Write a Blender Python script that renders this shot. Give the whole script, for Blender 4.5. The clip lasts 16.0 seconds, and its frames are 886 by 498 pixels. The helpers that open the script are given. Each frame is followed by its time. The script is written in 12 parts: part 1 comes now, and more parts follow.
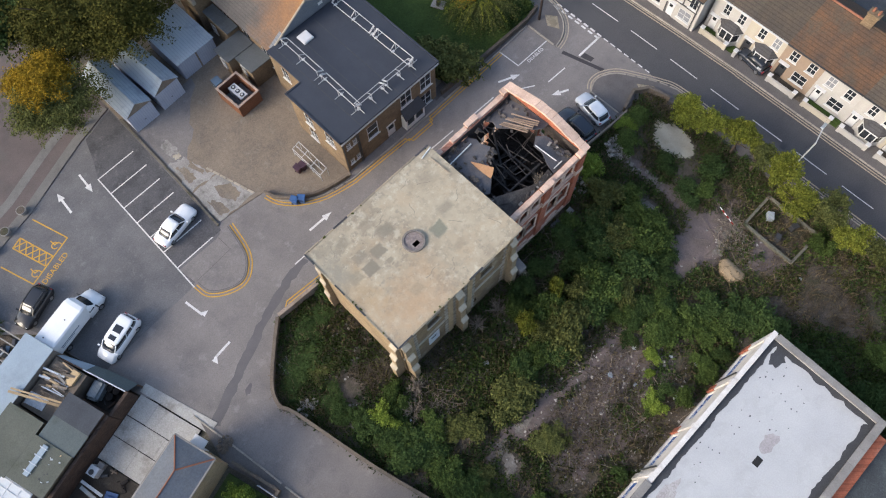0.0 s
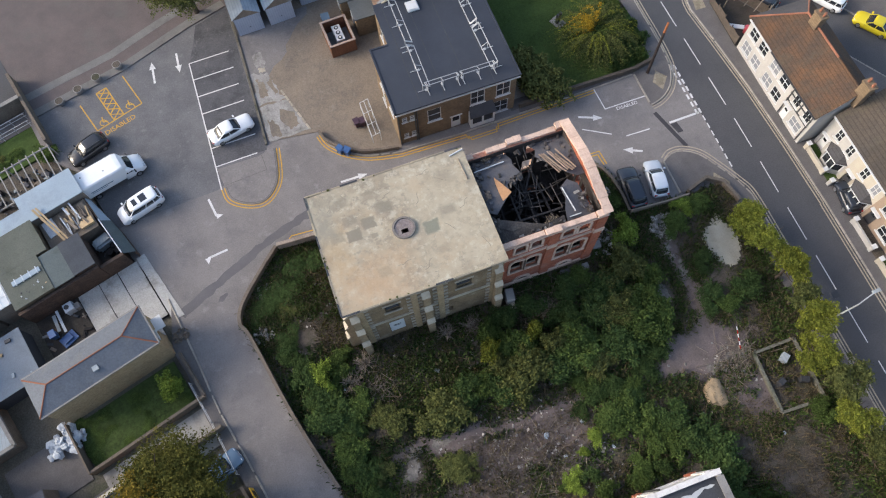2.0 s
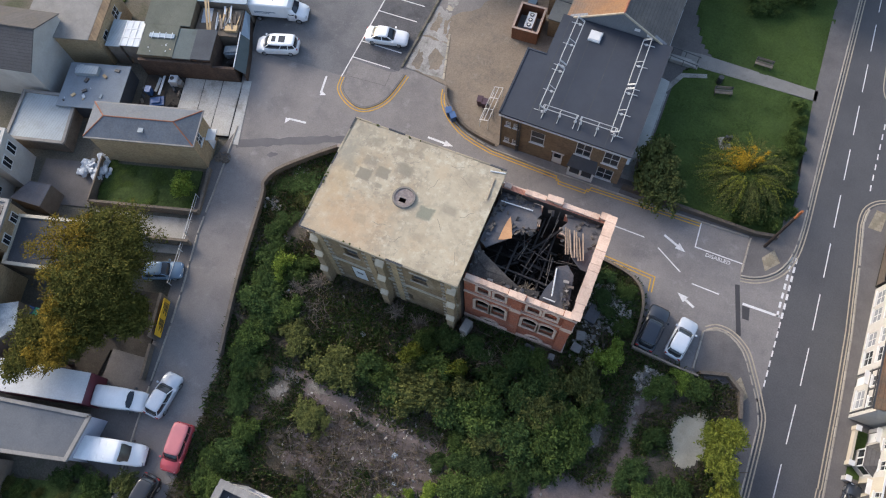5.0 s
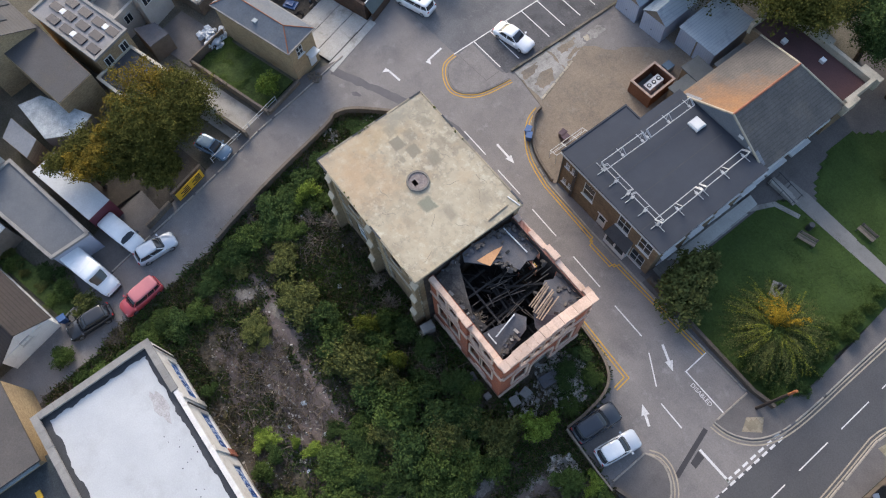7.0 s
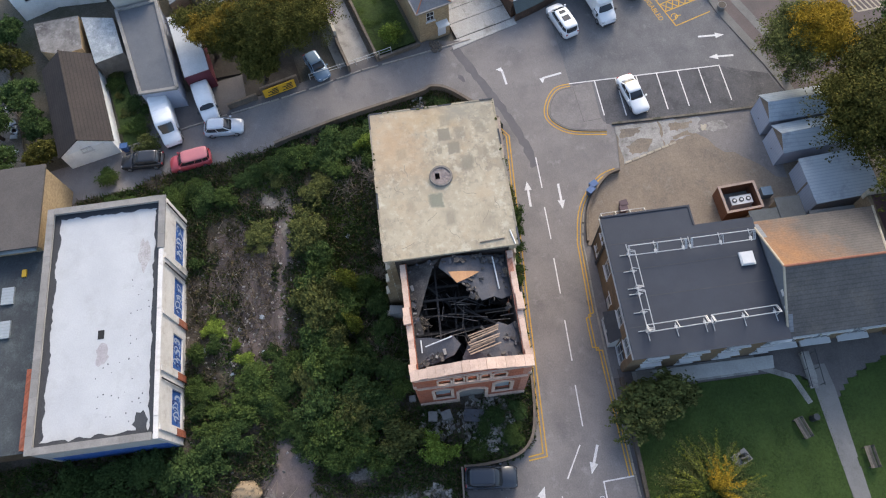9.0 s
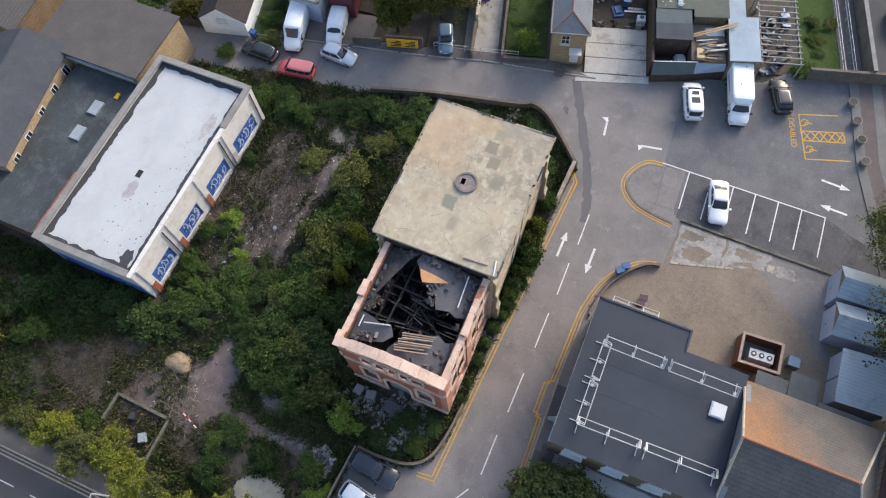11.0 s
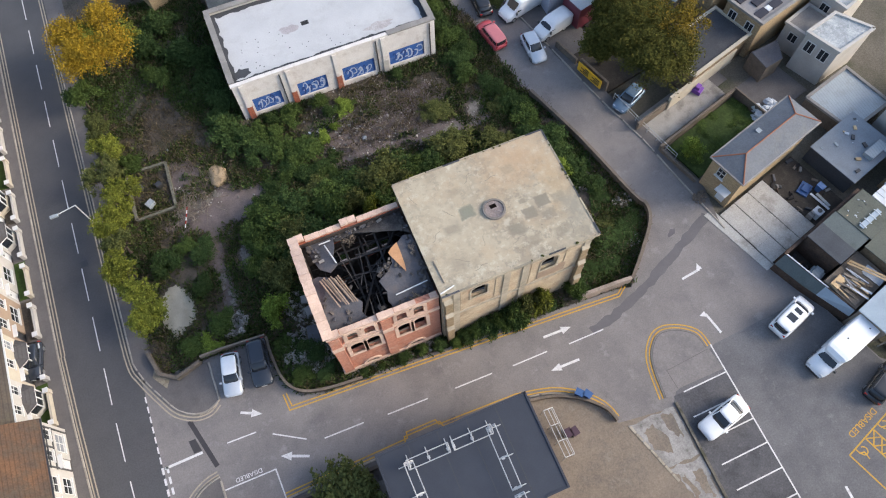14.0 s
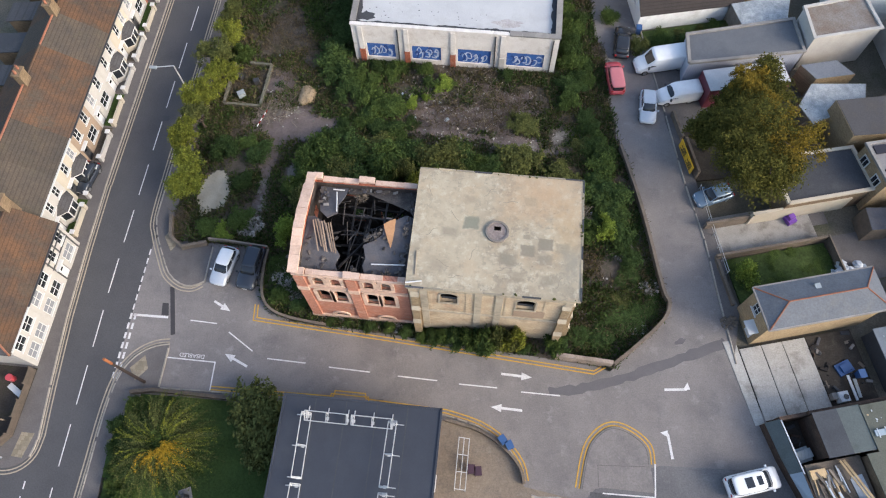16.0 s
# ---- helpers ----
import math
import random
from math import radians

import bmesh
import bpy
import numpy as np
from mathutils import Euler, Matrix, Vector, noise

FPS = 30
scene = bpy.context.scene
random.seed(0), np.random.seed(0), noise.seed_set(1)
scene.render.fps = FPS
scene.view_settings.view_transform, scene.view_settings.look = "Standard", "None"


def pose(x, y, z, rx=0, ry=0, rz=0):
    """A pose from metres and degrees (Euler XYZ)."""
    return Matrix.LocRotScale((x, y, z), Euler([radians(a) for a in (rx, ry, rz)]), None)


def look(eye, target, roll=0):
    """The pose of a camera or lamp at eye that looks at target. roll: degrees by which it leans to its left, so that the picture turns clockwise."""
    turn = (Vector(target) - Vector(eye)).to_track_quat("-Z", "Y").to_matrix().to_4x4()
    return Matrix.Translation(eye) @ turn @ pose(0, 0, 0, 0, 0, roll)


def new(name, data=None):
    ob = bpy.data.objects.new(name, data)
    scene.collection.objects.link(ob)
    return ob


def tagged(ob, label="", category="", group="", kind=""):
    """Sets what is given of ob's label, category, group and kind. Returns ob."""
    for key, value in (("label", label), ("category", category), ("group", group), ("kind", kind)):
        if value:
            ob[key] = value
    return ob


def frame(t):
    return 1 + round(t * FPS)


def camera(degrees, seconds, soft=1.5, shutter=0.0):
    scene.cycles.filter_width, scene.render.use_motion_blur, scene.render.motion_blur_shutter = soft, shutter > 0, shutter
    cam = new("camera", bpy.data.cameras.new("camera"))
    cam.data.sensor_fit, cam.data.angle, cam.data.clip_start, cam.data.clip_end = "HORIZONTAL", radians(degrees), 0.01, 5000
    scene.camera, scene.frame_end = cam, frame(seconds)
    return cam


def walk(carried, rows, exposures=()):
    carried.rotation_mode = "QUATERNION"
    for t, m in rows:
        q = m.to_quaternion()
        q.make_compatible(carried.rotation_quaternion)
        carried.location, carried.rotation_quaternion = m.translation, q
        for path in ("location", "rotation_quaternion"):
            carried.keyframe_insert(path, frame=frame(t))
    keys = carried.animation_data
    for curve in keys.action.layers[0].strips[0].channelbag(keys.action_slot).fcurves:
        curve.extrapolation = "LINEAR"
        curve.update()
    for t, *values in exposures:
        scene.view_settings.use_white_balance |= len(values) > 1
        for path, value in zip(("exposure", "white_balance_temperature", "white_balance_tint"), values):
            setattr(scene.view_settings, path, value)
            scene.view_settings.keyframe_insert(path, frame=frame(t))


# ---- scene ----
cam = camera(65.0, 16.0, 1.15)
PATH = [
    (0, (-11.927, -16.498, 62.865), (-11.45, -15.974, 60.994), -2.9),
    (0.5, (-10.194, -18.311, 62.666), (-9.774, -17.73, 60.798), -3.2),
    (1, (-8.049, -19.717, 62.718), (-7.697, -19.092, 60.851), -3.5),
    (1.5, (-5.618, -20.805, 62.851), (-5.343, -20.147, 60.983), -3.8),
    (2, (-2.988, -21.618, 62.963), (-2.795, -20.934, 61.093), -4.3),
    (2.5, (-0.219, -22.164, 63.005), (-0.113, -21.464, 61.135), -4.7),
    (3, (2.64, -22.434, 62.964), (2.655, -21.727, 61.093), -5.1),
    (3.5, (5.546, -22.41, 62.847), (5.469, -21.704, 60.977), -5.5),
    (4, (8.456, -22.069, 62.677), (8.288, -21.375, 60.808), -5.7),
    (4.5, (11.327, -21.393, 62.478), (11.067, -20.721, 60.613), -5.9),
    (5, (14.11, -20.369, 62.279), (13.763, -19.729, 60.416), -6.0),
    (5.5, (16.756, -18.994, 62.1), (16.325, -18.398, 60.24), -6.0),
    (6, (19.214, -17.274, 61.959), (18.706, -16.733, 60.102), -6.0),
    (6.5, (21.435, -15.229, 61.864), (20.856, -14.753, 60.01), -6.0),
    (7, (23.37, -12.885, 61.82), (22.73, -12.485, 59.968), -5.9),
    (7.5, (24.98, -10.281, 61.822), (24.289, -9.965, 59.972), -5.8),
    (8, (26.229, -7.463, 61.863), (25.499, -7.238, 60.015), -5.8),
    (8.5, (27.093, -4.482, 61.931), (26.336, -4.355, 60.085), -5.8),
    (9, (27.556, -1.397, 62.014), (26.785, -1.37, 60.169), -5.8),
    (9.5, (27.613, 1.732, 62.097), (26.842, 1.656, 60.254), -5.8),
    (10, (27.27, 4.843, 62.17), (26.511, 4.665, 60.328), -5.7),
    (10.5, (26.54, 7.874, 62.221), (25.806, 7.597, 60.381), -5.7),
    (11, (25.446, 10.766, 62.245), (24.749, 10.395, 60.408), -5.5),
    (11.5, (24.016, 13.463, 62.24), (23.366, 13.003, 60.405), -5.3),
    (12, (22.279, 15.916, 62.208), (21.687, 15.375, 60.375), -5.0),
    (12.5, (20.27, 18.081, 62.155), (19.745, 17.469, 60.325), -4.5),
    (13, (18.02, 19.926, 62.091), (17.57, 19.253, 60.263), -4.0),
    (13.5, (15.56, 21.428, 62.031), (15.192, 20.706, 60.203), -3.4),
    (14, (12.918, 22.581, 61.99), (12.638, 21.821, 60.162), -2.8),
    (14.5, (10.118, 23.395, 61.986), (9.932, 22.609, 60.156), -2.2),
    (15, (7.186, 23.898, 62.037), (7.098, 23.1, 60.206), -1.9),
    (15.5, (4.155, 24.15, 62.163), (4.166, 23.347, 60.331), -1.9),
    (16, (1.066, 24.237, 62.382), (1.179, 23.434, 60.553), -2.3),
]
EXPOSURES = [(0.0, 1.22), (6.5, 1.36), (16.0, 1.36)]
walk(cam, [(t, look(eye, target, roll)) for t, eye, target, roll in PATH], EXPOSURES)
SKY, SUN = 0.15, 1.15

# ---------------------------------------------------------------- light
world = bpy.data.worlds.new("world")
scene.world = world
world.use_nodes = True
wn = world.node_tree
sky = wn.nodes.new("ShaderNodeTexSky")
sky.sky_type = "NISHITA"
sky.sun_disc = False
sky.sun_elevation, sky.sun_rotation = radians(28), radians(290)
sky.air_density, sky.dust_density, sky.ozone_density = 1.0, 2.4, 0.8
wn.links.new(sky.outputs[0], wn.nodes["Background"].inputs[0])
wn.nodes["Background"].inputs[1].default_value = SKY
sun = new("sun", bpy.data.lights.new("sun", "SUN"))
sun.data.energy, sun.data.angle, sun.data.color = SUN, radians(24), (1.0, 0.92, 0.82)
sun.matrix_world = look((0, 0, 80), (18.8, -6.8, 69.4))


# ---------------------------------------------------------------- materials
MATS = {}


def mat(name, a, b=None, rough=0.85, big=0.6, fine=14.0, grain=0.25, bump=0.25, metal=0.0, stain=None, stain_scale=0.35, stain_amount=0.5,
        wave=None, island=0.0, obj=0.0, spec=0.14, brick=None, world_space=False, scuff=None):
    """A procedural surface: two base tones mixed by a broad noise, fine grain, optional stains, courses and per-piece variation."""
    if name in MATS:
        return MATS[name]
    m = bpy.data.materials.new(name)
    m.use_nodes = True
    t = m.node_tree
    N, L = t.nodes, t.links
    bsdf = N["Principled BSDF"]
    bsdf.inputs["Roughness"].default_value = rough
    bsdf.inputs["Metallic"].default_value = metal
    bsdf.inputs["Specular IOR Level"].default_value = spec
    co = N.new("ShaderNodeTexCoord")
    if world_space:
        place = N.new("ShaderNodeNewGeometry").outputs["Position"]
    else:
        place = co.outputs["Object"]

    def noise_at(scale, detail=4.0, rough_n=0.6):
        n = N.new("ShaderNodeTexNoise")
        n.inputs["Scale"].default_value = scale
        n.inputs["Detail"].default_value = detail
        n.inputs["Roughness"].default_value = rough_n
        L.new(place, n.inputs["Vector"])
        return n

    def ramp(sock, lo, hi):
        r = N.new("ShaderNodeMapRange")
        r.inputs["From Min"].default_value, r.inputs["From Max"].default_value = lo, hi
        L.new(sock, r.inputs["Value"])
        return r.outputs["Result"]

    def mix(fac, one, two, kind="MIX"):
        x = N.new("ShaderNodeMix")
        x.data_type, x.blend_type = "RGBA", kind
        for sock, v in ((x.inputs["Factor"], fac), (x.inputs["A"], one), (x.inputs["B"], two)):
            if isinstance(v, (int, float)):
                sock.default_value = v
            elif isinstance(v, tuple):
                sock.default_value = (*v, 1) if len(v) == 3 else v
            else:
                L.new(v, sock)
        return x.outputs["Result"]

    n1 = noise_at(big, 6.0, 0.65)
    col = mix(ramp(n1.outputs["Fac"], 0.35, 0.65), a, b or tuple(c * 0.8 for c in a))
    if brick:
        br = N.new("ShaderNodeTexBrick")
        br.inputs["Scale"].default_value = 1.0
        br.inputs["Brick Width"].default_value, br.inputs["Row Height"].default_value = brick[0], brick[1]
        br.inputs["Mortar Size"].default_value = brick[2]
        br.inputs["Color1"].default_value = (1.12, 1.1, 1.08, 1)
        br.inputs["Color2"].default_value = (0.78, 0.76, 0.74, 1)
        br.inputs["Mortar"].default_value = (*brick[3], 1)
        if brick[4] == "flat":
            L.new(place, br.inputs["Vector"])
        else:
            sp = N.new("ShaderNodeSeparateXYZ")
            L.new(place, sp.inputs[0])
            ad = N.new("ShaderNodeMath")
            L.new(sp.outputs[0], ad.inputs[0])
            L.new(sp.outputs[1], ad.inputs[1])
            cb = N.new("ShaderNodeCombineXYZ")
            L.new(ad.outputs[0], cb.inputs[0])
            L.new(sp.outputs[2], cb.inputs[1])
            L.new(cb.outputs[0], br.inputs["Vector"])
        col = mix(1.0, col, br.outputs["Color"], "MULTIPLY")
    if wave:
        sp = N.new("ShaderNodeSeparateXYZ")
        L.new(place, sp.inputs[0])
        s = N.new("ShaderNodeMath")
        s.operation = "MULTIPLY"
        s.inputs[1].default_value = 6.2832 / wave[1]
        L.new(sp.outputs["XYZ".index(wave[0])], s.inputs[0])
        si = N.new("ShaderNodeMath")
        si.operation = "SINE"
        L.new(s.outputs[0], si.inputs[0])
        g = ramp(si.outputs[0], 0.55, 1.0)
        col = mix(g, col, mix(1.0, col, tuple(wave[2] for _ in range(3)), "MULTIPLY"))
    if stain:
        n2 = noise_at(stain_scale, 5.0, 0.7)
        f = ramp(n2.outputs["Fac"], 0.52, 0.68)
        fm = N.new("ShaderNodeMath")
        fm.operation = "MULTIPLY"
        fm.inputs[1].default_value = stain_amount
        L.new(f, fm.inputs[0])
        col = mix(fm.outputs[0], col, stain)
    if scuff:
        n4 = noise_at(scuff[1], 8.0, 0.72)
        fs = N.new("ShaderNodeMath")
        fs.operation = "MULTIPLY"
        fs.inputs[1].default_value = scuff[2]
        L.new(ramp(n4.outputs["Fac"], 0.56, 0.70), fs.inputs[0])
        col = mix(fs.outputs[0], col, scuff[0])
    n3 = noise_at(fine, 3.0, 0.7)
    v = N.new("ShaderNodeMapRange")
    v.inputs["From Min"].default_value, v.inputs["From Max"].default_value = 0.3, 0.7
    v.inputs["To Min"].default_value, v.inputs["To Max"].default_value = 1 - grain, 1 + grain
    L.new(n3.outputs["Fac"], v.inputs["Value"])
    value = v.outputs["Result"]
    for amount, sock in ((island, "geo"), (obj, "obj")):
        if amount:
            if sock == "geo":
                out = N.new("ShaderNodeNewGeometry").outputs["Random Per Island"]
            else:
                out = N.new("ShaderNodeObjectInfo").outputs["Random"]
            r = N.new("ShaderNodeMapRange")
            r.inputs["To Min"].default_value, r.inputs["To Max"].default_value = 1 - amount, 1 + amount
            L.new(out, r.inputs["Value"])
            mu = N.new("ShaderNodeMath")
            mu.operation = "MULTIPLY"
            L.new(value, mu.inputs[0])
            L.new(r.outputs["Result"], mu.inputs[1])
            value = mu.outputs[0]
    vm = N.new("ShaderNodeVectorMath")
    vm.operation = "SCALE"
    L.new(col, vm.inputs[0])
    L.new(value, vm.inputs["Scale"])
    L.new(vm.outputs[0], bsdf.inputs["Base Color"])
    if bump:
        bp = N.new("ShaderNodeBump")
        bp.inputs["Strength"].default_value = bump
        bp.inputs["Distance"].default_value = 0.05
        L.new(n3.outputs["Fac"], bp.inputs["Height"])
        L.new(bp.outputs[0], bsdf.inputs["Normal"])
    MATS[name] = m
    return m


def plain(name, c, rough=0.4, metal=0.0, spec=0.5, obj=0.0):
    return mat(name, c, tuple(x * 0.93 for x in c), rough, 1.5, 30, 0.05, 0.02, metal, obj=obj, spec=spec)


def leaf(name, a, b, vary=0.36):
    return mat(name, a, b, 0.8, 1.1, 3.0, 0.3, 0.0, island=vary, obj=0.16, spec=0.03, world_space=True)


ASPHALT = mat("asphalt_road", (0.205, 0.188, 0.180), (0.156, 0.144, 0.140), 0.9, 0.22, 8, 0.15, 0.2, stain=(0.118, 0.112, 0.114), stain_scale=0.42, stain_amount=0.5, scuff=((0.30, 0.285, 0.28), 0.7, 0.45), world_space=True)
ASPHALT_DARK = mat("asphalt_car_park", (0.146, 0.142, 0.144), (0.108, 0.106, 0.110), 0.9, 0.35, 7, 0.17, 0.15, stain=(0.085, 0.083, 0.087), stain_scale=0.3, stain_amount=0.45, scuff=((0.235, 0.228, 0.225), 0.9, 0.45), world_space=True)
ASPHALT_MAIN = mat("asphalt_main_road", (0.080, 0.080, 0.083), (0.066, 0.066, 0.070), 0.88, 0.2, 8, 0.14, 0.15, stain=(0.085, 0.082, 0.086), stain_scale=0.15, stain_amount=0.5, world_space=True)
ASPHALT_PATCH = mat("asphalt_patch", (0.128, 0.122, 0.125), (0.104, 0.100, 0.104), 0.9, 0.5, 22, 0.12, 0.15, world_space=True)
TAR = mat("tar_seam", (0.055, 0.053, 0.056), (0.045, 0.043, 0.046), 0.7, 1.0, 20, 0.1, 0.1)
PAVING = mat("footway_paving", (0.135, 0.124, 0.120), (0.106, 0.098, 0.096), 0.9, 0.4, 9, 0.15, 0.2, stain=(0.09, 0.082, 0.080), stain_scale=0.6, world_space=True)
KERB = mat("kerb_stone", (0.31, 0.28, 0.24), (0.235, 0.21, 0.185), 0.9, 1.0, 16, 0.15, 0.2, obj=0.12)
EARTH = mat("bare_earth", (0.108, 0.090, 0.074), (0.066, 0.058, 0.047), 0.95, 0.6, 9, 0.4, 0.6, stain=(0.048, 0.054, 0.026), stain_scale=0.3, stain_amount=0.75, world_space=True)
PATH_EARTH = mat("trodden_path", (0.152, 0.120, 0.112), (0.110, 0.090, 0.083), 0.95, 0.6, 8, 0.2, 0.4, stain=(0.07, 0.062, 0.048), stain_scale=0.8, stain_amount=0.6, world_space=True)
SAND = mat("pale_sand", (0.37, 0.34, 0.27), (0.31, 0.28, 0.22), 0.95, 0.8, 10, 0.12, 0.3, stain=(0.26, 0.23, 0.165), stain_scale=0.7, world_space=True)
SAND_YELLOW = mat("yellow_sand", (0.34, 0.25, 0.155), (0.27, 0.20, 0.125), 0.95, 0.8, 10, 0.12, 0.3)
CONCRETE = mat("rough_concrete", (0.32, 0.305, 0.28), (0.245, 0.23, 0.21), 0.9, 0.5, 10, 0.15, 0.3, stain=(0.12, 0.108, 0.098), stain_scale=0.5, stain_amount=0.6, obj=0.12, world_space=True)
GRAVEL = mat("sandy_gravel_yard", (0.215, 0.176, 0.138), (0.165, 0.137, 0.110), 0.95, 0.3, 7, 0.2, 0.35, stain=(0.125, 0.112, 0.098), stain_scale=0.18, stain_amount=0.7, scuff=((0.30, 0.275, 0.24), 0.6, 0.4), world_space=True)
LAWN = mat("lawn_grass", (0.052, 0.082, 0.021), (0.039, 0.063, 0.018), 0.9, 0.3, 5, 0.25, 0.4, world_space=True)
GARDEN = mat("back_garden_soil", (0.125, 0.112, 0.092), (0.085, 0.080, 0.062), 0.95, 0.25, 7, 0.3, 0.4, stain=(0.050, 0.060, 0.028), stain_scale=0.15, stain_amount=0.6, world_space=True)
WHITE_PAINT = mat("road_paint_white", (0.62, 0.61, 0.60), (0.52, 0.51, 0.50), 0.7, 1.5, 8, 0.12, 0.05, stain=(0.28, 0.27, 0.27), stain_scale=2.2, stain_amount=0.45, world_space=True)
YELLOW_PAINT = mat("road_paint_yellow", (0.53, 0.31, 0.045), (0.44, 0.255, 0.045), 0.7, 1.5, 8, 0.12, 0.05, stain=(0.2, 0.15, 0.09), stain_scale=1.6, stain_amount=0.45, world_space=True)
YELLOW_FADED = mat("road_paint_faded", (0.36, 0.31, 0.235), (0.29, 0.25, 0.195), 0.75, 1.5, 8, 0.12, 0.05, world_space=True)
ROOF_SLAB = mat("weathered_roof_screed", (0.37, 0.315, 0.225), (0.295, 0.25, 0.18), 0.92, 0.35, 7, 0.14, 0.25, stain=(0.20, 0.182, 0.145), stain_scale=0.55, stain_amount=0.55)
ROOF_PATCH = mat("dark_screed_patch", (0.215, 0.192, 0.15), (0.24, 0.21, 0.16), 0.92, 1.2, 8, 0.14, 0.2)
STOCK = mat("yellow_stock_brick", (0.29, 0.225, 0.145), (0.22, 0.168, 0.110), 0.9, 0.7, 6, 0.14, 0.25, stain=(0.12, 0.098, 0.075), stain_scale=0.5, stain_amount=0.55, brick=(0.225, 0.075, 0.008, (0.95, 0.93, 0.9), "wall"))
STOCK_BROWN = mat("brown_stock_brick", (0.195, 0.145, 0.095), (0.145, 0.108, 0.074), 0.9, 0.7, 6, 0.14, 0.25, stain=(0.09, 0.068, 0.052), stain_scale=0.5, stain_amount=0.5, brick=(0.225, 0.075, 0.008, (0.95, 0.93, 0.9), "wall"))
STOCK_PALE = mat("pale_yellow_brick", (0.35, 0.268, 0.165), (0.285, 0.215, 0.135), 0.9, 0.7, 6, 0.12, 0.25, brick=(0.225, 0.075, 0.008, (0.95, 0.93, 0.9), "wall"))
RED_BRICK = mat("red_brick", (0.325, 0.108, 0.064), (0.235, 0.082, 0.052), 0.9, 0.6, 6, 0.15, 0.25, stain=(0.36, 0.22, 0.17), stain_scale=0.6, stain_amount=0.4, brick=(0.225, 0.075, 0.008, (1.25, 1.35, 1.4), "wall"))
PINK_STONE = mat("pinkish_coping_stone", (0.55, 0.40, 0.32), (0.46, 0.33, 0.26), 0.9, 0.9, 9, 0.12, 0.25, stain=(0.36, 0.245, 0.195), stain_scale=0.9, stain_amount=0.5, obj=0.08, world_space=True)
PALE_STONE = mat("pale_dressed_stone", (0.38, 0.335, 0.265), (0.29, 0.255, 0.20), 0.9, 0.8, 9, 0.12, 0.25, stain=(0.2, 0.175, 0.14), stain_scale=0.8, stain_amount=0.5, obj=0.08)
CHAR = mat("charred_timber", (0.046, 0.043, 0.043), (0.066, 0.060, 0.058), 0.9, 2.0, 12, 0.3, 0.5, obj=0.3)
SOOT = mat("sooty_rubble", (0.034, 0.031, 0.031), (0.019, 0.018, 0.018), 0.95, 0.8, 6, 0.4, 0.7)
SOOT_BRICK = mat("sooty_inner_brick", (0.070, 0.056, 0.050), (0.036, 0.032, 0.031), 0.95, 0.7, 6, 0.25, 0.4, stain=(0.16, 0.13, 0.11), stain_scale=0.8, stain_amount=0.4)
FELT = mat("grey_roof_felt", (0.098, 0.098, 0.108), (0.072, 0.072, 0.082), 0.85, 0.7, 9, 0.15, 0.3, stain=(0.12, 0.10, 0.09), stain_scale=0.9, stain_amount=0.5)
FELT_BLUE = mat("slate_grey_roof_membrane", (0.044, 0.050, 0.064), (0.037, 0.042, 0.054), 0.6, 0.25, 12, 0.07, 0.05, stain=(0.054, 0.058, 0.070), stain_scale=0.2, stain_amount=0.5)
FELT_DARK = mat("dark_flat_roof_felt", (0.058, 0.061, 0.068), (0.046, 0.048, 0.054), 0.8, 0.35, 9, 0.15, 0.2, stain=(0.085, 0.086, 0.09), stain_scale=0.35, stain_amount=0.6)
FELT_GREEN = mat("mossy_flat_roof_felt", (0.115, 0.12, 0.10), (0.092, 0.098, 0.082), 0.85, 0.35, 9, 0.15, 0.2, stain=(0.055, 0.06, 0.045), stain_scale=0.4)
ROOF_WHITE = mat("white_coated_roof", (0.43, 0.436, 0.442), (0.385, 0.39, 0.40), 0.65, 0.3, 9, 0.07, 0.08, stain=(0.31, 0.305, 0.305), stain_scale=0.35, stain_amount=0.45)
CONC_GREY = mat("grey_parapet_concrete", (0.24, 0.228, 0.215), (0.195, 0.185, 0.175), 0.9, 0.8, 10, 0.12, 0.2, stain=(0.14, 0.132, 0.125), stain_scale=0.7, stain_amount=0.5, obj=0.07)
WHITE_WALL = mat("white_painted_render", (0.42, 0.40, 0.375), (0.35, 0.335, 0.31), 0.8, 0.5, 9, 0.06, 0.1, stain=(0.46, 0.43, 0.38), stain_scale=0.6, stain_amount=0.4)
CREAM_WALL = mat("cream_painted_render", (0.44, 0.395, 0.32), (0.38, 0.34, 0.275), 0.8, 0.5, 9, 0.06, 0.1, stain=(0.4, 0.34, 0.26), stain_scale=0.7, stain_amount=0.4)
TAN_WALL = mat("tan_pebbledash", (0.30, 0.225, 0.165), (0.26, 0.195, 0.145), 0.9, 0.8, 18, 0.12, 0.2)
BLUE_PAINT = mat("blue_shutter_paint", (0.040, 0.115, 0.34), (0.032, 0.09, 0.28), 0.6, 0.8, 9, 0.1, 0.1, stain=(0.2, 0.26, 0.4), stain_scale=1.6, stain_amount=0.5)
GRAFFITI_DEEP = mat("deep_blue_spray_paint", (0.02, 0.05, 0.16), (0.03, 0.06, 0.2), 0.7, 1.5, 9, 0.1, 0.0)
GRAFFITI = mat("pale_blue_spray_paint", (0.42, 0.47, 0.58), (0.34, 0.4, 0.52), 0.7, 1.5, 9, 0.1, 0.0)
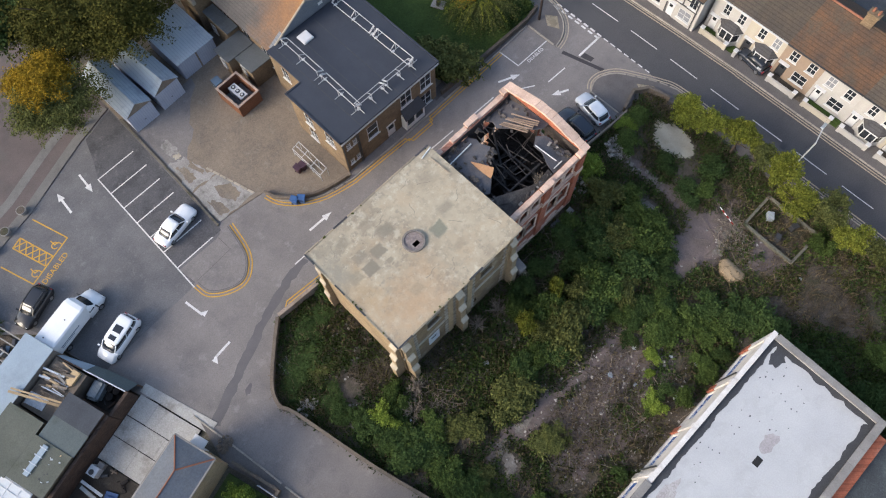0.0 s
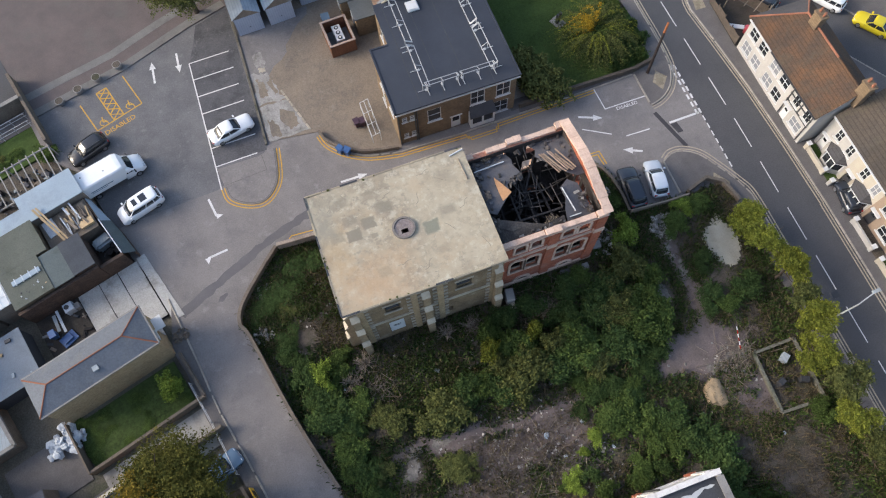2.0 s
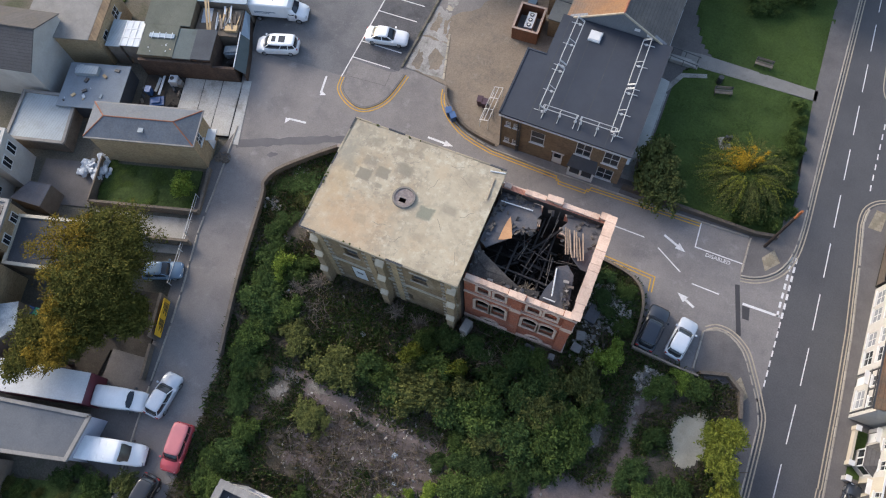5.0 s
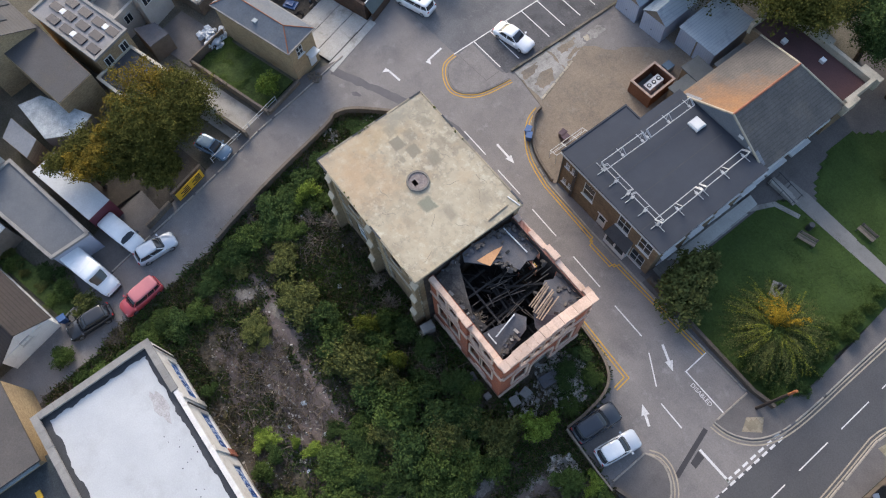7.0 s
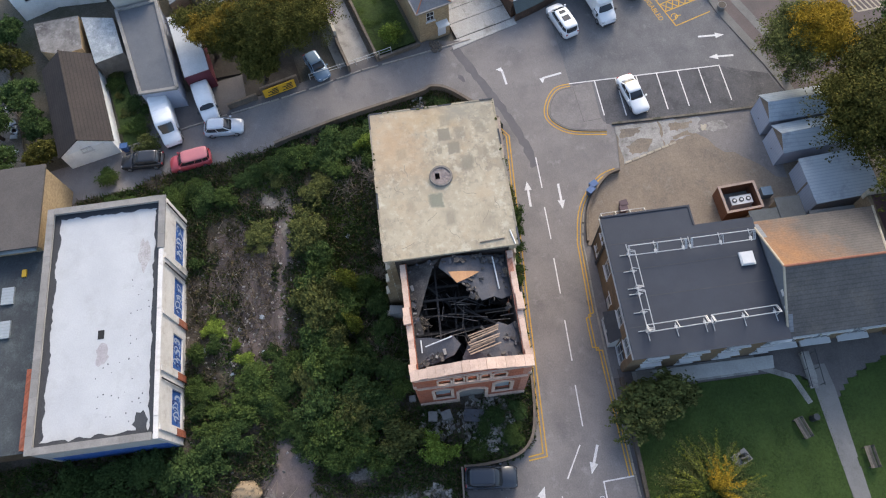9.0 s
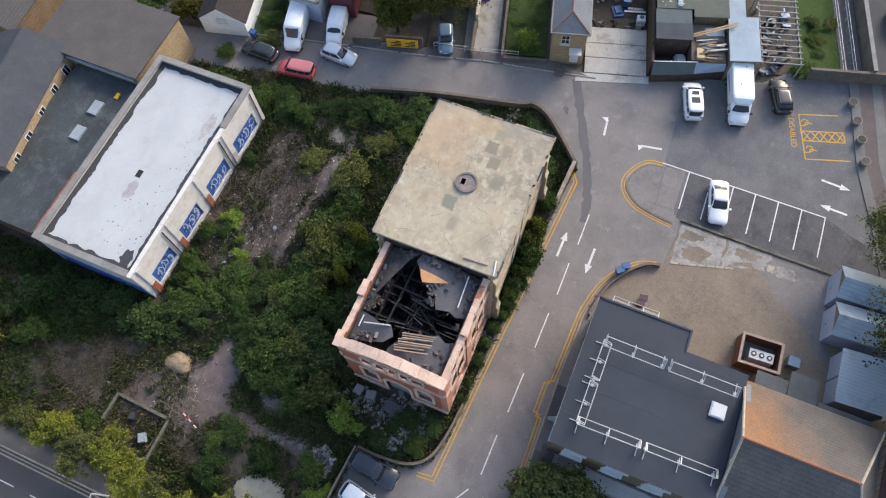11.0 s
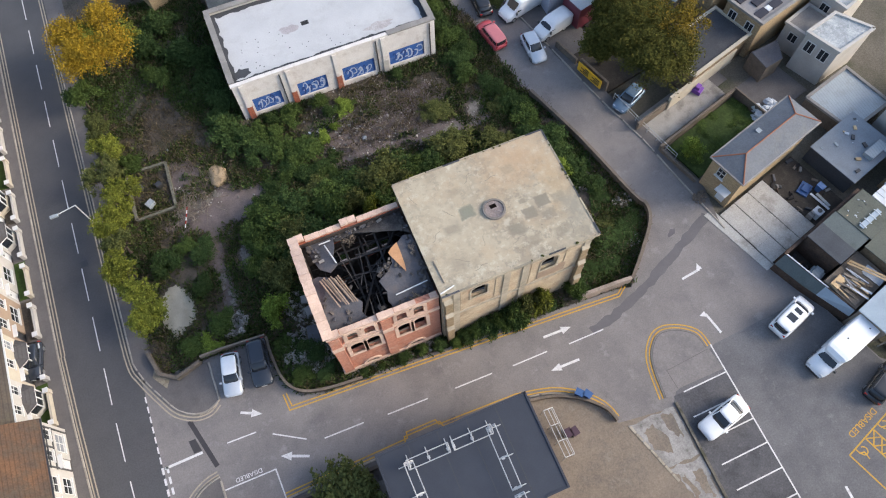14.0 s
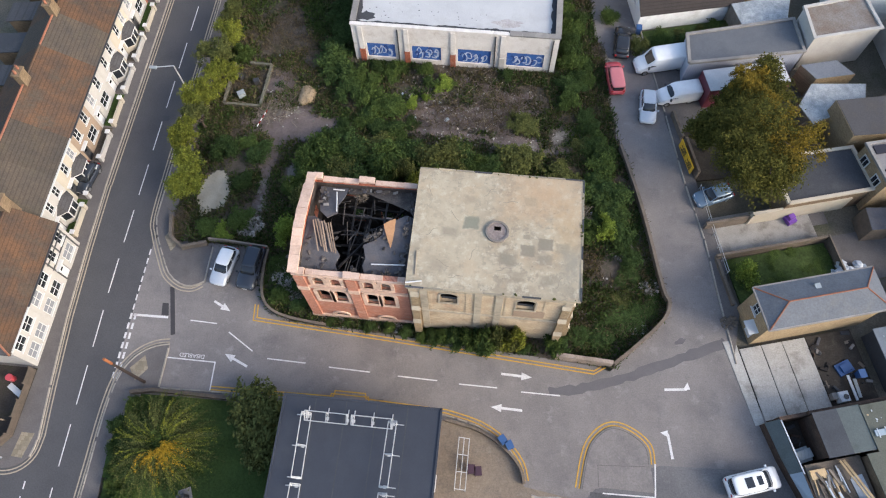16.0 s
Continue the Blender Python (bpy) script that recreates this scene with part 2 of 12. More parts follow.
TILE_ORANGE = mat("mottled_orange_roof_tile", (0.105, 0.060, 0.036), (0.060, 0.046, 0.038), 0.9, 0.55, 7, 0.2, 0.3, stain=(0.062, 0.055, 0.045), stain_scale=0.4, stain_amount=0.8, wave=("Z", 0.21, 0.72), obj=0.08, world_space=True)
TILE_BROWN = mat("mottled_brown_roof_tile", (0.080, 0.064, 0.050), (0.058, 0.051, 0.045), 0.9, 0.55, 7, 0.2, 0.3, stain=(0.07, 0.062, 0.045), stain_scale=0.5, stain_amount=0.6, wave=("Z", 0.21, 0.72), obj=0.1, world_space=True)
SLATE = mat("grey_roof_slate", (0.078, 0.075, 0.077), (0.060, 0.058, 0.061), 0.75, 0.5, 7, 0.16, 0.2, stain=(0.098, 0.088, 0.076), stain_scale=0.5, stain_amount=0.45, wave=("Z", 0.16, 0.78), world_space=True)
SLATE_BLUE = mat("blue_grey_slate", (0.165, 0.178, 0.20), (0.14, 0.152, 0.172), 0.7, 0.5, 7, 0.12, 0.2, wave=("Z", 0.16, 0.8), world_space=True)
GARDEN_BRICK = mat("dull_garden_brick", (0.165, 0.135, 0.108), (0.12, 0.098, 0.08), 0.92, 0.7, 7, 0.2, 0.3, stain=(0.075, 0.07, 0.055), stain_scale=0.6, stain_amount=0.6)
SALMON_BRICK = mat("pale_salmon_brick", (0.43, 0.205, 0.145), (0.34, 0.145, 0.10), 0.9, 0.7, 6, 0.16, 0.25, stain=(0.50, 0.34, 0.27), stain_scale=0.7, stain_amount=0.5, brick=(0.225, 0.075, 0.008, (1.15, 1.2, 1.2), "wall"))
SLATE_HOUSE = mat("smooth_blue_grey_slate", (0.118, 0.130, 0.150), (0.098, 0.108, 0.126), 0.7, 0.6, 6, 0.14, 0.15, stain=(0.15, 0.15, 0.145), stain_scale=0.5, stain_amount=0.4, world_space=True)
ROUGH_GRASS = mat("rank_garden_grass", (0.056, 0.082, 0.024), (0.036, 0.056, 0.018), 0.95, 0.9, 5, 0.35, 0.6, world_space=True)
CHURCH_SLATE = mat("weathered_church_slate", (0.112, 0.104, 0.098), (0.084, 0.079, 0.077), 0.8, 0.6, 6, 0.18, 0.25, stain=(0.145, 0.125, 0.10), stain_scale=0.5, stain_amount=0.4, wave=("Z", 0.2, 0.8), world_space=True)
DARK_BRICK = mat("dark_sooty_wall_brick", (0.105, 0.085, 0.068), (0.075, 0.062, 0.052), 0.92, 0.7, 7, 0.2, 0.3, stain=(0.05, 0.055, 0.04), stain_scale=0.6, stain_amount=0.6)
RAMP = mat("pale_ramp_concrete", (0.43, 0.425, 0.40), (0.36, 0.355, 0.335), 0.9, 0.7, 8, 0.1, 0.2)
RIDGE_RED = mat("terracotta_ridge", (0.26, 0.115, 0.075), (0.2, 0.09, 0.06), 0.9, 1.0, 9, 0.15, 0.2)
SHEET_BLUE = mat("pale_blue_steel_sheet", (0.37, 0.42, 0.465), (0.32, 0.37, 0.415), 0.7, 0.4, 9, 0.06, 0.05, stain=(0.15, 0.175, 0.2), stain_scale=0.5, stain_amount=0.5, wave=("X", 0.32, 0.85), world_space=True)
SHEET_DOOR = mat("pale_blue_garage_door", (0.35, 0.375, 0.44), (0.31, 0.335, 0.40), 0.55, 0.6, 9, 0.06, 0.05, wave=("X", 0.25, 0.88), world_space=True)
SHEET_GREY = mat("light_grey_metal_roof", (0.30, 0.335, 0.355), (0.25, 0.28, 0.3), 0.6, 0.4, 9, 0.08, 0.1, stain=(0.2, 0.21, 0.2), stain_scale=0.5, wave=("X", 0.3, 0.86), world_space=True)
POLY_WHITE = mat("white_polycarbonate", (0.55, 0.57, 0.58), (0.5, 0.52, 0.53), 0.35, 0.8, 9, 0.05, 0.0)
TIMBER = mat("fresh_timber", (0.48, 0.35, 0.205), (0.4, 0.28, 0.155), 0.8, 1.5, 12, 0.15, 0.15, obj=0.25)
TIMBER_GREY = mat("weathered_timber", (0.205, 0.168, 0.135), (0.15, 0.125, 0.1), 0.9, 1.5, 12, 0.2, 0.25, obj=0.25)
TIMBER_RUST = mat("reddish_timber_cladding", (0.185, 0.085, 0.050), (0.15, 0.07, 0.042), 0.8, 1.0, 12, 0.12, 0.15, wave=("Z", 0.18, 0.6), obj=0.06)
PLY = mat("orange_plywood", (0.42, 0.235, 0.125), (0.35, 0.19, 0.10), 0.8, 0.8, 8, 0.1, 0.1)
BARK = mat("bark", (0.075, 0.058, 0.044), (0.05, 0.04, 0.032), 0.95, 2.0, 12, 0.25, 0.5)
TWIG = mat("bare_twig", (0.21, 0.175, 0.14), (0.15, 0.125, 0.1), 0.9, 2.0, 12, 0.2, 0.2, island=0.3)
GALV = plain("galvanised_tube", (0.42, 0.43, 0.44), 0.5, 0.3)
METAL_DARK = plain("dark_painted_metal", (0.035, 0.036, 0.04), 0.5)
WHITE_GLOSS = plain("white_gloss", (0.58, 0.58, 0.58), 0.35)
UPVC = plain("white_window_frame", (0.52, 0.52, 0.51), 0.4)
GLASS = plain("dark_window_glass", (0.020, 0.024, 0.030), 0.08, 0.0, 0.6)
CURTAIN = plain("net_curtain_behind_glass", (0.22, 0.23, 0.25), 0.25, 0.0, 0.5)
DARK_VOID = plain("unlit_room", (0.012, 0.012, 0.013), 0.9)
RUBBER = plain("tyre_rubber", (0.018, 0.018, 0.019), 0.85)
RIM = plain("alloy_rim", (0.32, 0.33, 0.34), 0.35, 0.7)
LAMP_RED = plain("red_tail_lens", (0.30, 0.015, 0.012), 0.25)
LAMP_CLEAR = plain("clear_headlamp_lens", (0.50, 0.52, 0.54), 0.15)
PAINT_WHITE = plain("white_car_paint", (0.72, 0.73, 0.74), 0.22, 0.0, 0.6)
PAINT_SILVER = plain("silver_car_paint", (0.50, 0.53, 0.57), 0.25, 0.2, 0.6)
PAINT_BLACK = plain("black_car_paint", (0.022, 0.023, 0.027), 0.18, 0.0, 0.6)
PAINT_NAVY = plain("dark_navy_car_paint", (0.028, 0.034, 0.046), 0.2, 0.0, 0.6)
PAINT_RED = plain("faded_red_car_paint", (0.42, 0.062, 0.075), 0.3, 0.0, 0.6)
PAINT_PINK = plain("sun_faded_red_roof", (0.50, 0.16, 0.17), 0.45, 0.0, 0.5)
PAINT_BLUE = plain("steel_blue_car_paint", (0.13, 0.19, 0.26), 0.25, 0.2, 0.6)
BIN_BLUE = plain("blue_bin_plastic", (0.030, 0.085, 0.22), 0.5)
BIN_DARK = plain("dark_maroon_bin_plastic", (0.05, 0.022, 0.035), 0.5)
BIN_PURPLE = plain("purple_plastic", (0.16, 0.06, 0.32), 0.5)
SIGN_YELLOW = plain("yellow_banner", (0.62, 0.36, 0.02), 0.55)
SIGN_INK = plain("black_print", (0.02, 0.02, 0.02), 0.7)
PLASTIC_WHITE = mat("white_plastic_sheet", (0.48, 0.51, 0.54), (0.36, 0.39, 0.43), 0.5, 1.2, 6, 0.15, 0.4)
RUBBLE = mat("pale_rubble", (0.30, 0.28, 0.255), (0.21, 0.195, 0.18), 0.95, 1.0, 8, 0.2, 0.4, island=0.45)
LEAF_DARK = leaf("dark_bramble_leaf", (0.031, 0.053, 0.018), (0.047, 0.072, 0.023))
LEAF_MID = leaf("mid_green_leaf", (0.066, 0.095, 0.025), (0.043, 0.067, 0.020))
LEAF_YELLOW = leaf("yellow_green_leaf", (0.150, 0.158, 0.024), (0.098, 0.112, 0.022))
LEAF_OLIVE = leaf("olive_leaf", (0.092, 0.098, 0.030), (0.060, 0.070, 0.025))
LEAF_BRIGHT = leaf("bright_green_leaf", (0.150, 0.200, 0.034), (0.11, 0.155, 0.030))
LEAF_GOLD = leaf("golden_autumn_leaf", (0.255, 0.158, 0.014), (0.165, 0.116, 0.016))
LEAF_RUST = leaf("bronze_autumn_leaf", (0.120, 0.076, 0.028), (0.085, 0.066, 0.022))
LEAF_TREE = leaf("olive_brown_autumn_leaf", (0.080, 0.074, 0.017), (0.044, 0.048, 0.013), 0.30)
LEAF_AMBER = leaf("amber_autumn_leaf", (0.185, 0.125, 0.018), (0.105, 0.085, 0.018))
LEAF_DRY = leaf("dry_weed_stalk", (0.125, 0.098, 0.060), (0.090, 0.074, 0.045))


# ---------------------------------------------------------------- building blocks
def thing(name, at=(0, 0, 0), label="", category="", group="", kind="", turn=0.0):
    ob = new(name)
    ob.empty_display_size = 0.2
    ob.matrix_basis = pose(*at, 0, 0, turn)
    return tagged(ob, label, category, group, kind)


def part(name, bm, material, parent=None, label="", smooth=False):
    me = bm
    if isinstance(bm, bmesh.types.BMesh):
        me = bpy.data.meshes.new(name)
        bm.normal_update()
        bm.to_mesh(me)
        bm.free()
    if material and not me.materials:
        me.materials.append(material)
    if smooth:
        me.polygons.foreach_set("use_smooth", [True] * len(me.polygons))
    ob = new(name, me)
    if parent:
        ob.parent = parent
    return tagged(ob, label)


def single(name, bm, material, label, category, group="", kind="", at=(0, 0, 0), turn=0.0, smooth=False):
    ob = part(name, bm, material, None, "", smooth)
    ob.matrix_basis = pose(*at, 0, 0, turn)
    return tagged(ob, label, category, group, kind)


def box(bm, x0, y0, z0, x1, y1, z1, m=None):
    vs = [bm.verts.new((x, y, z)) for z in (z0, z1) for x, y in ((x0, y0), (x1, y0), (x1, y1), (x0, y1))]
    if m is not None:
        for v in vs:
            v.co = m @ v.co
    for f in ((3, 2, 1, 0), (4, 5, 6, 7), (0, 1, 5, 4), (1, 2, 6, 5), (2, 3, 7, 6), (3, 0, 4, 7)):
        bm.faces.new([vs[i] for i in f])
    return bm


def boxes(*rows):
    bm = bmesh.new()
    for r in rows:
        box(bm, *r)
    return bm


def area2(poly):
    return sum(a[0] * b[1] - b[0] * a[1] for a, b in zip(poly, poly[1:] + poly[:1]))


def prism(poly, z0, z1, bm=None):
    bm = bm or bmesh.new()
    poly = list(poly) if area2(list(poly)) > 0 else list(poly)[::-1]
    lo = [bm.verts.new((x, y, z0)) for x, y in poly]
    hi = [bm.verts.new((x, y, z1)) for x, y in poly]
    bm.faces.new(hi)
    bm.faces.new(lo[::-1])
    n = len(poly)
    for i in range(n):
        j = (i + 1) % n
        bm.faces.new((lo[i], lo[j], hi[j], hi[i]))
    return bm


def tube(bm, a, b, r, sides=6, r2=None):
    a, b = Vector(a), Vector(b)
    q = (b - a).to_track_quat("Z", "Y")
    r2 = r if r2 is None else r2
    rings = []
    for c, rad in ((a, r), (b, r2)):
        rings.append([bm.verts.new(c + q @ Vector((rad * math.cos(2 * math.pi * k / sides), rad * math.sin(2 * math.pi * k / sides), 0))) for k in range(sides)])
    for k in range(sides):
        j = (k + 1) % sides
        bm.faces.new((rings[0][k], rings[0][j], rings[1][j], rings[1][k]))
    bm.faces.new(rings[0][::-1])
    bm.faces.new(rings[1])
    return bm


def beam(bm, a, b, w, h):
    """A squared timber from a to b."""
    a, b = Vector(a), Vector(b)
    d = b - a
    q = d.to_track_quat("X", "Z").to_matrix().to_4x4()
    return box(bm, 0, -w / 2, -h / 2, d.length, w / 2, h / 2, Matrix.Translation(a) @ q)


def offset_line(points, d):
    """The line shifted to its left by d, mitred at its corners."""
    out, last = [], len(points) - 1
    for i, p in enumerate(points):
        dirs = []
        for a, b in ((points[max(i - 1, 0)], p), (p, points[min(i + 1, last)])):
            n = math.hypot(b[0] - a[0], b[1] - a[1])
            if n > 1e-9:
                dirs.append(((b[0] - a[0]) / n, (b[1] - a[1]) / n))
        dx, dy = sum(v[0] for v in dirs), sum(v[1] for v in dirs)
        n = math.hypot(dx, dy) or 1.0
        dx, dy = dx / n, dy / n
        k = d / max(0.5, dx * dirs[0][0] + dy * dirs[0][1])
        out.append((p[0] - dy * k, p[1] + dx * k))
    return out


def ribbon(points, width, z0, z1, bm=None):
    """A strip of one width that follows points, from z0 to z1."""
    bm = bm or bmesh.new()
    l, r = offset_line(points, width / 2), offset_line(points, -width / 2)
    rows = [[bm.verts.new((*r[i], z0)), bm.verts.new((*l[i], z0)), bm.verts.new((*l[i], z1)), bm.verts.new((*r[i], z1))] for i in range(len(points))]
    for a, b in zip(rows, rows[1:]):
        for k in range(4):
            j = (k + 1) % 4
            bm.faces.new((a[k], a[j], b[j], b[k]))
    bm.faces.new(rows[0][::-1])
    bm.faces.new(rows[-1])
    bmesh.ops.recalc_face_normals(bm, faces=bm.faces)
    return bm


def smooth_line(points, steps=6):
    """Catmull-Rom through points."""
    p = [points[0], *points, points[-1]]
    out = []
    for i in range(1, len(p) - 2):
        for s in range(steps):
            t = s / steps
            out.append(tuple(0.5 * ((2 * p[i][k]) + (-p[i - 1][k] + p[i + 1][k]) * t + (2 * p[i - 1][k] - 5 * p[i][k] + 4 * p[i + 1][k] - p[i + 2][k]) * t * t
                             + (-p[i - 1][k] + 3 * p[i][k] - 3 * p[i + 1][k] + p[i + 2][k]) * t ** 3) for k in range(2)))
    return out + [points[-1]]


def wall(bm, ax, ay, bx, by, z0, z1, th, holes=()):
    """A wall from a to b whose outer face is on the line; it goes th to the left. holes: (u0, w0, u1, w1), along the wall and in height."""
    d = Vector((bx - ax, by - ay, 0))
    L = d.length
    d.normalize()
    n = Vector((-d.y, d.x, 0)) * th
    us = sorted({0.0, L, *(min(max(h[k], 0), L) for h in holes for k in (0, 2))})
    ws = sorted({z0, z1, *(min(max(h[k], z0), z1) for h in holes for k in (1, 3))})

    def solid(i, j):
        if not (0 <= i < len(us) - 1 and 0 <= j < len(ws) - 1):
            return False
        u, w = (us[i] + us[i + 1]) / 2, (ws[j] + ws[j + 1]) / 2
        return not any(h[0] < u < h[2] and h[1] < w < h[3] for h in holes)

    cache = {}

    def v(i, j, k):
        if (i, j, k) not in cache:
            cache[i, j, k] = bm.verts.new(Vector((ax, ay, ws[j])) + d * us[i] + n * k)
        return cache[i, j, k]

    for i in range(len(us) - 1):
        for j in range(len(ws) - 1):
            if not solid(i, j):
                continue
            bm.faces.new((v(i, j, 0), v(i + 1, j, 0), v(i + 1, j + 1, 0), v(i, j + 1, 0)))
            bm.faces.new((v(i, j, 1), v(i, j + 1, 1), v(i + 1, j + 1, 1), v(i + 1, j, 1)))
            if not solid(i - 1, j):
                bm.faces.new((v(i, j, 0), v(i, j + 1, 0), v(i, j + 1, 1), v(i, j, 1)))
            if not solid(i + 1, j):
                bm.faces.new((v(i + 1, j, 0), v(i + 1, j, 1), v(i + 1, j + 1, 1), v(i + 1, j + 1, 0)))
            if not solid(i, j - 1):
                bm.faces.new((v(i, j, 0), v(i, j, 1), v(i + 1, j, 1), v(i + 1, j, 0)))
            if not solid(i, j + 1):
                bm.faces.new((v(i, j + 1, 0), v(i + 1, j + 1, 0), v(i + 1, j + 1, 1), v(i, j + 1, 1)))
    return bm


def roof_face(bm, pts, th=0.12):
    """A flat roof slope of the given corners (counter-clockwise from above) with thickness below it."""
    up = [bm.verts.new(p) for p in pts]
    lo = [bm.verts.new((p[0], p[1], p[2] - th)) for p in pts]
    bm.faces.new(up)
    bm.faces.new(lo[::-1])
    for i in range(len(pts)):
        j = (i + 1) % len(pts)
        bm.faces.new((lo[i], lo[j], up[j], up[i]))
    return bm


def jagged(cx, cy, rx, ry, n=18, rough=0.25, seed=0):
    rnd = random.Random(seed)
    return [(cx + rx * (1 + rnd.uniform(-rough, rough)) * math.cos(2 * math.pi * k / n), cy + ry * (1 + rnd.uniform(-rough, rough)) * math.sin(2 * math.pi * k / n)) for k in range(n)]


def inside(x, y, poly):
    c = False
    for (x0, y0), (x1, y1) in zip(poly, poly[1:] + poly[:1]):
        if (y0 > y) != (y1 > y) and x < (x1 - x0) * (y - y0) / (y1 - y0) + x0:
            c = not c
    return c


def window(parent, ax, ay, dx, dy, u, w, width, height, deep=0.1, bars=(1, 1), glass=None, sill=True, frame_mat=None, name="window"):
    """A window on a wall that starts at (ax, ay) and runs (dx, dy): frame, bars, pane and sill; (u, w) is its lower corner."""
    m = Matrix(((dx, -dy, 0, ax), (dy, dx, 0, ay), (0, 0, 1, 0), (0, 0, 0, 1)))
    f = 0.07
    bm = bmesh.new()
    loops = [[bm.verts.new(m @ Vector((u + x, y, w + z))) for x, z in ((i, i), (width - i, i), (width - i, height - i), (i, height - i))] for i, y in ((0, 0.02), (f, 0.02), (f, 0.02 + deep), (0, 0.02 + deep))]
    for k in range(4):
        for q in range(4):
            p, r = loops[k], loops[(k + 1) % 4]
            bm.faces.new((p[q], p[(q + 1) % 4], r[(q + 1) % 4], r[q]))
    bmesh.ops.recalc_face_normals(bm, faces=bm.faces)
    win = part(name, bm, frame_mat or UPVC, parent)
    for k in range(1, bars[0] + 1):
        c = u + width * k / (bars[0] + 1)
        part("glazing_bar", box(bmesh.new(), c - 0.025, 0.03, w + f, c + 0.025, deep, w + height - f, m), frame_mat or UPVC, win)
    for k in range(1, bars[1] + 1):
        c = w + height * k / (bars[1] + 1)
        part("glazing_bar", box(bmesh.new(), u + f, 0.034, c - 0.03, u + width - f, deep - 0.004, c + 0.03, m), frame_mat or UPVC, win)
    bm = bmesh.new()
    box(bm, u + f * 0.5, 0.06, w + f * 0.5, u + width - f * 0.5, 0.08, w + height - f * 0.5, m)
    part("pane", bm, glass or GLASS, win)
    if sill:
        bm = bmesh.new()
        box(bm, u - 0.1, -0.1, w - 0.1, u + width + 0.1, 0.02, w, m)
        part("sill", bm, WHITE_GLOSS, win)
    return win


# ---------------------------------------------------------------- ground and roads
bm = bmesh.new()
vs = [bm.verts.new(p) for p in ((-2000, -2000, -0.32), (2000, -2000, -0.32), (2000, 2000, -0.32), (-2000, 2000, -0.32))]
bm.faces.new(vs)
single("ground", bm, GARDEN, "dull brown earth and rough grass between the plots", "ground", kind="structure")

# the access road, its junctions and the lane to the south-west
TARMAC = [(33.75, -1.6), (33.75, 20), (3, 20), (-9.0, 33), (-9.0, 62), (-36, 62), (-33, 31), (-31.5, 25), (-28.6, 22.2), (-25.3, 11.2), (-22.7, 5.4), (-21.3, -1.9),
          (-20.5, -6.5), (-18.9, -12.4), (-17.6, -18.4), (-16.4, -24), (-13.6, -36), (-9.0, -60), (-4.0, -60), (-8.6, -36), (-9.3, -31.3), (-10.4, -28.9), (-10.9, -23.2), (-12.1, -16.2),
          (-14.2, -9.0), (-16.0, -0.8), (-16.7, 0.6), (-16.1, 2.4), (-11.4, 7.5), (-10.0, 7.1), (8.3, 6.0), (18.4, 5.5), (20.6, 4.8), (21.7, 3.2), (22.0, 0.6), (22.0, -1.6)]
single("road_access", prism(TARMAC, -0.4, 0.0), ASPHALT, "worn grey tarmac of the access road and lane", "road", kind="structure")
CARPARK = [(-15.75, 15.3), (-24.0, 14.9), (-26.2, 14.6), (-28.5, 22.3), (-32.5, 30.5), (-22.1, 32.9), (-14.2, 36.0), (-9.5, 37.4), (-9.5, 18.6), (-10.9, 17.0)]
single("car_park", prism(CARPARK, -0.1, 0.005), ASPHALT_DARK, "dark tarmac of the car park bays", "road", kind="structure")
single("road_main", prism([(34.1, -140), (40.5, -140), (40.5, 10.0), (46.5, 12.0), (58, -7), (72, -7), (72, 60), (45.0, 60), (42.0, 42), (38.4, 38), (38.4, 120), (33.3, 120), (33.2, 44), (33.4, 20), (33.6, 14), (33.6, -1.5)], -0.4, 0.010),
       ASPHALT_MAIN, "dark tarmac of the main road with a side street", "road", kind="structure")
PAVING_GREY = mat("worn_grey_paving", (0.140, 0.126, 0.120), (0.104, 0.095, 0.092), 0.9, 0.3, 9, 0.18, 0.25, stain=(0.10, 0.095, 0.088), stain_scale=0.5, stain_amount=0.6, world_space=True)
single("footway_north", prism([(-32.6, 33), (-32.4, 30.4), (-22.1, 33.0), (-14.2, 36.1), (-9.6, 37.5), (-9.2, 62), (-46, 62), (-46, 40)], -0.2, 0.09), mat("reddish_brown_paving", (0.128, 0.104, 0.098), (0.100, 0.084, 0.081), 0.9, 0.3, 9, 0.12, 0.2, stain=(0.105, 0.1, 0.092), stain_scale=0.25, stain_amount=0.6, world_space=True), "reddish-brown worn paving beyond the car park", "pavement", kind="structure")
for pts_ in ([(-32.2, 30.9), (-22.1, 33.5), (-14.3, 36.6), (-9.8, 38.0)], [(-33.5, 33.0), (-23.0, 35.55), (-17.4, 37.8), (-11.6, 39.8)]):
    single("footway_strip", ribbon(pts_, 0.95, 0.0, 0.10), mat("grey_slab_strip", (0.165, 0.158, 0.15), (0.13, 0.124, 0.118), 0.9, 0.5, 9, 0.12, 0.2, stain=(0.10, 0.094, 0.088), stain_scale=0.6, stain_amount=0.5, world_space=True), "grey paved strip along the footway", "pavement", kind="structure")


def arc_corner(points, name, label, z=0.1, material=None):
    return single(name, prism(points, -0.3, z), material or PAVING, label, "pavement", kind="structure")


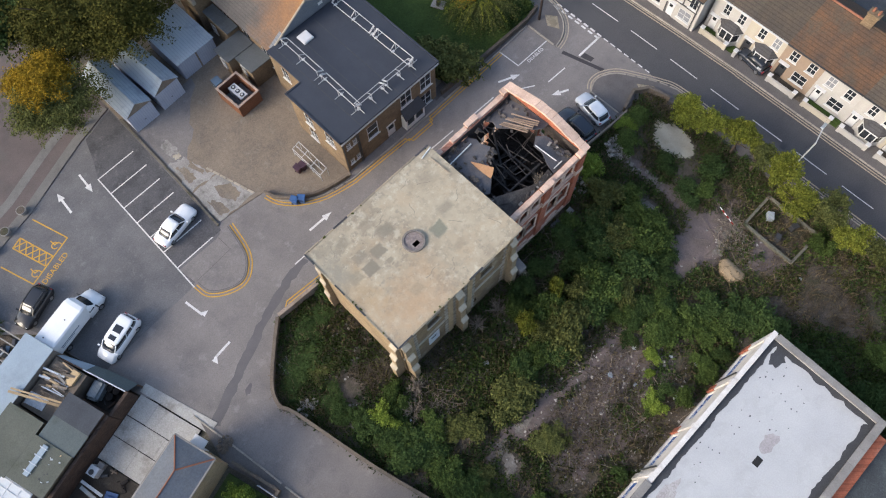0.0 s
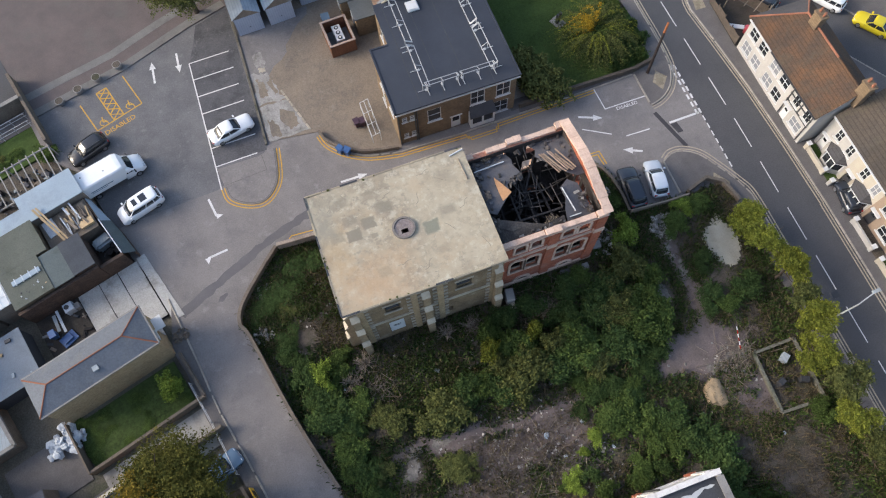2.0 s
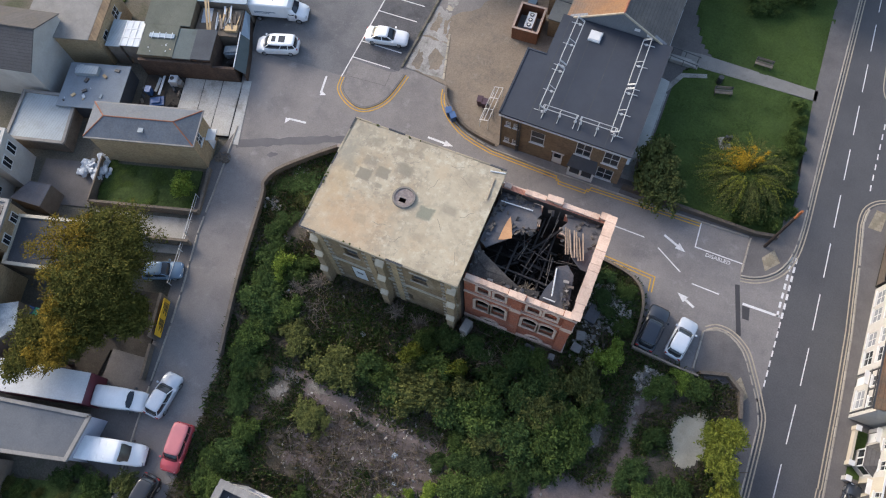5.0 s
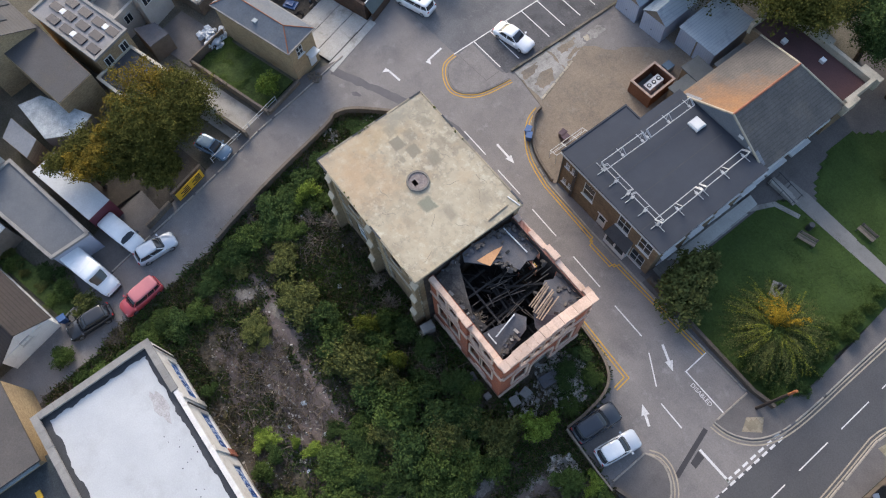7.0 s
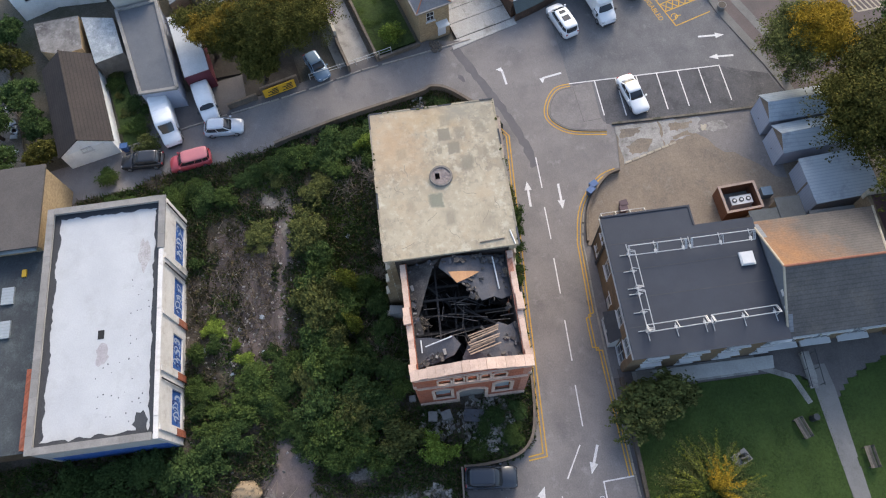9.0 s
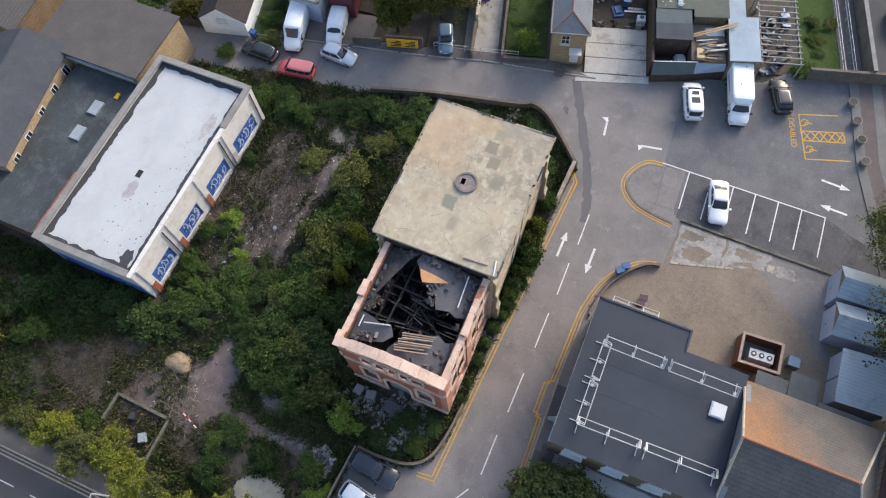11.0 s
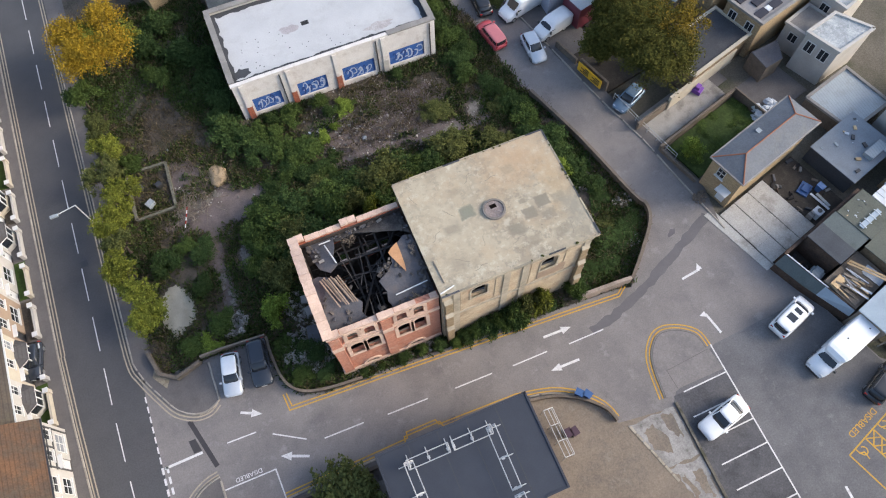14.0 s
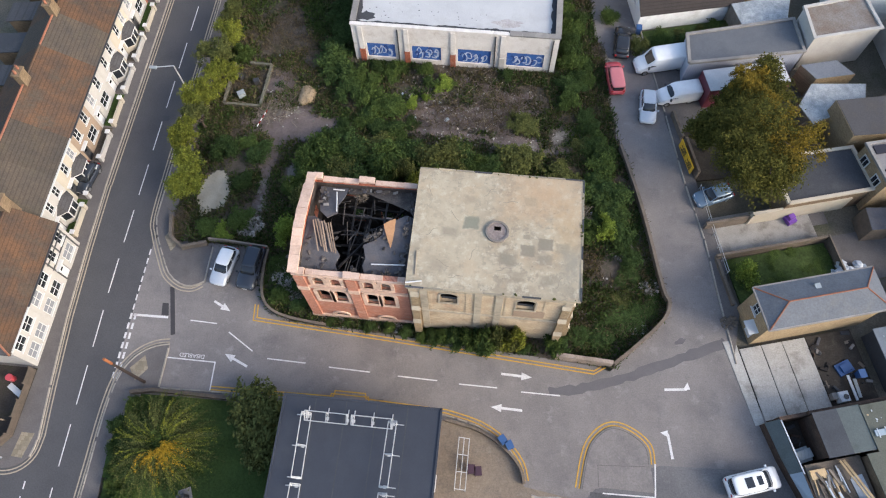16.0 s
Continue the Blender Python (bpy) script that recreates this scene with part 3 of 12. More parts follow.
NE_ARC = smooth_line([(29.25, 8.95), (30.4, 9.2), (31.6, 9.9), (32.6, 11.1), (33.25, 13.0), (33.45, 16.0), (33.4, 20)], 4)
NE_CORNER = [(16.2, 12.95), (24.4, 12.98), (29.15, 13.1), *NE_ARC, (33.15, 44), (33.2, 118), (30.6, 118), (30.6, 60), (31.3, 30), (32.2, 18.3), (31.5, 13.75), (16.2, 13.42)]
arc_corner(NE_CORNER, "footway_church_side", "grey tarmac footway round the street corner")
SE_CORNER = [(27.7, -1.3), *smooth_line([(27.5, 2.5), (28.6, 3.05), (29.8, 2.95), (31.2, 2.0), (32.3, 0.2), (33.4, -1.9), (34.0, -3.8), (34.1, -8)], 5), (34.2, -60), (34.3, -138), (32.2, -138), (32.2, -4.2), (31.6, -1.5)]
arc_corner(SE_CORNER, "footway_plot_side", "grey tarmac footway beside the derelict plot")
TERRACE_KERB = [(40.35, -138), (40.25, -7.0), (40.05, 0.0), (39.7, 7.3), (39.1, 14.0)] + smooth_line([(38.65, 18.2), (38.8, 19.7), (39.5, 20.7), (40.6, 21.2), (41.8, 21.15), (43.0, 20.5), (44.4, 18.7)], 3) + [(46.6, 15.0), (56.0, -0.8)]
arc_corner(TERRACE_KERB + [(58.0, -4.0), (56.5, -10.0), (44.5, -10.0), (44.5, -138)], "footway_terrace", "grey tarmac footway in front of the terrace")
FAR_CORNER_A = [(38.2, 118), (38.0, 44)] + smooth_line([(37.95, 37.0), (38.1, 34.6), (38.6, 33.3), (39.9, 32.4), (42.1, 32.3), (44.2, 33.3)], 3) + [(52.0, 38.6)]
arc_corner(FAR_CORNER_A + [(60, 44), (60, 118)], "footway_far_corner", "grey tarmac footway at the far street corner")
FAR_CORNER_B = [(58, 36.0), (49.0, 31.3)] + smooth_line([(46.6, 29.6), (46.0, 27.4), (46.1, 25.8), (46.8, 24.0), (48.6, 20.9), (50.4, 18.6)], 3) + [(56.6, 8.4), (62, -1)]
arc_corner(FAR_CORNER_B + [(72, 6), (72, 40)], "footway_side_street", "grey tarmac footway along the side street")
for name_, pts_ in (("crossing_slabs", [(39.05, 18.1), (40.25, 18.1), (40.5, 20.2), (39.5, 20.25)]), ("crossing_slabs", [(31.2, 10.2), (32.3, 11.5), (31.5, 12.6), (30.6, 11.4)]), ("crossing_slabs", [(31.6, -0.3), (32.6, -1.8), (32.2, -2.6), (31.2, -1.0)]), ("crossing_slabs", [(46.5, 25.4), (47.4, 25.0), (48.6, 22.6), (47.7, 22.3)])):
    single(name_, prism(pts_, 0.05, 0.106), mat("buff_crossing_slab", (0.27, 0.235, 0.175), (0.22, 0.19, 0.145), 0.9, 0.8, 9, 0.12, 0.15, brick=(0.4, 0.4, 0.012, (0.7, 0.68, 0.65), "flat"), world_space=True), "buff paving slabs at a dropped kerb", "paving", kind="structure")

# kerb stones
kb = bmesh.new()
box(kb, -0.45, -0.08, -0.2, 0.45, 0.08, 0.13)
bmesh.ops.bevel(kb, geom=[e for e in kb.edges if all(v.co.z > 0 for v in e.verts)], offset=0.03, segments=1, affect="EDGES")
kerb_mesh = bpy.data.meshes.new("kerb_stone")
kb.to_mesh(kerb_mesh)
kb.free()
kerb_mesh.materials.append(KERB)


def kerb_line(name, points, label):
    root = thing(name, label=label, category="kerb", kind="structure")
    carry = 0.0
    for a, b in zip(points, points[1:]):
        L = math.hypot(b[0] - a[0], b[1] - a[1])
        u = 0.46 - carry if carry else 0.46
        while u < L:
            o = new("kerb_stone", kerb_mesh)
            o.parent = root
            o.matrix_basis = pose(a[0] + (b[0] - a[0]) * u / L, a[1] + (b[1] - a[1]) * u / L, 0, 0, 0, math.degrees(math.atan2(b[1] - a[1], b[0] - a[0])))
            u += 0.93
        carry = 0.0
    return root


NORTH_KERB = smooth_line([(-4.05, 17.8), (-3.6, 16.4), (-2.2, 14.86), (0.0, 13.6), (3.06, 12.9)], 3) + [(9.5, 12.72), (24.4, 12.9), (29.2, 13.05)]
kerb_line("kerb_church", NORTH_KERB, "pale kerb stones curving past the brick offices")
kerb_line("kerb_corner_north", [(29.2, 13.0)] + NE_ARC[::2] + [(33.3, 30), (33.15, 60)], "pale kerb stones round the street corner")
kerb_line("kerb_corner_south", [(27.55, -1.2)] + smooth_line([(27.5, 2.5), (28.6, 3.05), (29.8, 2.95), (31.2, 2.0), (32.3, 0.2), (33.4, -1.9), (34.0, -3.8)], 2) + [(34.15, -40)], "pale kerb stones round the street corner")
kerb_line("kerb_far_corner", FAR_CORNER_A[1:], "pale kerb stones round the far street corner")
kerb_line("kerb_side_street", FAR_CORNER_B, "pale kerb stones along the side street")
kerb_line("kerb_terrace", [(40.33, -45), *TERRACE_KERB[1:]], "pale kerb stones in front of the terrace")
kerb_line("kerb_lane", smooth_line([(-13.7, -36), (-16.4, -24), (-17.6, -18.4), (-18.9, -12.4), (-20.5, -6.5), (-21.3, -1.9), (-22.7, 5.4)], 2), "worn kerb stones along the lane")

# car park island
ISL_PTS = [(-15.35, 15.2), (-15.05, 13.6), (-13.6, 12.4), (-11.8, 11.9), (-10.3, 12.6), (-9.1, 14.4), (-8.5, 17.8)]
ISL = smooth_line(offset_line(ISL_PTS, 0.48), 4)
single("traffic_island", prism([*ISL, (-9.4, 18.0), (-10.8, 17.6), (-15.2, 17.6)], -0.1, 0.07), ASPHALT, "rounded tarmac island at the end of the bays", "traffic island", kind="structure")
# dark worn bays; the north end reaches the tree to paint in its shade
single("parking_bays", prism([(-15.3, 17.9), (-9.8, 18.05), (-9.6, 37.2), (-13.4, 36.1), (-14.2, 33.6), (-15.1, 31.4)], -0.05, 0.0105), mat("worn_and_shaded_bay_tarmac", (0.098, 0.096, 0.100), (0.074, 0.073, 0.078), 0.9, 0.5, 6, 0.2, 0.2, stain=(0.055, 0.054, 0.058), stain_scale=0.5, stain_amount=0.6, scuff=((0.19, 0.185, 0.18), 1.1, 0.55), world_space=True), "dark scuffed tarmac of the parking bays, with painted tree shade at the north end", "road", kind="structure")


strip_inner = smooth_line(offset_line(ISL_PTS, 0.62), 4)
single("island_kerb", ribbon(strip_inner, 0.07, 0.0, 0.08), PAVING_GREY, "thin pale kerb edge round the island", "kerb", kind="structure")
single("island_joint", ribbon([(-14.8, 15.5), (-10.4, 15.8), (-10.5, 17.6)], 0.05, 0.0, 0.076), PAVING_GREY, "pale joint line across the island", "kerb", kind="structure")


def marking(name, bm, material, label):
    return single(name, bm, material, label, "road marking", kind="structure")


def strip(points, width, material, label, name="road_line", z=0.016):
    return marking(name, ribbon(points, width, z - 0.012, z), material, label)


# bay lines
for y, x1 in ((17.95, -10.85), (20.2, -10.5), (22.4, -10.6), (24.6, -10.6), (26.85, -10.65), (29.1, -10.65), (31.35, -10.7)):
    strip([(-15.2, y), (x1, y + 0.1)], 0.11, WHITE_PAINT, "white painted parking bay line")
strip([(-15.3, 15.2), (-15.14, 31.4)], 0.12, WHITE_PAINT, "long white line along the parking bays")
for off in (0.0, 0.3):
    strip(smooth_line(offset_line(ISL_PTS, 0.06 + off), 5), 0.105, YELLOW_PAINT, "yellow line round the island", z=0.02)
    strip(offset_line(NORTH_KERB[:-3], -off - 0.22) + [(9.95 + off, 12.45 - off)], 0.105, YELLOW_PAINT, "double yellow line along the offices", z=0.02)
    strip([(9.95 + off, 12.5 - off), (10.1 + off, 11.98 - off), (13.45 - off, 11.98 - off), (13.55 - off, 12.5 - off), (24.45, 12.72 - off)], 0.105, YELLOW_PAINT, "double yellow line round the office porch", z=0.022)
    strip([(22.12 - off, 4.3), (21.98 - off, 5.88 - off), (8.3, 6.66 - off), (-9.95, 7.88 - off), (-12.1 + off * 0.6, 6.4 - off * 0.6)], 0.105, YELLOW_PAINT, "double yellow line along the derelict plot", z=0.02)
    strip(offset_line(TERRACE_KERB[1:-1], 0.22 + off), 0.11, YELLOW_FADED, "faded double yellow line at the terrace kerb", z=0.026)
    strip([(40.05 - off, -138), (39.97 - off, -7.0)], 0.11, YELLOW_FADED, "faded double yellow line at the terrace kerb", z=0.027)
    strip(offset_line(FAR_CORNER_A[1:], -0.22 - off), 0.11, YELLOW_FADED, "faded double yellow line at the far corner", z=0.026)
    strip(offset_line(FAR_CORNER_B[1:-2], -0.22 - off), 0.11, YELLOW_FADED, "faded double yellow line along the side street", z=0.026)
    strip(smooth_line(offset_line([(27.7, 2.75), (28.6, 3.28), (29.9, 3.18), (31.4, 2.2), (32.5, 0.4), (33.65, -1.9), (34.25, -3.8), (34.35, -9)], off), 5) + [(34.5 + off, -100)], 0.12, YELLOW_FADED, "faded double yellow line round the corner", z=0.026)
    strip(offset_line(NE_ARC, -0.22 - off) + [(33.4 + off, 60)], 0.12, YELLOW_FADED, "faded double yellow line round the corner", z=0.026)
# centre dashes and other white lines
for a, b in (((27.9, 6.45), (25.3, 6.53)), ((24.0, 7.24), (21.4, 8.83)), ((19.9, 9.38), (16.3, 9.45)), ((14.1, 9.61), (10.3, 9.7)), ((7.7, 9.81), (4.1, 9.87)), ((2.1, 9.98), (-1.35, 9.99)), ((-3.5, 10.14), (-7.0, 10.14))):
    strip([a, b], 0.11, WHITE_PAINT, "white dash along the middle of the road")
strip([(33.45, 6.43), (30.1, 6.38)], 0.22, WHITE_PAINT, "white line at the mouth of the junction")
for k in range(14):
    y = 12.6 - 0.95 * k
    if k < 7:
        strip([(33.25, y), (33.25, y - 0.6)], 0.2, WHITE_PAINT, "white give-way dash")
    strip([(33.65, y), (33.65, y - 0.6)], 0.2 if k < 7 else 0.12, WHITE_PAINT, "white give-way dash", z=0.024)
strip([(24.5, 12.85), (24.62, 10.2), (29.12, 10.18)], 0.11, WHITE_PAINT, "white outline of the roadside bay")
for k in range(-12, 18):
    y = 20.6 - 5.36 * k
    xm, xn = (36.55 - 0.028 * max(0.0, v) for v in (y - 3, y - 6.6))
    strip([(xm, y), (xn, y - 3.6)], 0.09, WHITE_PAINT, "white dash along the main road", z=0.026)
for k in range(9):
    strip([(38.55, 22.1 + 1.22 * k), (38.53, 22.75 + 1.22 * k)], 0.11, WHITE_PAINT, "white give-way dash at the side street", z=0.026)
strip([(45.9, 21.6), (44.6, 23.9)], 0.45, CONCRETE, "pale repaired trench across the side street", "trench_repair", 0.014)


def arrow(x, y, ang, length=2.8, bend=0):
    bm = bmesh.new()
    w = 0.11
    if bend:
        pts = [(0, -w), (length, -w), (length + 0.12, 0.0), (length, w), (0, w)]
        head = [(length - 0.22, bend * 0.08), (length + 0.34, -bend * 0.06), (length + 0.20, bend * 0.62)]
    else:
        pts = [(0, -w), (length - 0.95, -w), (length - 0.95, w), (0, w)]
        head = [(length - 0.95, -0.36), (length, 0), (length - 0.95, 0.36)]
    prism(pts, 0.006, 0.018, bm)
    prism(head, 0.006, 0.0185, bm)
    ob = marking("road_arrow", bm, WHITE_PAINT, "white painted direction arrow on the tarmac")
    ob.matrix_basis = pose(x, y, 0, 0, 0, ang)


arrow(-1.6, 8.67, 178.5)
arrow(-3.7, 11.79, -1)
arrow(26.1, 4.35, 154, 1.95)
arrow(21.6, 10.3, -23, 2.5)
arrow(-16.25, 8.67, 186.5, 1.95, 1)
arrow(-16.8, 14.65, 279.8, 2.1, 1)
arrow(-19.17, 30.2, 86.5, 2.8)
arrow(-16.2, 33.2, -93, 2.6)

# long tar seams and patches in the tarmac
rs = random.Random(41)
seam = smooth_line([(-22.0, 3.7), (-18.4, 5.4), (-15.3, 6.8), (-12.2, 8.1), (-9.3, 9.2), (-6.0, 9.9)], 6)
left = [(x - rs.uniform(0.12, 0.42), y + rs.uniform(0.2, 0.48)) for x, y in seam]
right = [(x + rs.uniform(0.12, 0.42), y - rs.uniform(0.2, 0.48)) for x, y in seam]
single("tar_seam", prism(left + right[::-1], -0.01, 0.006), ASPHALT_PATCH, "ragged darker trench repair across the junction", "road patch", kind="structure")
strip([(30.5, 3.3), (29.2, 8.0)], 0.42, TAR, "dark tar patch across the side road", "tar_seam", 0.008)
single("tarmac_patch", prism([(30.4, 5.0), (31.0, 5.0), (30.8, 6.2), (30.1, 6.2)], -0.01, 0.009), TAR, "dark square tarmac patch", "road patch", kind="structure")
for x, y, w, d, a in ((-12.2, 29.6, 2.6, 1.3, 5), (-12.6, 25.0, 2.8, 1.2, -3), (-12.4, 16.6, 2.0, 1.0, 12), (-12.3, 19.0, 1.8, 1.4, 0), (9.0, 12.25, 0.7, 0.5, 0), (-17.8, 4.0, 1.0, 0.5, 30)):
    single("tarmac_patch", prism(jagged(0, 0, w / 2, d / 2, 11, 0.3, int(x * 10)), -0.01, 0.010), ASPHALT_PATCH, "irregular darker repair in the tarmac", "road patch", kind="structure", at=(x, y, 0), turn=a)
for x, y in ((42.0, -12.6), (36.2, -15.6), (33.2, -6.8), (30.0, 9.6)):
    single("manhole_cover", prism([(-0.35, -0.3), (0.35, -0.3), (0.35, 0.3), (-0.35, 0.3)], -0.02, 0.03 if x < 39 else 0.115), METAL_DARK, "dark iron inspection cover set in the surface", "manhole cover", at=(x, y, 0))


def lettering(text, x, y, ang, size, material, label):
    cu = bpy.data.curves.new("lettering", "FONT")
    cu.body, cu.size, cu.extrude = text, size, 0.004
    tmp = bpy.data.objects.new("lettering", cu)
    scene.collection.objects.link(tmp)
    me = bpy.data.meshes.new_from_object(tmp.evaluated_get(bpy.context.evaluated_depsgraph_get()))
    bpy.data.objects.remove(tmp)
    me.materials.clear()
    me.materials.append(material)
    ob = new("road_lettering", me)
    ob.matrix_basis = pose(x, y, 0.02, 0, 0, ang)
    return tagged(ob, label, "road marking", kind="structure")


lettering("DISABLED", 25.7, 9.62, 0, 0.54, WHITE_PAINT, "white painted word beside the roadside bay")
lettering("DISABLED", -25.25, 25.62, 17.5, 0.80, YELLOW_PAINT, "yellow painted word below the hatched bay")
# hatched bay
for p in ([(-22.33, 32.4), (-20.98, 28.24)], [(-20.98, 28.24), (-26.04, 26.53)], [(-26.04, 26.53), (-27.3, 30.3)]):
    strip(p, 0.12, YELLOW_PAINT, "yellow line of the hatched parking bay")
HA, HB, HC, HD = (Vector(p) for p in ((-24.17, 27.27), (-23.07, 27.62), (-24.29, 31.56), (-25.42, 31.15)))
for a, b in ((HA, HD), (HB, HC), (HD, HC)):
    strip([tuple(a), tuple(b)], 0.12, YELLOW_PAINT, "yellow line of the hatched parking bay")
for k in range(5):
    l0, l1, r0, r1 = HA.lerp(HD, k / 5), HA.lerp(HD, (k + 1) / 5), HB.lerp(HC, k / 5), HB.lerp(HC, (k + 1) / 5)
    strip([tuple(l0), tuple(r1)], 0.11, YELLOW_PAINT, "yellow hatching stripe in the bay", z=0.019)
    strip([tuple(r0), tuple(l1)], 0.11, YELLOW_PAINT, "yellow hatching stripe in the bay", z=0.022)
# striped crossing box and bay lines beyond the trees
FA, FB, FC, FD = (Vector(p) for p in ((-22.25, 51.6), (-19.98, 52.3), (-19.68, 48.0), (-21.29, 47.55)))
for a, b in ((FA, FB), (FB, FC), (FC, FD), (FD, FA)):
    strip([tuple(a), tuple(b)], 0.2, YELLOW_FADED, "faded yellow edge of a striped box", z=0.11)
for k in range(1, 8):
    strip([tuple(FA.lerp(FD, k / 8)), tuple(FB.lerp(FC, (k - 0.35) / 8))], 0.18, YELLOW_FADED, "faded yellow stripe on the far paving", z=0.106)

# worn wheelchair signs in the bays
for wx, wy in ((-25.3, 27.3), (-22.3, 28.4)):
    bm = bmesh.new()
    ring = [(wx + 0.34 * math.cos(k * 0.3), wy + 0.34 * math.sin(k * 0.3)) for k in range(17)]
    ribbon(ring, 0.09, 0.008, 0.02, bm)
    ribbon([(wx - 0.05, wy + 0.75), (wx, wy + 0.1), (wx + 0.42, wy + 0.05), (wx + 0.55, wy - 0.35)], 0.1, 0.008, 0.021, bm)
    marking("bay_symbol", bm, YELLOW_PAINT, "worn yellow wheelchair sign in the bay")

# lawns, yard, footpath
LAWN_A = [(17.6, 13.6), (29.2, 13.6), (31.5, 14.0), (32.1, 18.2), (31.5, 25.0), (31.4, 30.15), (19.4, 30.3), (18.2, 29.2), (17.7, 27)]
LAWN_B = [(20.3, 31.75), (31.3, 31.5), (31.0, 60), (20.5, 60), (19.8, 43.4), (17.6, 40.2), (17.4, 37.2), (18.4, 34.2)]


def grass_sheet(name, poly, label, step=0.5, z=0.08):
    xs, ys = [p[0] for p in poly], [p[1] for p in poly]
    verts, faces = [], []
    for i in range(int((max(xs) - min(xs)) / step) + 1):
        for j in range(int((max(ys) - min(ys)) / step) + 1):
            x, y = min(xs) + i * step, min(ys) + j * step
            if inside(x + step / 2, y + step / 2, poly):
                k = len(verts)
                for dx, dy in ((0, 0), (step, 0), (step, step), (0, step)):
                    verts.append((x + dx, y + dy, z + 0.05 * noise.noise(((x + dx) * 0.6, (y + dy) * 0.6, 3.0))))
                faces.append((k, k + 1, k + 2, k + 3))
    me = bpy.data.meshes.new(name)
    me.from_pydata(verts, [], faces)
    return me


for nm, poly in (("lawn_front", LAWN_A), ("lawn_far", LAWN_B)):
    me = grass_sheet(nm, poly, "")
    single(nm, me, LAWN, "mown green lawn beside the church hall", "lawn", kind="structure")
single("footpath", prism([(15.4, 13.4), (17.55, 13.5), (17.6, 27.2), (18.3, 29.4), (19.6, 30.2), (20.6, 31.6), (18.5, 34.3), (17.5, 37.2), (17.7, 40.2), (19.9, 43.3), (20.6, 60), (12, 60), (12, 28), (15.4, 26)], -0.2, 0.05), PAVING_GREY, "grey tarmac footpath round the church hall", "path", kind="structure")
single("footpath_lawn", prism([(17.4, 29.9), (31.6, 30.2), (31.6, 31.48), (19.6, 31.7), (17.4, 31.5)], -0.1, 0.10), mat("pale_path_concrete", (0.215, 0.205, 0.19), (0.175, 0.167, 0.155), 0.9, 0.5, 8, 0.12, 0.2, stain=(0.13, 0.125, 0.115), stain_scale=0.6, stain_amount=0.5, world_space=True), "pale grey path between the lawns", "path", kind="structure")
single("entrance_ramp", prism([(16.0, 16.2), (17.25, 18.0), (17.2, 27.0), (16.1, 27.2)], -0.1, 0.3), RAMP, "pale concrete ramp along the office wall", "ramp", kind="structure")
single("path_edge", ribbon([(17.0, 25.9), (18.2, 28.4), (20.6, 29.2)], 0.5, 0.0, 0.10), CONCRETE, "pale curved path edging", "path", kind="structure")
YARD = [(-9.4, 18.9), (-4.2, 18.2), (-3.6, 16.6), (-2.0, 15.1), (0.2, 13.9), (3.3, 13.3), (5.6, 27), (5.6, 44), (-9.5, 44)]
single("yard_surface", prism(YARD, -0.2, 0.06), GRAVEL, "sandy gravel of the walled yard", "yard", kind="structure")
single("yard_patch", prism([(-9.25, 34.0), (-1.0, 34.2), (-1.3, 33.1), (-2.6, 32.2), (-3.5, 31.2), (-3.9, 30.6), (-4.6, 29.9), (-4.7, 29.0), (-5.5, 28.2), (-6.5, 27.7), (-7.4, 26.6), (-9.25, 26.4)], 0.0, 0.064), ASPHALT, "old grey tarmac remnant in the yard", "yard patch", kind="structure")
rnd = random.Random(5)
slab_root = thing("broken_concrete_slabs", label="cracked pale concrete slabs at the edge of the yard", category="paving", kind="structure")

# derelict plot
PLOT = [(-16.1, 2.3), (-11.5, 7.2), (-10.0, 6.9), (8.0, 5.9), (18.4, 5.5), (20.6, 4.8), (21.7, 3.2), (22.0, 0.6), (22.0, -1.5), (27.8, -1.6), (31.7, -1.6), (32.3, -4.2), (32.3, -62), (-5.0, -62), (-8.9, -36), (-9.4, -31), (-10.5, -28.9), (-11.0, -23.2), (-12.2, -16.2), (-14.3, -9.0), (-16.1, -0.8), (-16.7, 0.6)]


def plot_z(x, y):
    return 0.06 + 0.16 * noise.noise((x * 0.35, y * 0.35, 0.0)) + 0.09 * noise.noise((x * 1.3, y * 1.3, 5.0))


step = 0.4
verts, faces, index = [], [], {}


def plot_v(i, j):
    if (i, j) not in index:
        index[i, j] = len(verts)
        x, y = -17 + i * step, -62 + j * step
        verts.append((x, y, plot_z(x, y)))
    return index[i, j]


for i in range(int(50 / step)):
    for j in range(int(70 / step)):
        x, y = -17 + (i + 0.5) * step, -62 + (j + 0.5) * step
        if inside(x, y, PLOT):
            faces.append((plot_v(i, j), plot_v(i + 1, j), plot_v(i + 1, j + 1), plot_v(i, j + 1)))
me = bpy.data.meshes.new("plot_ground")
me.from_pydata(verts, [], faces)
single("plot_ground", me, EARTH, "uneven brown earth of the derelict plot", "ground", kind="structure", smooth=True)


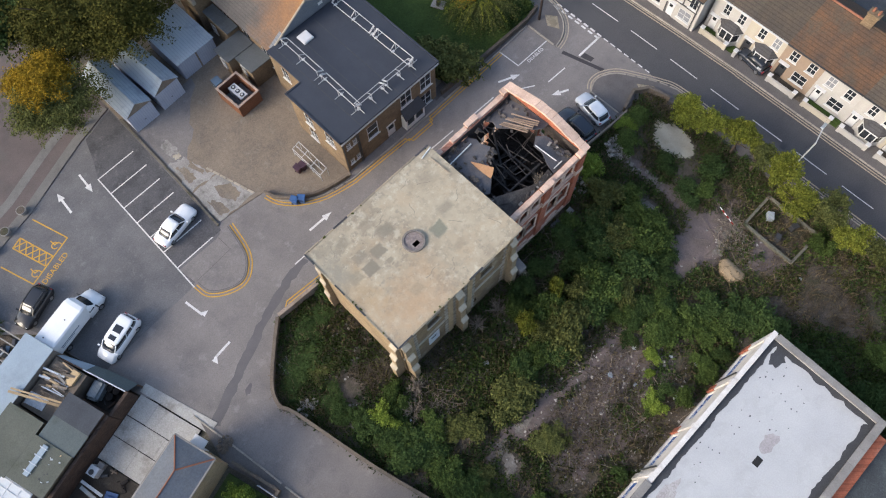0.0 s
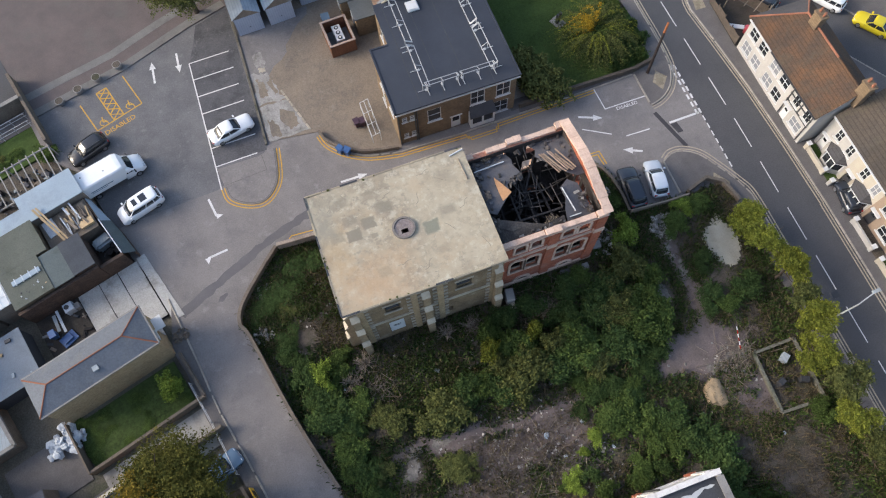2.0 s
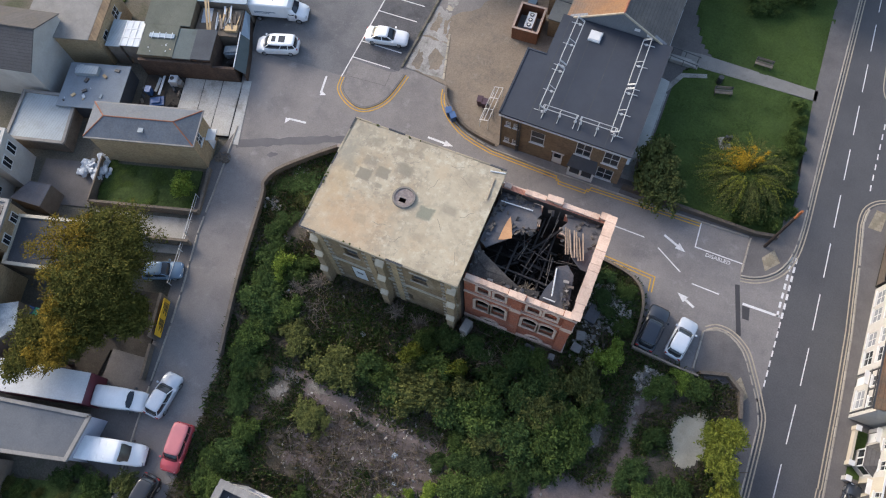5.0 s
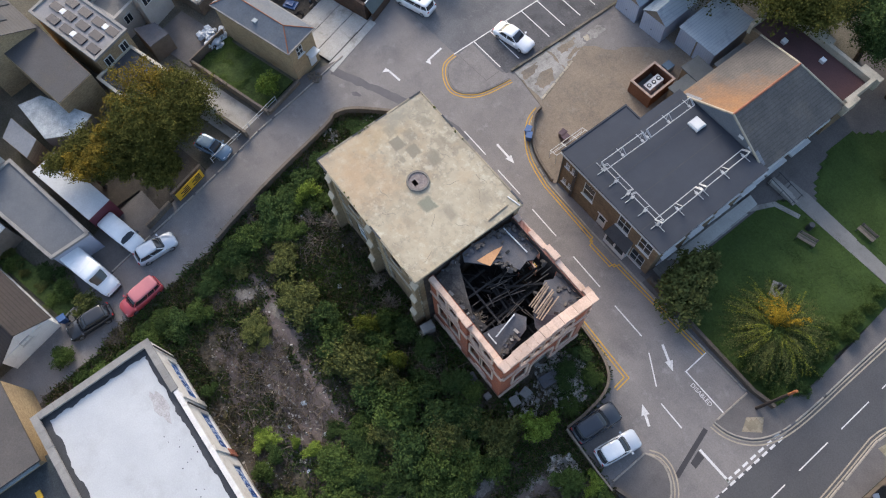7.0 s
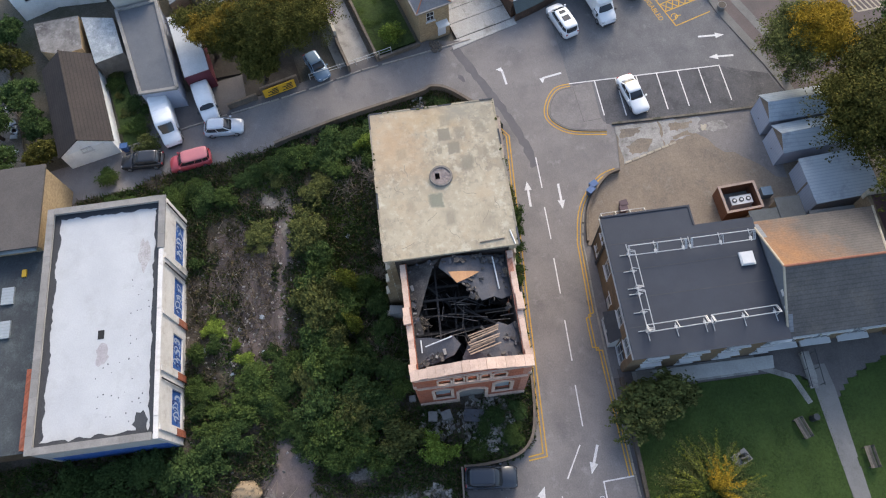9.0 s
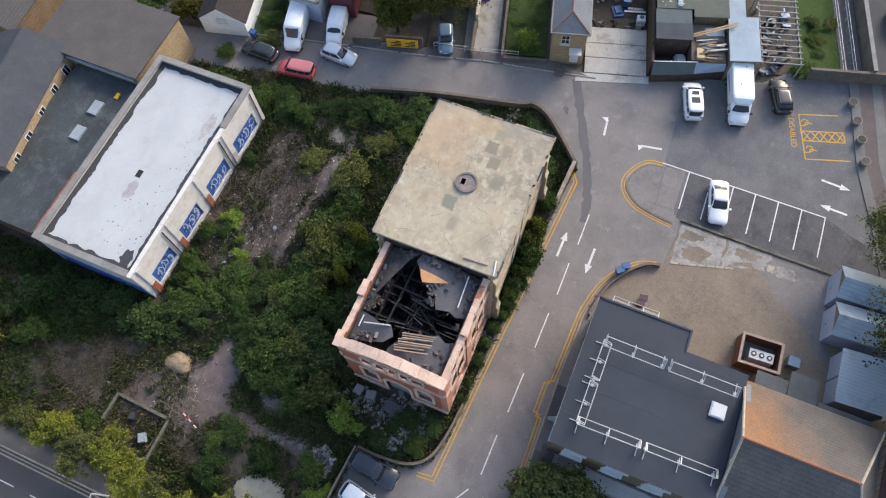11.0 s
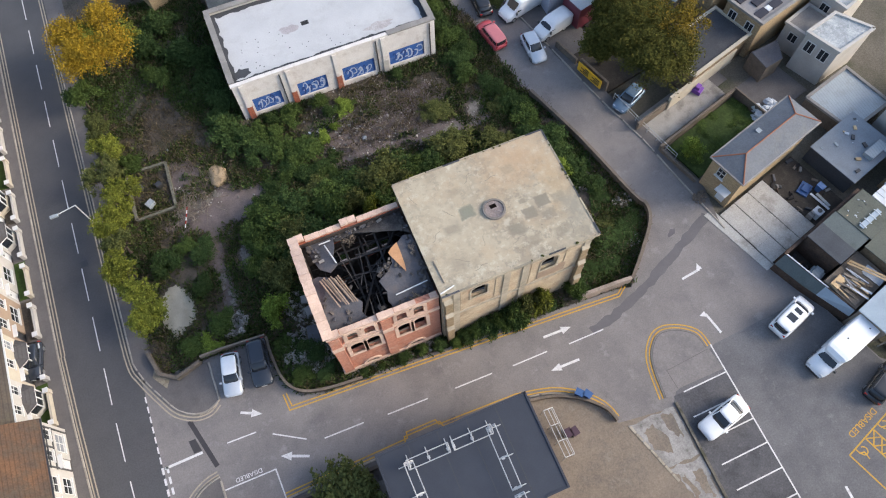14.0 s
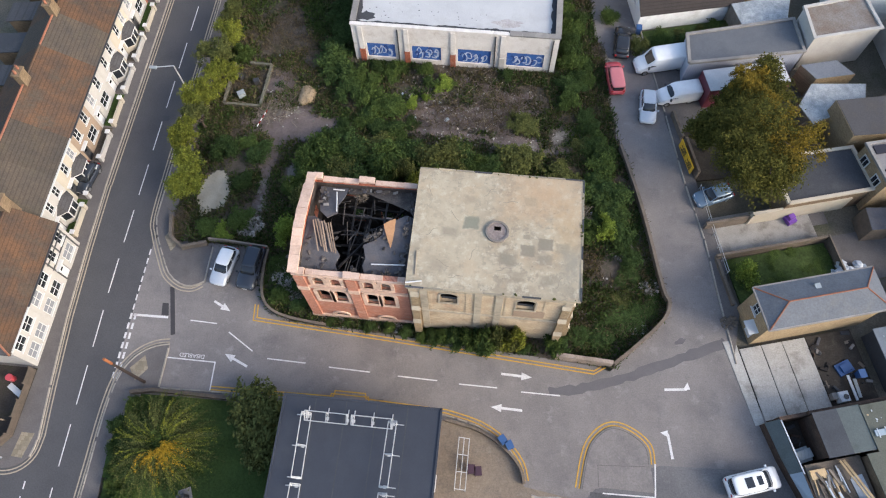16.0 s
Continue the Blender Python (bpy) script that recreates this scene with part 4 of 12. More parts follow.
def drape(name, poly, material, label, category, lift=0.05, step=0.3):
    """An irregular patch that lies on the plot's uneven ground."""
    xs, ys = [p[0] for p in poly], [p[1] for p in poly]
    v, f, idx = [], [], {}

    def at(i, j):
        if (i, j) not in idx:
            idx[i, j] = len(v)
            x = min(xs) + i * step + 0.12 * noise.noise((i * 3.1, j * 2.7, 1.0))
            y = min(ys) + j * step + 0.12 * noise.noise((i * 2.3, j * 3.7, 2.0))
            v.append((x, y, plot_z(x, y) + lift * (1.0 + 0.5 * noise.noise((x, y, 9.0)))))
        return idx[i, j]

    for i in range(int((max(xs) - min(xs)) / step) + 1):
        for j in range(int((max(ys) - min(ys)) / step) + 1):
            x, y = min(xs) + (i + 0.5) * step, min(ys) + (j + 0.5) * step
            if inside(x + 0.5 * noise.noise((x, y, 0.0)), y + 0.5 * noise.noise((y, x, 4.0)), poly):
                f.append((at(i, j), at(i + 1, j), at(i + 1, j + 1), at(i, j + 1)))
    me = bpy.data.meshes.new(name)
    me.from_pydata(v, [], f)
    return single(name, me, material, label, category, kind="structure", smooth=True)


def along(points, width):
    l, r = offset_line(points, width / 2), offset_line(points, -width / 2)
    return l + r[::-1]


TRACK = smooth_line([(-7.2, -15.6), (-4.4, -15.1), (-2.0, -15.6), (1.1, -16.1), (4.5, -16.4), (9.0, -16.4), (15.8, -16.2), (18.6, -16.9), (22.0, -15.6), (24.0, -12.5), (23.9, -8.5), (24.2, -4.6)], 5)
WEST_TRACK, EAST_TRACK = [p for p in TRACK if p[0] < 10.5], [p for p in TRACK if p[0] > 15.5]
drape("trodden_path", along(WEST_TRACK, 1.05), PATH_EARTH, "trodden bare path across the derelict plot", "path")
drape("trodden_path", along(EAST_TRACK, 1.5), PATH_EARTH, "trodden bare path across the derelict plot", "path")
drape("bare_earth_patch", jagged(-1.2, -15.9, 3.6, 0.95, 22, 0.25, 31), PATH_EARTH, "bare trampled earth beside the path", "ground patch", 0.045)
drape("bare_earth_patch", jagged(22.0, -16.0, 5.2, 2.4, 22, 0.25, 2), PATH_EARTH, "bare trampled earth where paths meet", "ground patch", 0.04)
drape("bare_earth_patch", jagged(24.6, -19.6, 2.2, 3.4, 22, 0.25, 5), PATH_EARTH, "bare trampled earth where paths meet", "ground patch", 0.04)
drape("bare_earth_patch", jagged(4.5, -20.0, 8.5, 3.2, 26, 0.2, 8), PATH_EARTH, "bare stony earth with dry stalks", "ground patch", 0.02)
drape("sand_patch", [(27.2, -6.4), (27.9, -5.4), (29.4, -4.7), (30.4, -5.6), (30.6, -7.0), (30.1, -8.6), (29.3, -9.8), (28.2, -9.4), (27.3, -8.4)], SAND, "pale spread of sand among the bushes", "sand")
DUSTY = mat("dusty_grey_hardcore", (0.205, 0.185, 0.165), (0.12, 0.105, 0.09), 0.95, 0.9, 7, 0.3, 0.5, stain=(0.06, 0.055, 0.04), stain_scale=1.1, stain_amount=0.8, world_space=True)
for k, (x, y, rx, ry) in enumerate(((-5.8, -16.8, 0.75, 1.0), (-5.0, -15.6, 0.5, 0.5), (-3.0, -15.7, 1.1, 0.55), (-6.6, -17.6, 0.4, 0.5), (21.3, -10.3, 0.5, 1.1), (23.4, -6.4, 0.5, 1.3), (24.2, -8.6, 0.5, 0.9), (22.6, -17.8, 0.9, 0.5), (25.0, -17.6, 1.0, 0.6), (26.6, -14.0, 0.7, 0.5), (-12.9, -5.2, 0.6, 0.9), (-13.4, 3.1, 0.7, 0.5))):
    drape("hardcore_patch", jagged(x, y, rx, ry, 16, 0.4, 60 + k), DUSTY, "dusty grey hardcore showing through the weeds", "ground patch", 0.06, 0.2)


# ---------------------------------------------------------------- the ruin: flat-roofed hall
STOCK_HALL = mat("weathered_brown_stock_brick", (0.225, 0.168, 0.105), (0.155, 0.115, 0.075), 0.9, 0.9, 6, 0.2, 0.3, stain=(0.33, 0.285, 0.215), stain_scale=0.55, stain_amount=0.5, brick=(0.225, 0.075, 0.008, (1.0, 0.97, 0.92), "wall"))
RENDER_OLD = mat("stained_old_render", (0.47, 0.385, 0.275), (0.37, 0.285, 0.20), 0.92, 0.6, 6, 0.16, 0.3, stain=(0.19, 0.145, 0.10), stain_scale=0.45, stain_amount=0.7, scuff=((0.50, 0.30, 0.19), 0.5, 0.55))
hall = thing("brick_hall", label="derelict yellow-brick hall with a stained flat concrete roof", category="building")
X0, X1, Y0, Y1, RZ = -6.55, 6.75, -5.05, 5.02, 11.2
S_HOLES = [(2.95, 7.6, 4.25, 9.2), (9.15, 7.5, 10.5, 9.1), (2.85, 1.2, 4.25, 4.4), (7.75, 1.6, 8.8, 2.9)]
N_HOLES = [(X1 - 4.2, 7.75, X1 - 2.75, 9.85), (X1 + 2.1, 7.65, X1 + 3.6, 9.85)]
part("wall", wall(bmesh.new(), X0, Y0, X1, Y0, -0.6, RZ, 0.45, S_HOLES), STOCK_HALL, hall)
part("wall", wall(bmesh.new(), X1, Y1, X0, Y1, -0.6, RZ, 0.45, N_HOLES), RENDER_OLD, hall)
part("wall", wall(bmesh.new(), X0, Y1 - 0.46, X0, Y0 + 0.46, -0.6, RZ, 0.45, [(2.2, 7.6, 3.5, 9.2), (5.6, 7.6, 6.9, 9.2)]), STOCK, hall)
part("wall", wall(bmesh.new(), X1, Y0 + 0.46, X1, Y1 - 0.46, -0.6, RZ, 0.45), SOOT_BRICK, hall)
part("floor", boxes((X0 + 0.46, Y0 + 0.46, 0.0, X1 - 0.46, Y1 - 0.46, 0.2)), SOOT, hall)
part("floor", boxes((X0 + 0.46, Y0 + 0.46, 5.2, X1 - 0.46, Y1 - 0.46, 5.4)), SOOT, hall)
# roof slab with a round opening
HOLE_R, RX0, RX1, RY0, RY1 = 0.78, -6.86, 6.88, -5.40, 5.36
bm = bmesh.new()
SEG = 48
rings = {}
for z in (11.22, 11.50):
    rings[z, 0] = [bm.verts.new((HOLE_R * math.cos(2 * math.pi * k / SEG), HOLE_R * math.sin(2 * math.pi * k / SEG), z)) for k in range(SEG)]
    outer = []
    for k in range(SEG):
        a = 2 * math.pi * k / SEG
        c, s = math.cos(a), math.sin(a)
        f = min((RX1 if c > 0 else -RX0) / max(abs(c), 1e-6), (RY1 if s > 0 else -RY0) / max(abs(s), 1e-6))
        outer.append(bm.verts.new((f * c, f * s, z)))
    rings[z, 1] = outer
corner_k = {}
for k in range(SEG):
    j = (k + 1) % SEG
    for z, flip in ((11.22, True), (11.50, False)):
        a, b, c, d = rings[z, 0][k], rings[z, 1][k], rings[z, 1][j], rings[z, 0][j]
        f = [a, b, c, d]
        if abs(b.co.x - c.co.x) > 1e-4 and abs(b.co.y - c.co.y) > 1e-4:
            cx = RX1 if max(b.co.x, c.co.x) > 0 else RX0
            cy = RY1 if max(b.co.y, c.co.y) > 0 else RY0
            e = bm.verts.new((cx, cy, z))
            corner_k[k, z] = e
            f = [a, b, e, c, d]
        bm.faces.new(f[::-1] if flip else f)
    lo, hi = 11.22, 11.50
    bm.faces.new((rings[lo, 0][j], rings[lo, 0][k], rings[hi, 0][k], rings[hi, 0][j]))
    chain = [(rings[lo, 1][k], rings[hi, 1][k])] + ([(corner_k[k, lo], corner_k[k, hi])] if (k, lo) in corner_k else []) + [(rings[lo, 1][j], rings[hi, 1][j])]
    for (p0, p1), (q0, q1) in zip(chain, chain[1:]):
        bm.faces.new((p0, q0, q1, p1))


def screed():
    """The stained screed of the hall roof: square dark patches, a rusty corner and pale worn blotches."""
    m = mat("stained_roof_screed", (0.385, 0.335, 0.25), (0.315, 0.265, 0.192), 0.92, 0.5, 6, 0.06, 0.12, stain=(0.23, 0.205, 0.16), stain_scale=0.75, stain_amount=0.6)
    t = m.node_tree
    N, L = t.nodes, t.links
    scale = next(n for n in N if n.type == "VECT_MATH")
    col = scale.inputs[0].links[0].from_socket
    co = N.new("ShaderNodeTexCoord").outputs["Object"]
    no = N.new("ShaderNodeTexNoise")
    no.inputs["Scale"].default_value, no.inputs["Detail"].default_value = 2.2, 5.0
    L.new(co, no.inputs["Vector"])

    def math_node(op, a, b):
        n = N.new("ShaderNodeMath")
        n.operation = op
        for s, v in zip(n.inputs, (a, b)):
            if isinstance(v, (int, float)):
                s.default_value = v
            else:
                L.new(v, s)
        return n.outputs[0]

    # grey lichen wash, pale scuffs and fine dark specks
    for size, lo, hi, much, tone, det in ((0.33, 0.49, 0.58, 0.55, (0.255, 0.215, 0.16), 10.0), (1.5, 0.52, 0.60, 0.6, (0.215, 0.19, 0.15), 10.0), (0.9, 0.55, 0.63, 0.5, (0.48, 0.44, 0.35), 10.0), (4.5, 0.62, 0.67, 0.6, (0.16, 0.14, 0.11), 6.0), (0.5, 0.53, 0.66, 0.4, (0.37, 0.268, 0.17), 9.0), (1.9, 0.57, 0.60, 0.45, (0.47, 0.43, 0.335), 8.0)):
        nz = N.new("ShaderNodeTexNoise")
        nz.inputs["Scale"].default_value, nz.inputs["Detail"].default_value, nz.inputs["Roughness"].default_value = size, det, 0.68
        sh = N.new("ShaderNodeVectorMath")
        sh.inputs[1].default_value = (size * 31, size * 17, 0)
        L.new(co, sh.inputs[0])
        L.new(sh.outputs[0], nz.inputs["Vector"])
        mr = N.new("ShaderNodeMapRange")
        mr.inputs["From Min"].default_value, mr.inputs["From Max"].default_value = lo, hi
        mr.inputs["To Max"].default_value = much
        L.new(nz.outputs["Fac"], mr.inputs["Value"])
        mx = N.new("ShaderNodeMix")
        mx.data_type = "RGBA"
        L.new(mr.outputs["Result"], mx.inputs["Factor"])
        L.new(col, mx.inputs["A"])
        mx.inputs["B"].default_value = (*tone, 1)
        col = mx.outputs["Result"]
    sp = N.new("ShaderNodeSeparateXYZ")
    L.new(co, sp.inputs[0])
    for x, y, w, d, tone, much, soft in ((-3.6, -3.6, 3.4, 2.3, (0.385, 0.275, 0.175), 0.72, 0.9), (-5.6, -0.5, 1.2, 2.6, (0.35, 0.255, 0.15), 0.5, 0.9), (3.6, 0.0, 3.2, 4.8, (0.40, 0.35, 0.26), 0.45, 0.9),
                                         (-3.93, 0.75, 0.62, 0.52, (0.20, 0.178, 0.14), 0.6, 0.16), (-2.54, 1.41, 0.60, 0.50, (0.20, 0.178, 0.14), 0.55, 0.2), (-0.95, 2.35, 0.72, 0.55, (0.20, 0.178, 0.14), 0.5, 0.35), (-1.85, 3.7, 0.7, 0.5, (0.22, 0.19, 0.145), 0.42, 0.45), (-4.2, 3.85, 0.7, 0.5, (0.22, 0.195, 0.15), 0.42, 0.45),
                                         (2.14, -0.67, 0.66, 0.60, (0.185, 0.185, 0.145), 0.65, 0.22), (3.85, 0.3, 0.75, 0.45, (0.225, 0.20, 0.155), 0.42, 0.45), (-2.4, 0.2, 0.34, 0.22, (0.22, 0.195, 0.15), 0.5, 0.3), (-3.95, 2.1, 0.58, 0.46, (0.215, 0.19, 0.15), 0.4, 0.3), (-5.3, 1.0, 0.6, 0.5, (0.23, 0.205, 0.155), 0.4, 0.35),
                                         (-2.55, -3.0, 0.6, 0.5, (0.27, 0.225, 0.16), 0.4, 0.4), (2.4, -2.8, 0.55, 0.4, (0.25, 0.21, 0.155), 0.4, 0.6), (-6.05, 2.3, 0.9, 1.5, (0.23, 0.215, 0.175), 0.5, 0.7), (-5.4, 4.4, 1.3, 0.7, (0.235, 0.215, 0.17), 0.45, 0.7), (4.6, 3.3, 0.9, 0.7, (0.25, 0.22, 0.17), 0.35, 0.7)):
        dx = math_node("DIVIDE", math_node("ABSOLUTE", math_node("SUBTRACT", sp.outputs[0], x), 0), w)
        dy = math_node("DIVIDE", math_node("ABSOLUTE", math_node("SUBTRACT", sp.outputs[1], y), 0), d)
        r = math_node("ADD", math_node("MAXIMUM", dx, dy), math_node("MULTIPLY", math_node("SUBTRACT", no.outputs["Fac"], 0.5), 1.6 * soft + 0.3))
        mr = N.new("ShaderNodeMapRange")
        mr.inputs["From Min"].default_value, mr.inputs["From Max"].default_value = 1.0 - soft, 1.0 + soft * 0.3
        mr.inputs["To Min"].default_value, mr.inputs["To Max"].default_value = min(0.92, much * (1.6 if w < 1.0 else 1.1)), 0.0
        L.new(r, mr.inputs["Value"])
        mx = N.new("ShaderNodeMix")
        mx.data_type = "RGBA"
        L.new(mr.outputs["Result"], mx.inputs["Factor"])
        L.new(col, mx.inputs["A"])
        mx.inputs["B"].default_value = (*tone, 1)
        col = mx.outputs["Result"]
    L.new(col, scale.inputs[0])
    return m


UPSTAND = mat("weathered_upstand_concrete", (0.20, 0.18, 0.165), (0.14, 0.125, 0.115), 0.9, 1.5, 8, 0.2, 0.3)
roof = part("roof", bm, screed(), hall, "stained flat concrete roof slab")
# upstand round the opening, with a half-fallen cover in it
bm = bmesh.new()
ins, outs = [], []
for k in range(SEG):
    a = 2 * math.pi * k / SEG
    for r, z, lst in ((HOLE_R - 0.002, 11.2, ins), (HOLE_R - 0.002, 11.68, ins), (HOLE_R + 0.16, 11.68, outs), (HOLE_R + 0.2, 11.46, outs)):
        lst.append(bm.verts.new((r * math.cos(a), r * math.sin(a), z)))
for k in range(SEG):
    j = (k + 1) % SEG
    bm.faces.new((ins[2 * j], ins[2 * k], ins[2 * k + 1], ins[2 * j + 1]))
    bm.faces.new((ins[2 * j + 1], ins[2 * k + 1], outs[2 * k], outs[2 * j]))
    bm.faces.new((outs[2 * k], outs[2 * k + 1], outs[2 * j + 1], outs[2 * j]))
part("upstand", bm, UPSTAND, roof, "round concrete upstand of a roof light")
COVER = mat("rusty_brown_cover", (0.27, 0.222, 0.205), (0.17, 0.142, 0.134), 0.85, 2.2, 7, 0.2, 0.3, stain=(0.26, 0.235, 0.22), stain_scale=2.0, stain_amount=0.6)
CR = HOLE_R - 0.01


def cap(y0, y1, x0, x1):
    """Piece of the round cover between two chords, left or right of a slot."""
    pts = []
    for y in [y0 + (y1 - y0) * k / 10 for k in range(11)]:
        e = math.sqrt(max(CR * CR - y * y, 1e-4))
        pts.append((max(-e, x0), min(e, x1), y))
    return [(r, y) for _, r, y in pts] + [(l, y) for l, _, y in pts[::-1]]


bm = bmesh.new()
for y0, y1, x0, x1 in ((-0.10, CR - 0.003, -9, 9), (-CR + 0.003, -0.48, -9, 9), (-0.48, -0.10, -9, -0.29), (-0.48, -0.10, 0.27, 9)):
    prism(cap(y0, y1, x0, x1), 11.54, 11.60, bm)
part("broken_cover", bm, COVER, roof, "round brown cover with a broken square opening")
for k in range(5):
    a = radians(20 + 35 * k)
    part("cover_rib", beam(bmesh.new(), Vector((0.04 * math.cos(a), 0.04 * math.sin(a) + 0.02, 11.61)), Vector((0.72 * math.cos(a), 0.70 * math.sin(a), 11.605)), 0.03, 0.02), COVER, roof)
rnd = random.Random(11)
for x, y, a in ((-0.8, 3.2, 0.3), (1.8, 2.1, 1.2), (3.6, -1.2, 2.2), (5.2, 0.4, 0.7), (-1.0, -2.8, 0.1), (4.2, 3.1, 2.6), (0.8, -3.6, 0.8), (5.8, -3.4, 1.9), (-5.2, 3.9, 1.1), (2.9, 4.2, 0.2)):
    c, s = math.cos(a), math.sin(a)
    part("roof_crack", ribbon(smooth_line([(x - c * 0.5, y - s * 0.5), (x - c * 0.1 + 0.1, y - s * 0.1 - 0.12), (x + c * 0.3, y + s * 0.35), (x + c * 0.7, y + s * 0.6)], 3), 0.045, 11.498, 11.505), ROOF_PATCH, roof)
# worn kerb round the roof edge
for a, b in (((RX0, RY0), (RX1, RY0)), ((RX1, RY1), (RX0, RY1)), ((RX0, RY1), (RX0, RY0))):
    d = Vector((b[0] - a[0], b[1] - a[1]))
    n = 9
    for k in range(n):
        p, q = Vector(a) + d * (k + 0.02) / n, Vector(a) + d * (k + 0.98) / n
        part("edge_kerb", ribbon([tuple(p), tuple(q)], 0.10 + 0.07 * rnd.random(), 11.49, 11.52 + 0.05 * rnd.random()), rnd.choice((ROOF_SLAB, ROOF_PATCH, FELT, FELT_DARK)), roof)
part("drain_pipe", tube(bmesh.new(), (5.6, 4.8, 11.56), (6.85, 5.05, 11.56), 0.06), WHITE_GLOSS, roof, "white pipe at the roof corner")
part("drain_pipe", tube(bmesh.new(), (6.2, 4.3, 11.55), (6.3, 2.3, 11.55), 0.05), TIMBER_GREY, roof)
# dressed-stone strips, bands, toothed quoins and stepped buttresses
for sy, yy in ((-1, Y0), (1, Y1)):
    y0, y1 = (yy - 0.07, yy) if sy < 0 else (yy, yy + 0.07)
    part("string_course", boxes((X0, y0 - 0.03, 5.25, X1, y1 + 0.03, 5.6)), PALE_STONE, hall)
    part("frieze", boxes((X0, y0 - 0.1, 10.5, X1, y1 + 0.1, 10.8)), PALE_STONE, hall)
    for xx in (X0 + 0.75, -1.35, 0.9, X1 - 1.1) if sy < 0 else ():
        part("pilaster_strip", boxes((xx, y0 - 0.06, 0.4, xx + 0.55, y1 + 0.06, 10.48)), STOCK_PALE, hall)
        for k in range(22):
            if 4.95 < 0.7 + k * 0.44 < 5.5:
                continue
            part("quoin", boxes((xx + (0.55 if k % 2 else -0.38), y0 - 0.03, 0.7 + k * 0.44, xx + (0.93 if k % 2 else 0.0), y1 + 0.03, 0.92 + k * 0.44)), PALE_STONE, hall)


for xx in (-6.5, -0.95, 0.75, 5.2):
    part("pilaster_strip", boxes((xx, Y1, 0.4, xx + 0.6, Y1 + 0.09, 10.48)), PALE_STONE, hall)


def buttress(x, y, nx, ny, w=0.62, k=1.0):
    """A stepped brick buttress with pale weathered caps; (nx, ny) points away from the wall."""
    root = part("buttress", (lambda b: [box(b, *r) for r in ((-w / 2, 0, -0.6, w / 2, 1.35 * k, 3.2), (-w / 2, 0, 3.2, w / 2, 0.95 * k, 6.2), (-w / 2, 0, 6.2, w / 2, 0.55 * k, 9.0))] and b)(bmesh.new()), STOCK, hall)
    m = Matrix(((ny, nx, 0, x), (-nx, ny, 0, y), (0, 0, 1, 0), (0, 0, 0, 1)))
    root.matrix_basis = m
    for z, d0, d1 in ((3.2, 0.95 * k, 1.42 * k), (6.2, 0.55 * k, 1.02 * k), (9.0, 0.0, 0.62 * k)):
        b = bmesh.new()
        vs = [b.verts.new(p) for p in ((-w / 2 - 0.06, d0, z + 0.02), (w / 2 + 0.06, d0, z + 0.02), (w / 2 + 0.06, d1, z + 0.02), (-w / 2 - 0.06, d1, z + 0.02), (-w / 2 - 0.06, d0, z + 0.55), (w / 2 + 0.06, d0, z + 0.55))]
        for f in ((0, 3, 2, 1), (4, 5, 2, 3), (0, 1, 5, 4), (0, 4, 3), (1, 2, 5)):
            b.faces.new([vs[i] for i in f])
        cap = part("cap", b, PALE_STONE, root, "pale sloping stone cap")


for x, y, nx, ny in ((-6.1, Y0, 0, -1), (-0.1, Y0, 0, -1), (6.25, Y0, 0, -1), (-6.1, Y1, 0, 1), (6.25, Y1, 0, 1), (X0, -4.5, -1, 0), (X0, 4.5, -1, 0)):
    buttress(x, y, nx, ny, k=0.45 if ny > 0 or y > 4 else 0.72)
for u, w, u1, w1 in S_HOLES[:2]:
    part("window_board", boxes((X0 + u + 0.1, Y0 + 0.25, w, X0 + u1 - 0.1, Y0 + 0.3, w + 0.45)), FELT_DARK, hall, "dark board across the lower window")
    part("lintel", boxes((X0 + u - 0.15, Y0 - 0.05, w1, X0 + u1 + 0.15, Y0 + 0.1, w1 + 0.3)), PALE_STONE, hall)
    part("sill", boxes((X0 + u - 0.15, Y0 - 0.12, w - 0.16, X0 + u1 + 0.15, Y0 + 0.1, w)), PALE_STONE, hall)
part("boarded_door", boxes((X0 + 2.87, Y0 + 0.1, 1.22, X0 + 4.23, Y0 + 0.16, 4.38)), POLY_WHITE, hall, "pale boarded opening with bars of small print")
part("notice_print", boxes((X0 + 3.2, Y0 + 0.08, 2.9, X0 + 3.9, Y0 + 0.097, 3.02), (X0 + 3.25, Y0 + 0.08, 2.65, X0 + 3.8, Y0 + 0.097, 2.74)), SIGN_INK, hall)
for u, w, u1, w1 in N_HOLES:
    part("window_board", boxes((X1 - u1 + 0.1, Y1 - 0.38, w, X1 - u - 0.1, Y1 - 0.33, w + 0.4)), FELT_DARK, hall)
part("blocked_panel", boxes((X0 + 2.0, Y1 - 0.02, 5.9, X0 + 4.6, Y1 + 0.05, 7.5)), TAN_WALL, hall)

# ---------------------------------------------------------------- the ruin: roofless red-brick range
red = thing("red_brick_ruin", label="roofless burnt-out red-brick range with pink stone trim", category="building")
A0, A1, B0, B1, PZ = 6.90, 16.20, -4.15, 4.68, 10.55
SW_ = [(8.1, 8.5, 9.05, 9.9), (9.55, 8.5, 10.45, 9.9), (12.35, 8.5, 13.35, 9.9), (13.8, 8.5, 14.8, 9.9)]
SL_ = [(7.95, 3.6, 9.1, 6.2), (9.4, 3.6, 10.6, 6.2), (12.2, 3.6, 13.4, 6.2), (13.75, 3.6, 14.95, 6.2)]
NW_ = [(8.25, 8.45, 9.1, 9.95), (9.7, 8.45, 10.55, 9.95), (12.45, 8.45, 13.3, 9.95), (13.9, 8.45, 14.75, 9.95)]
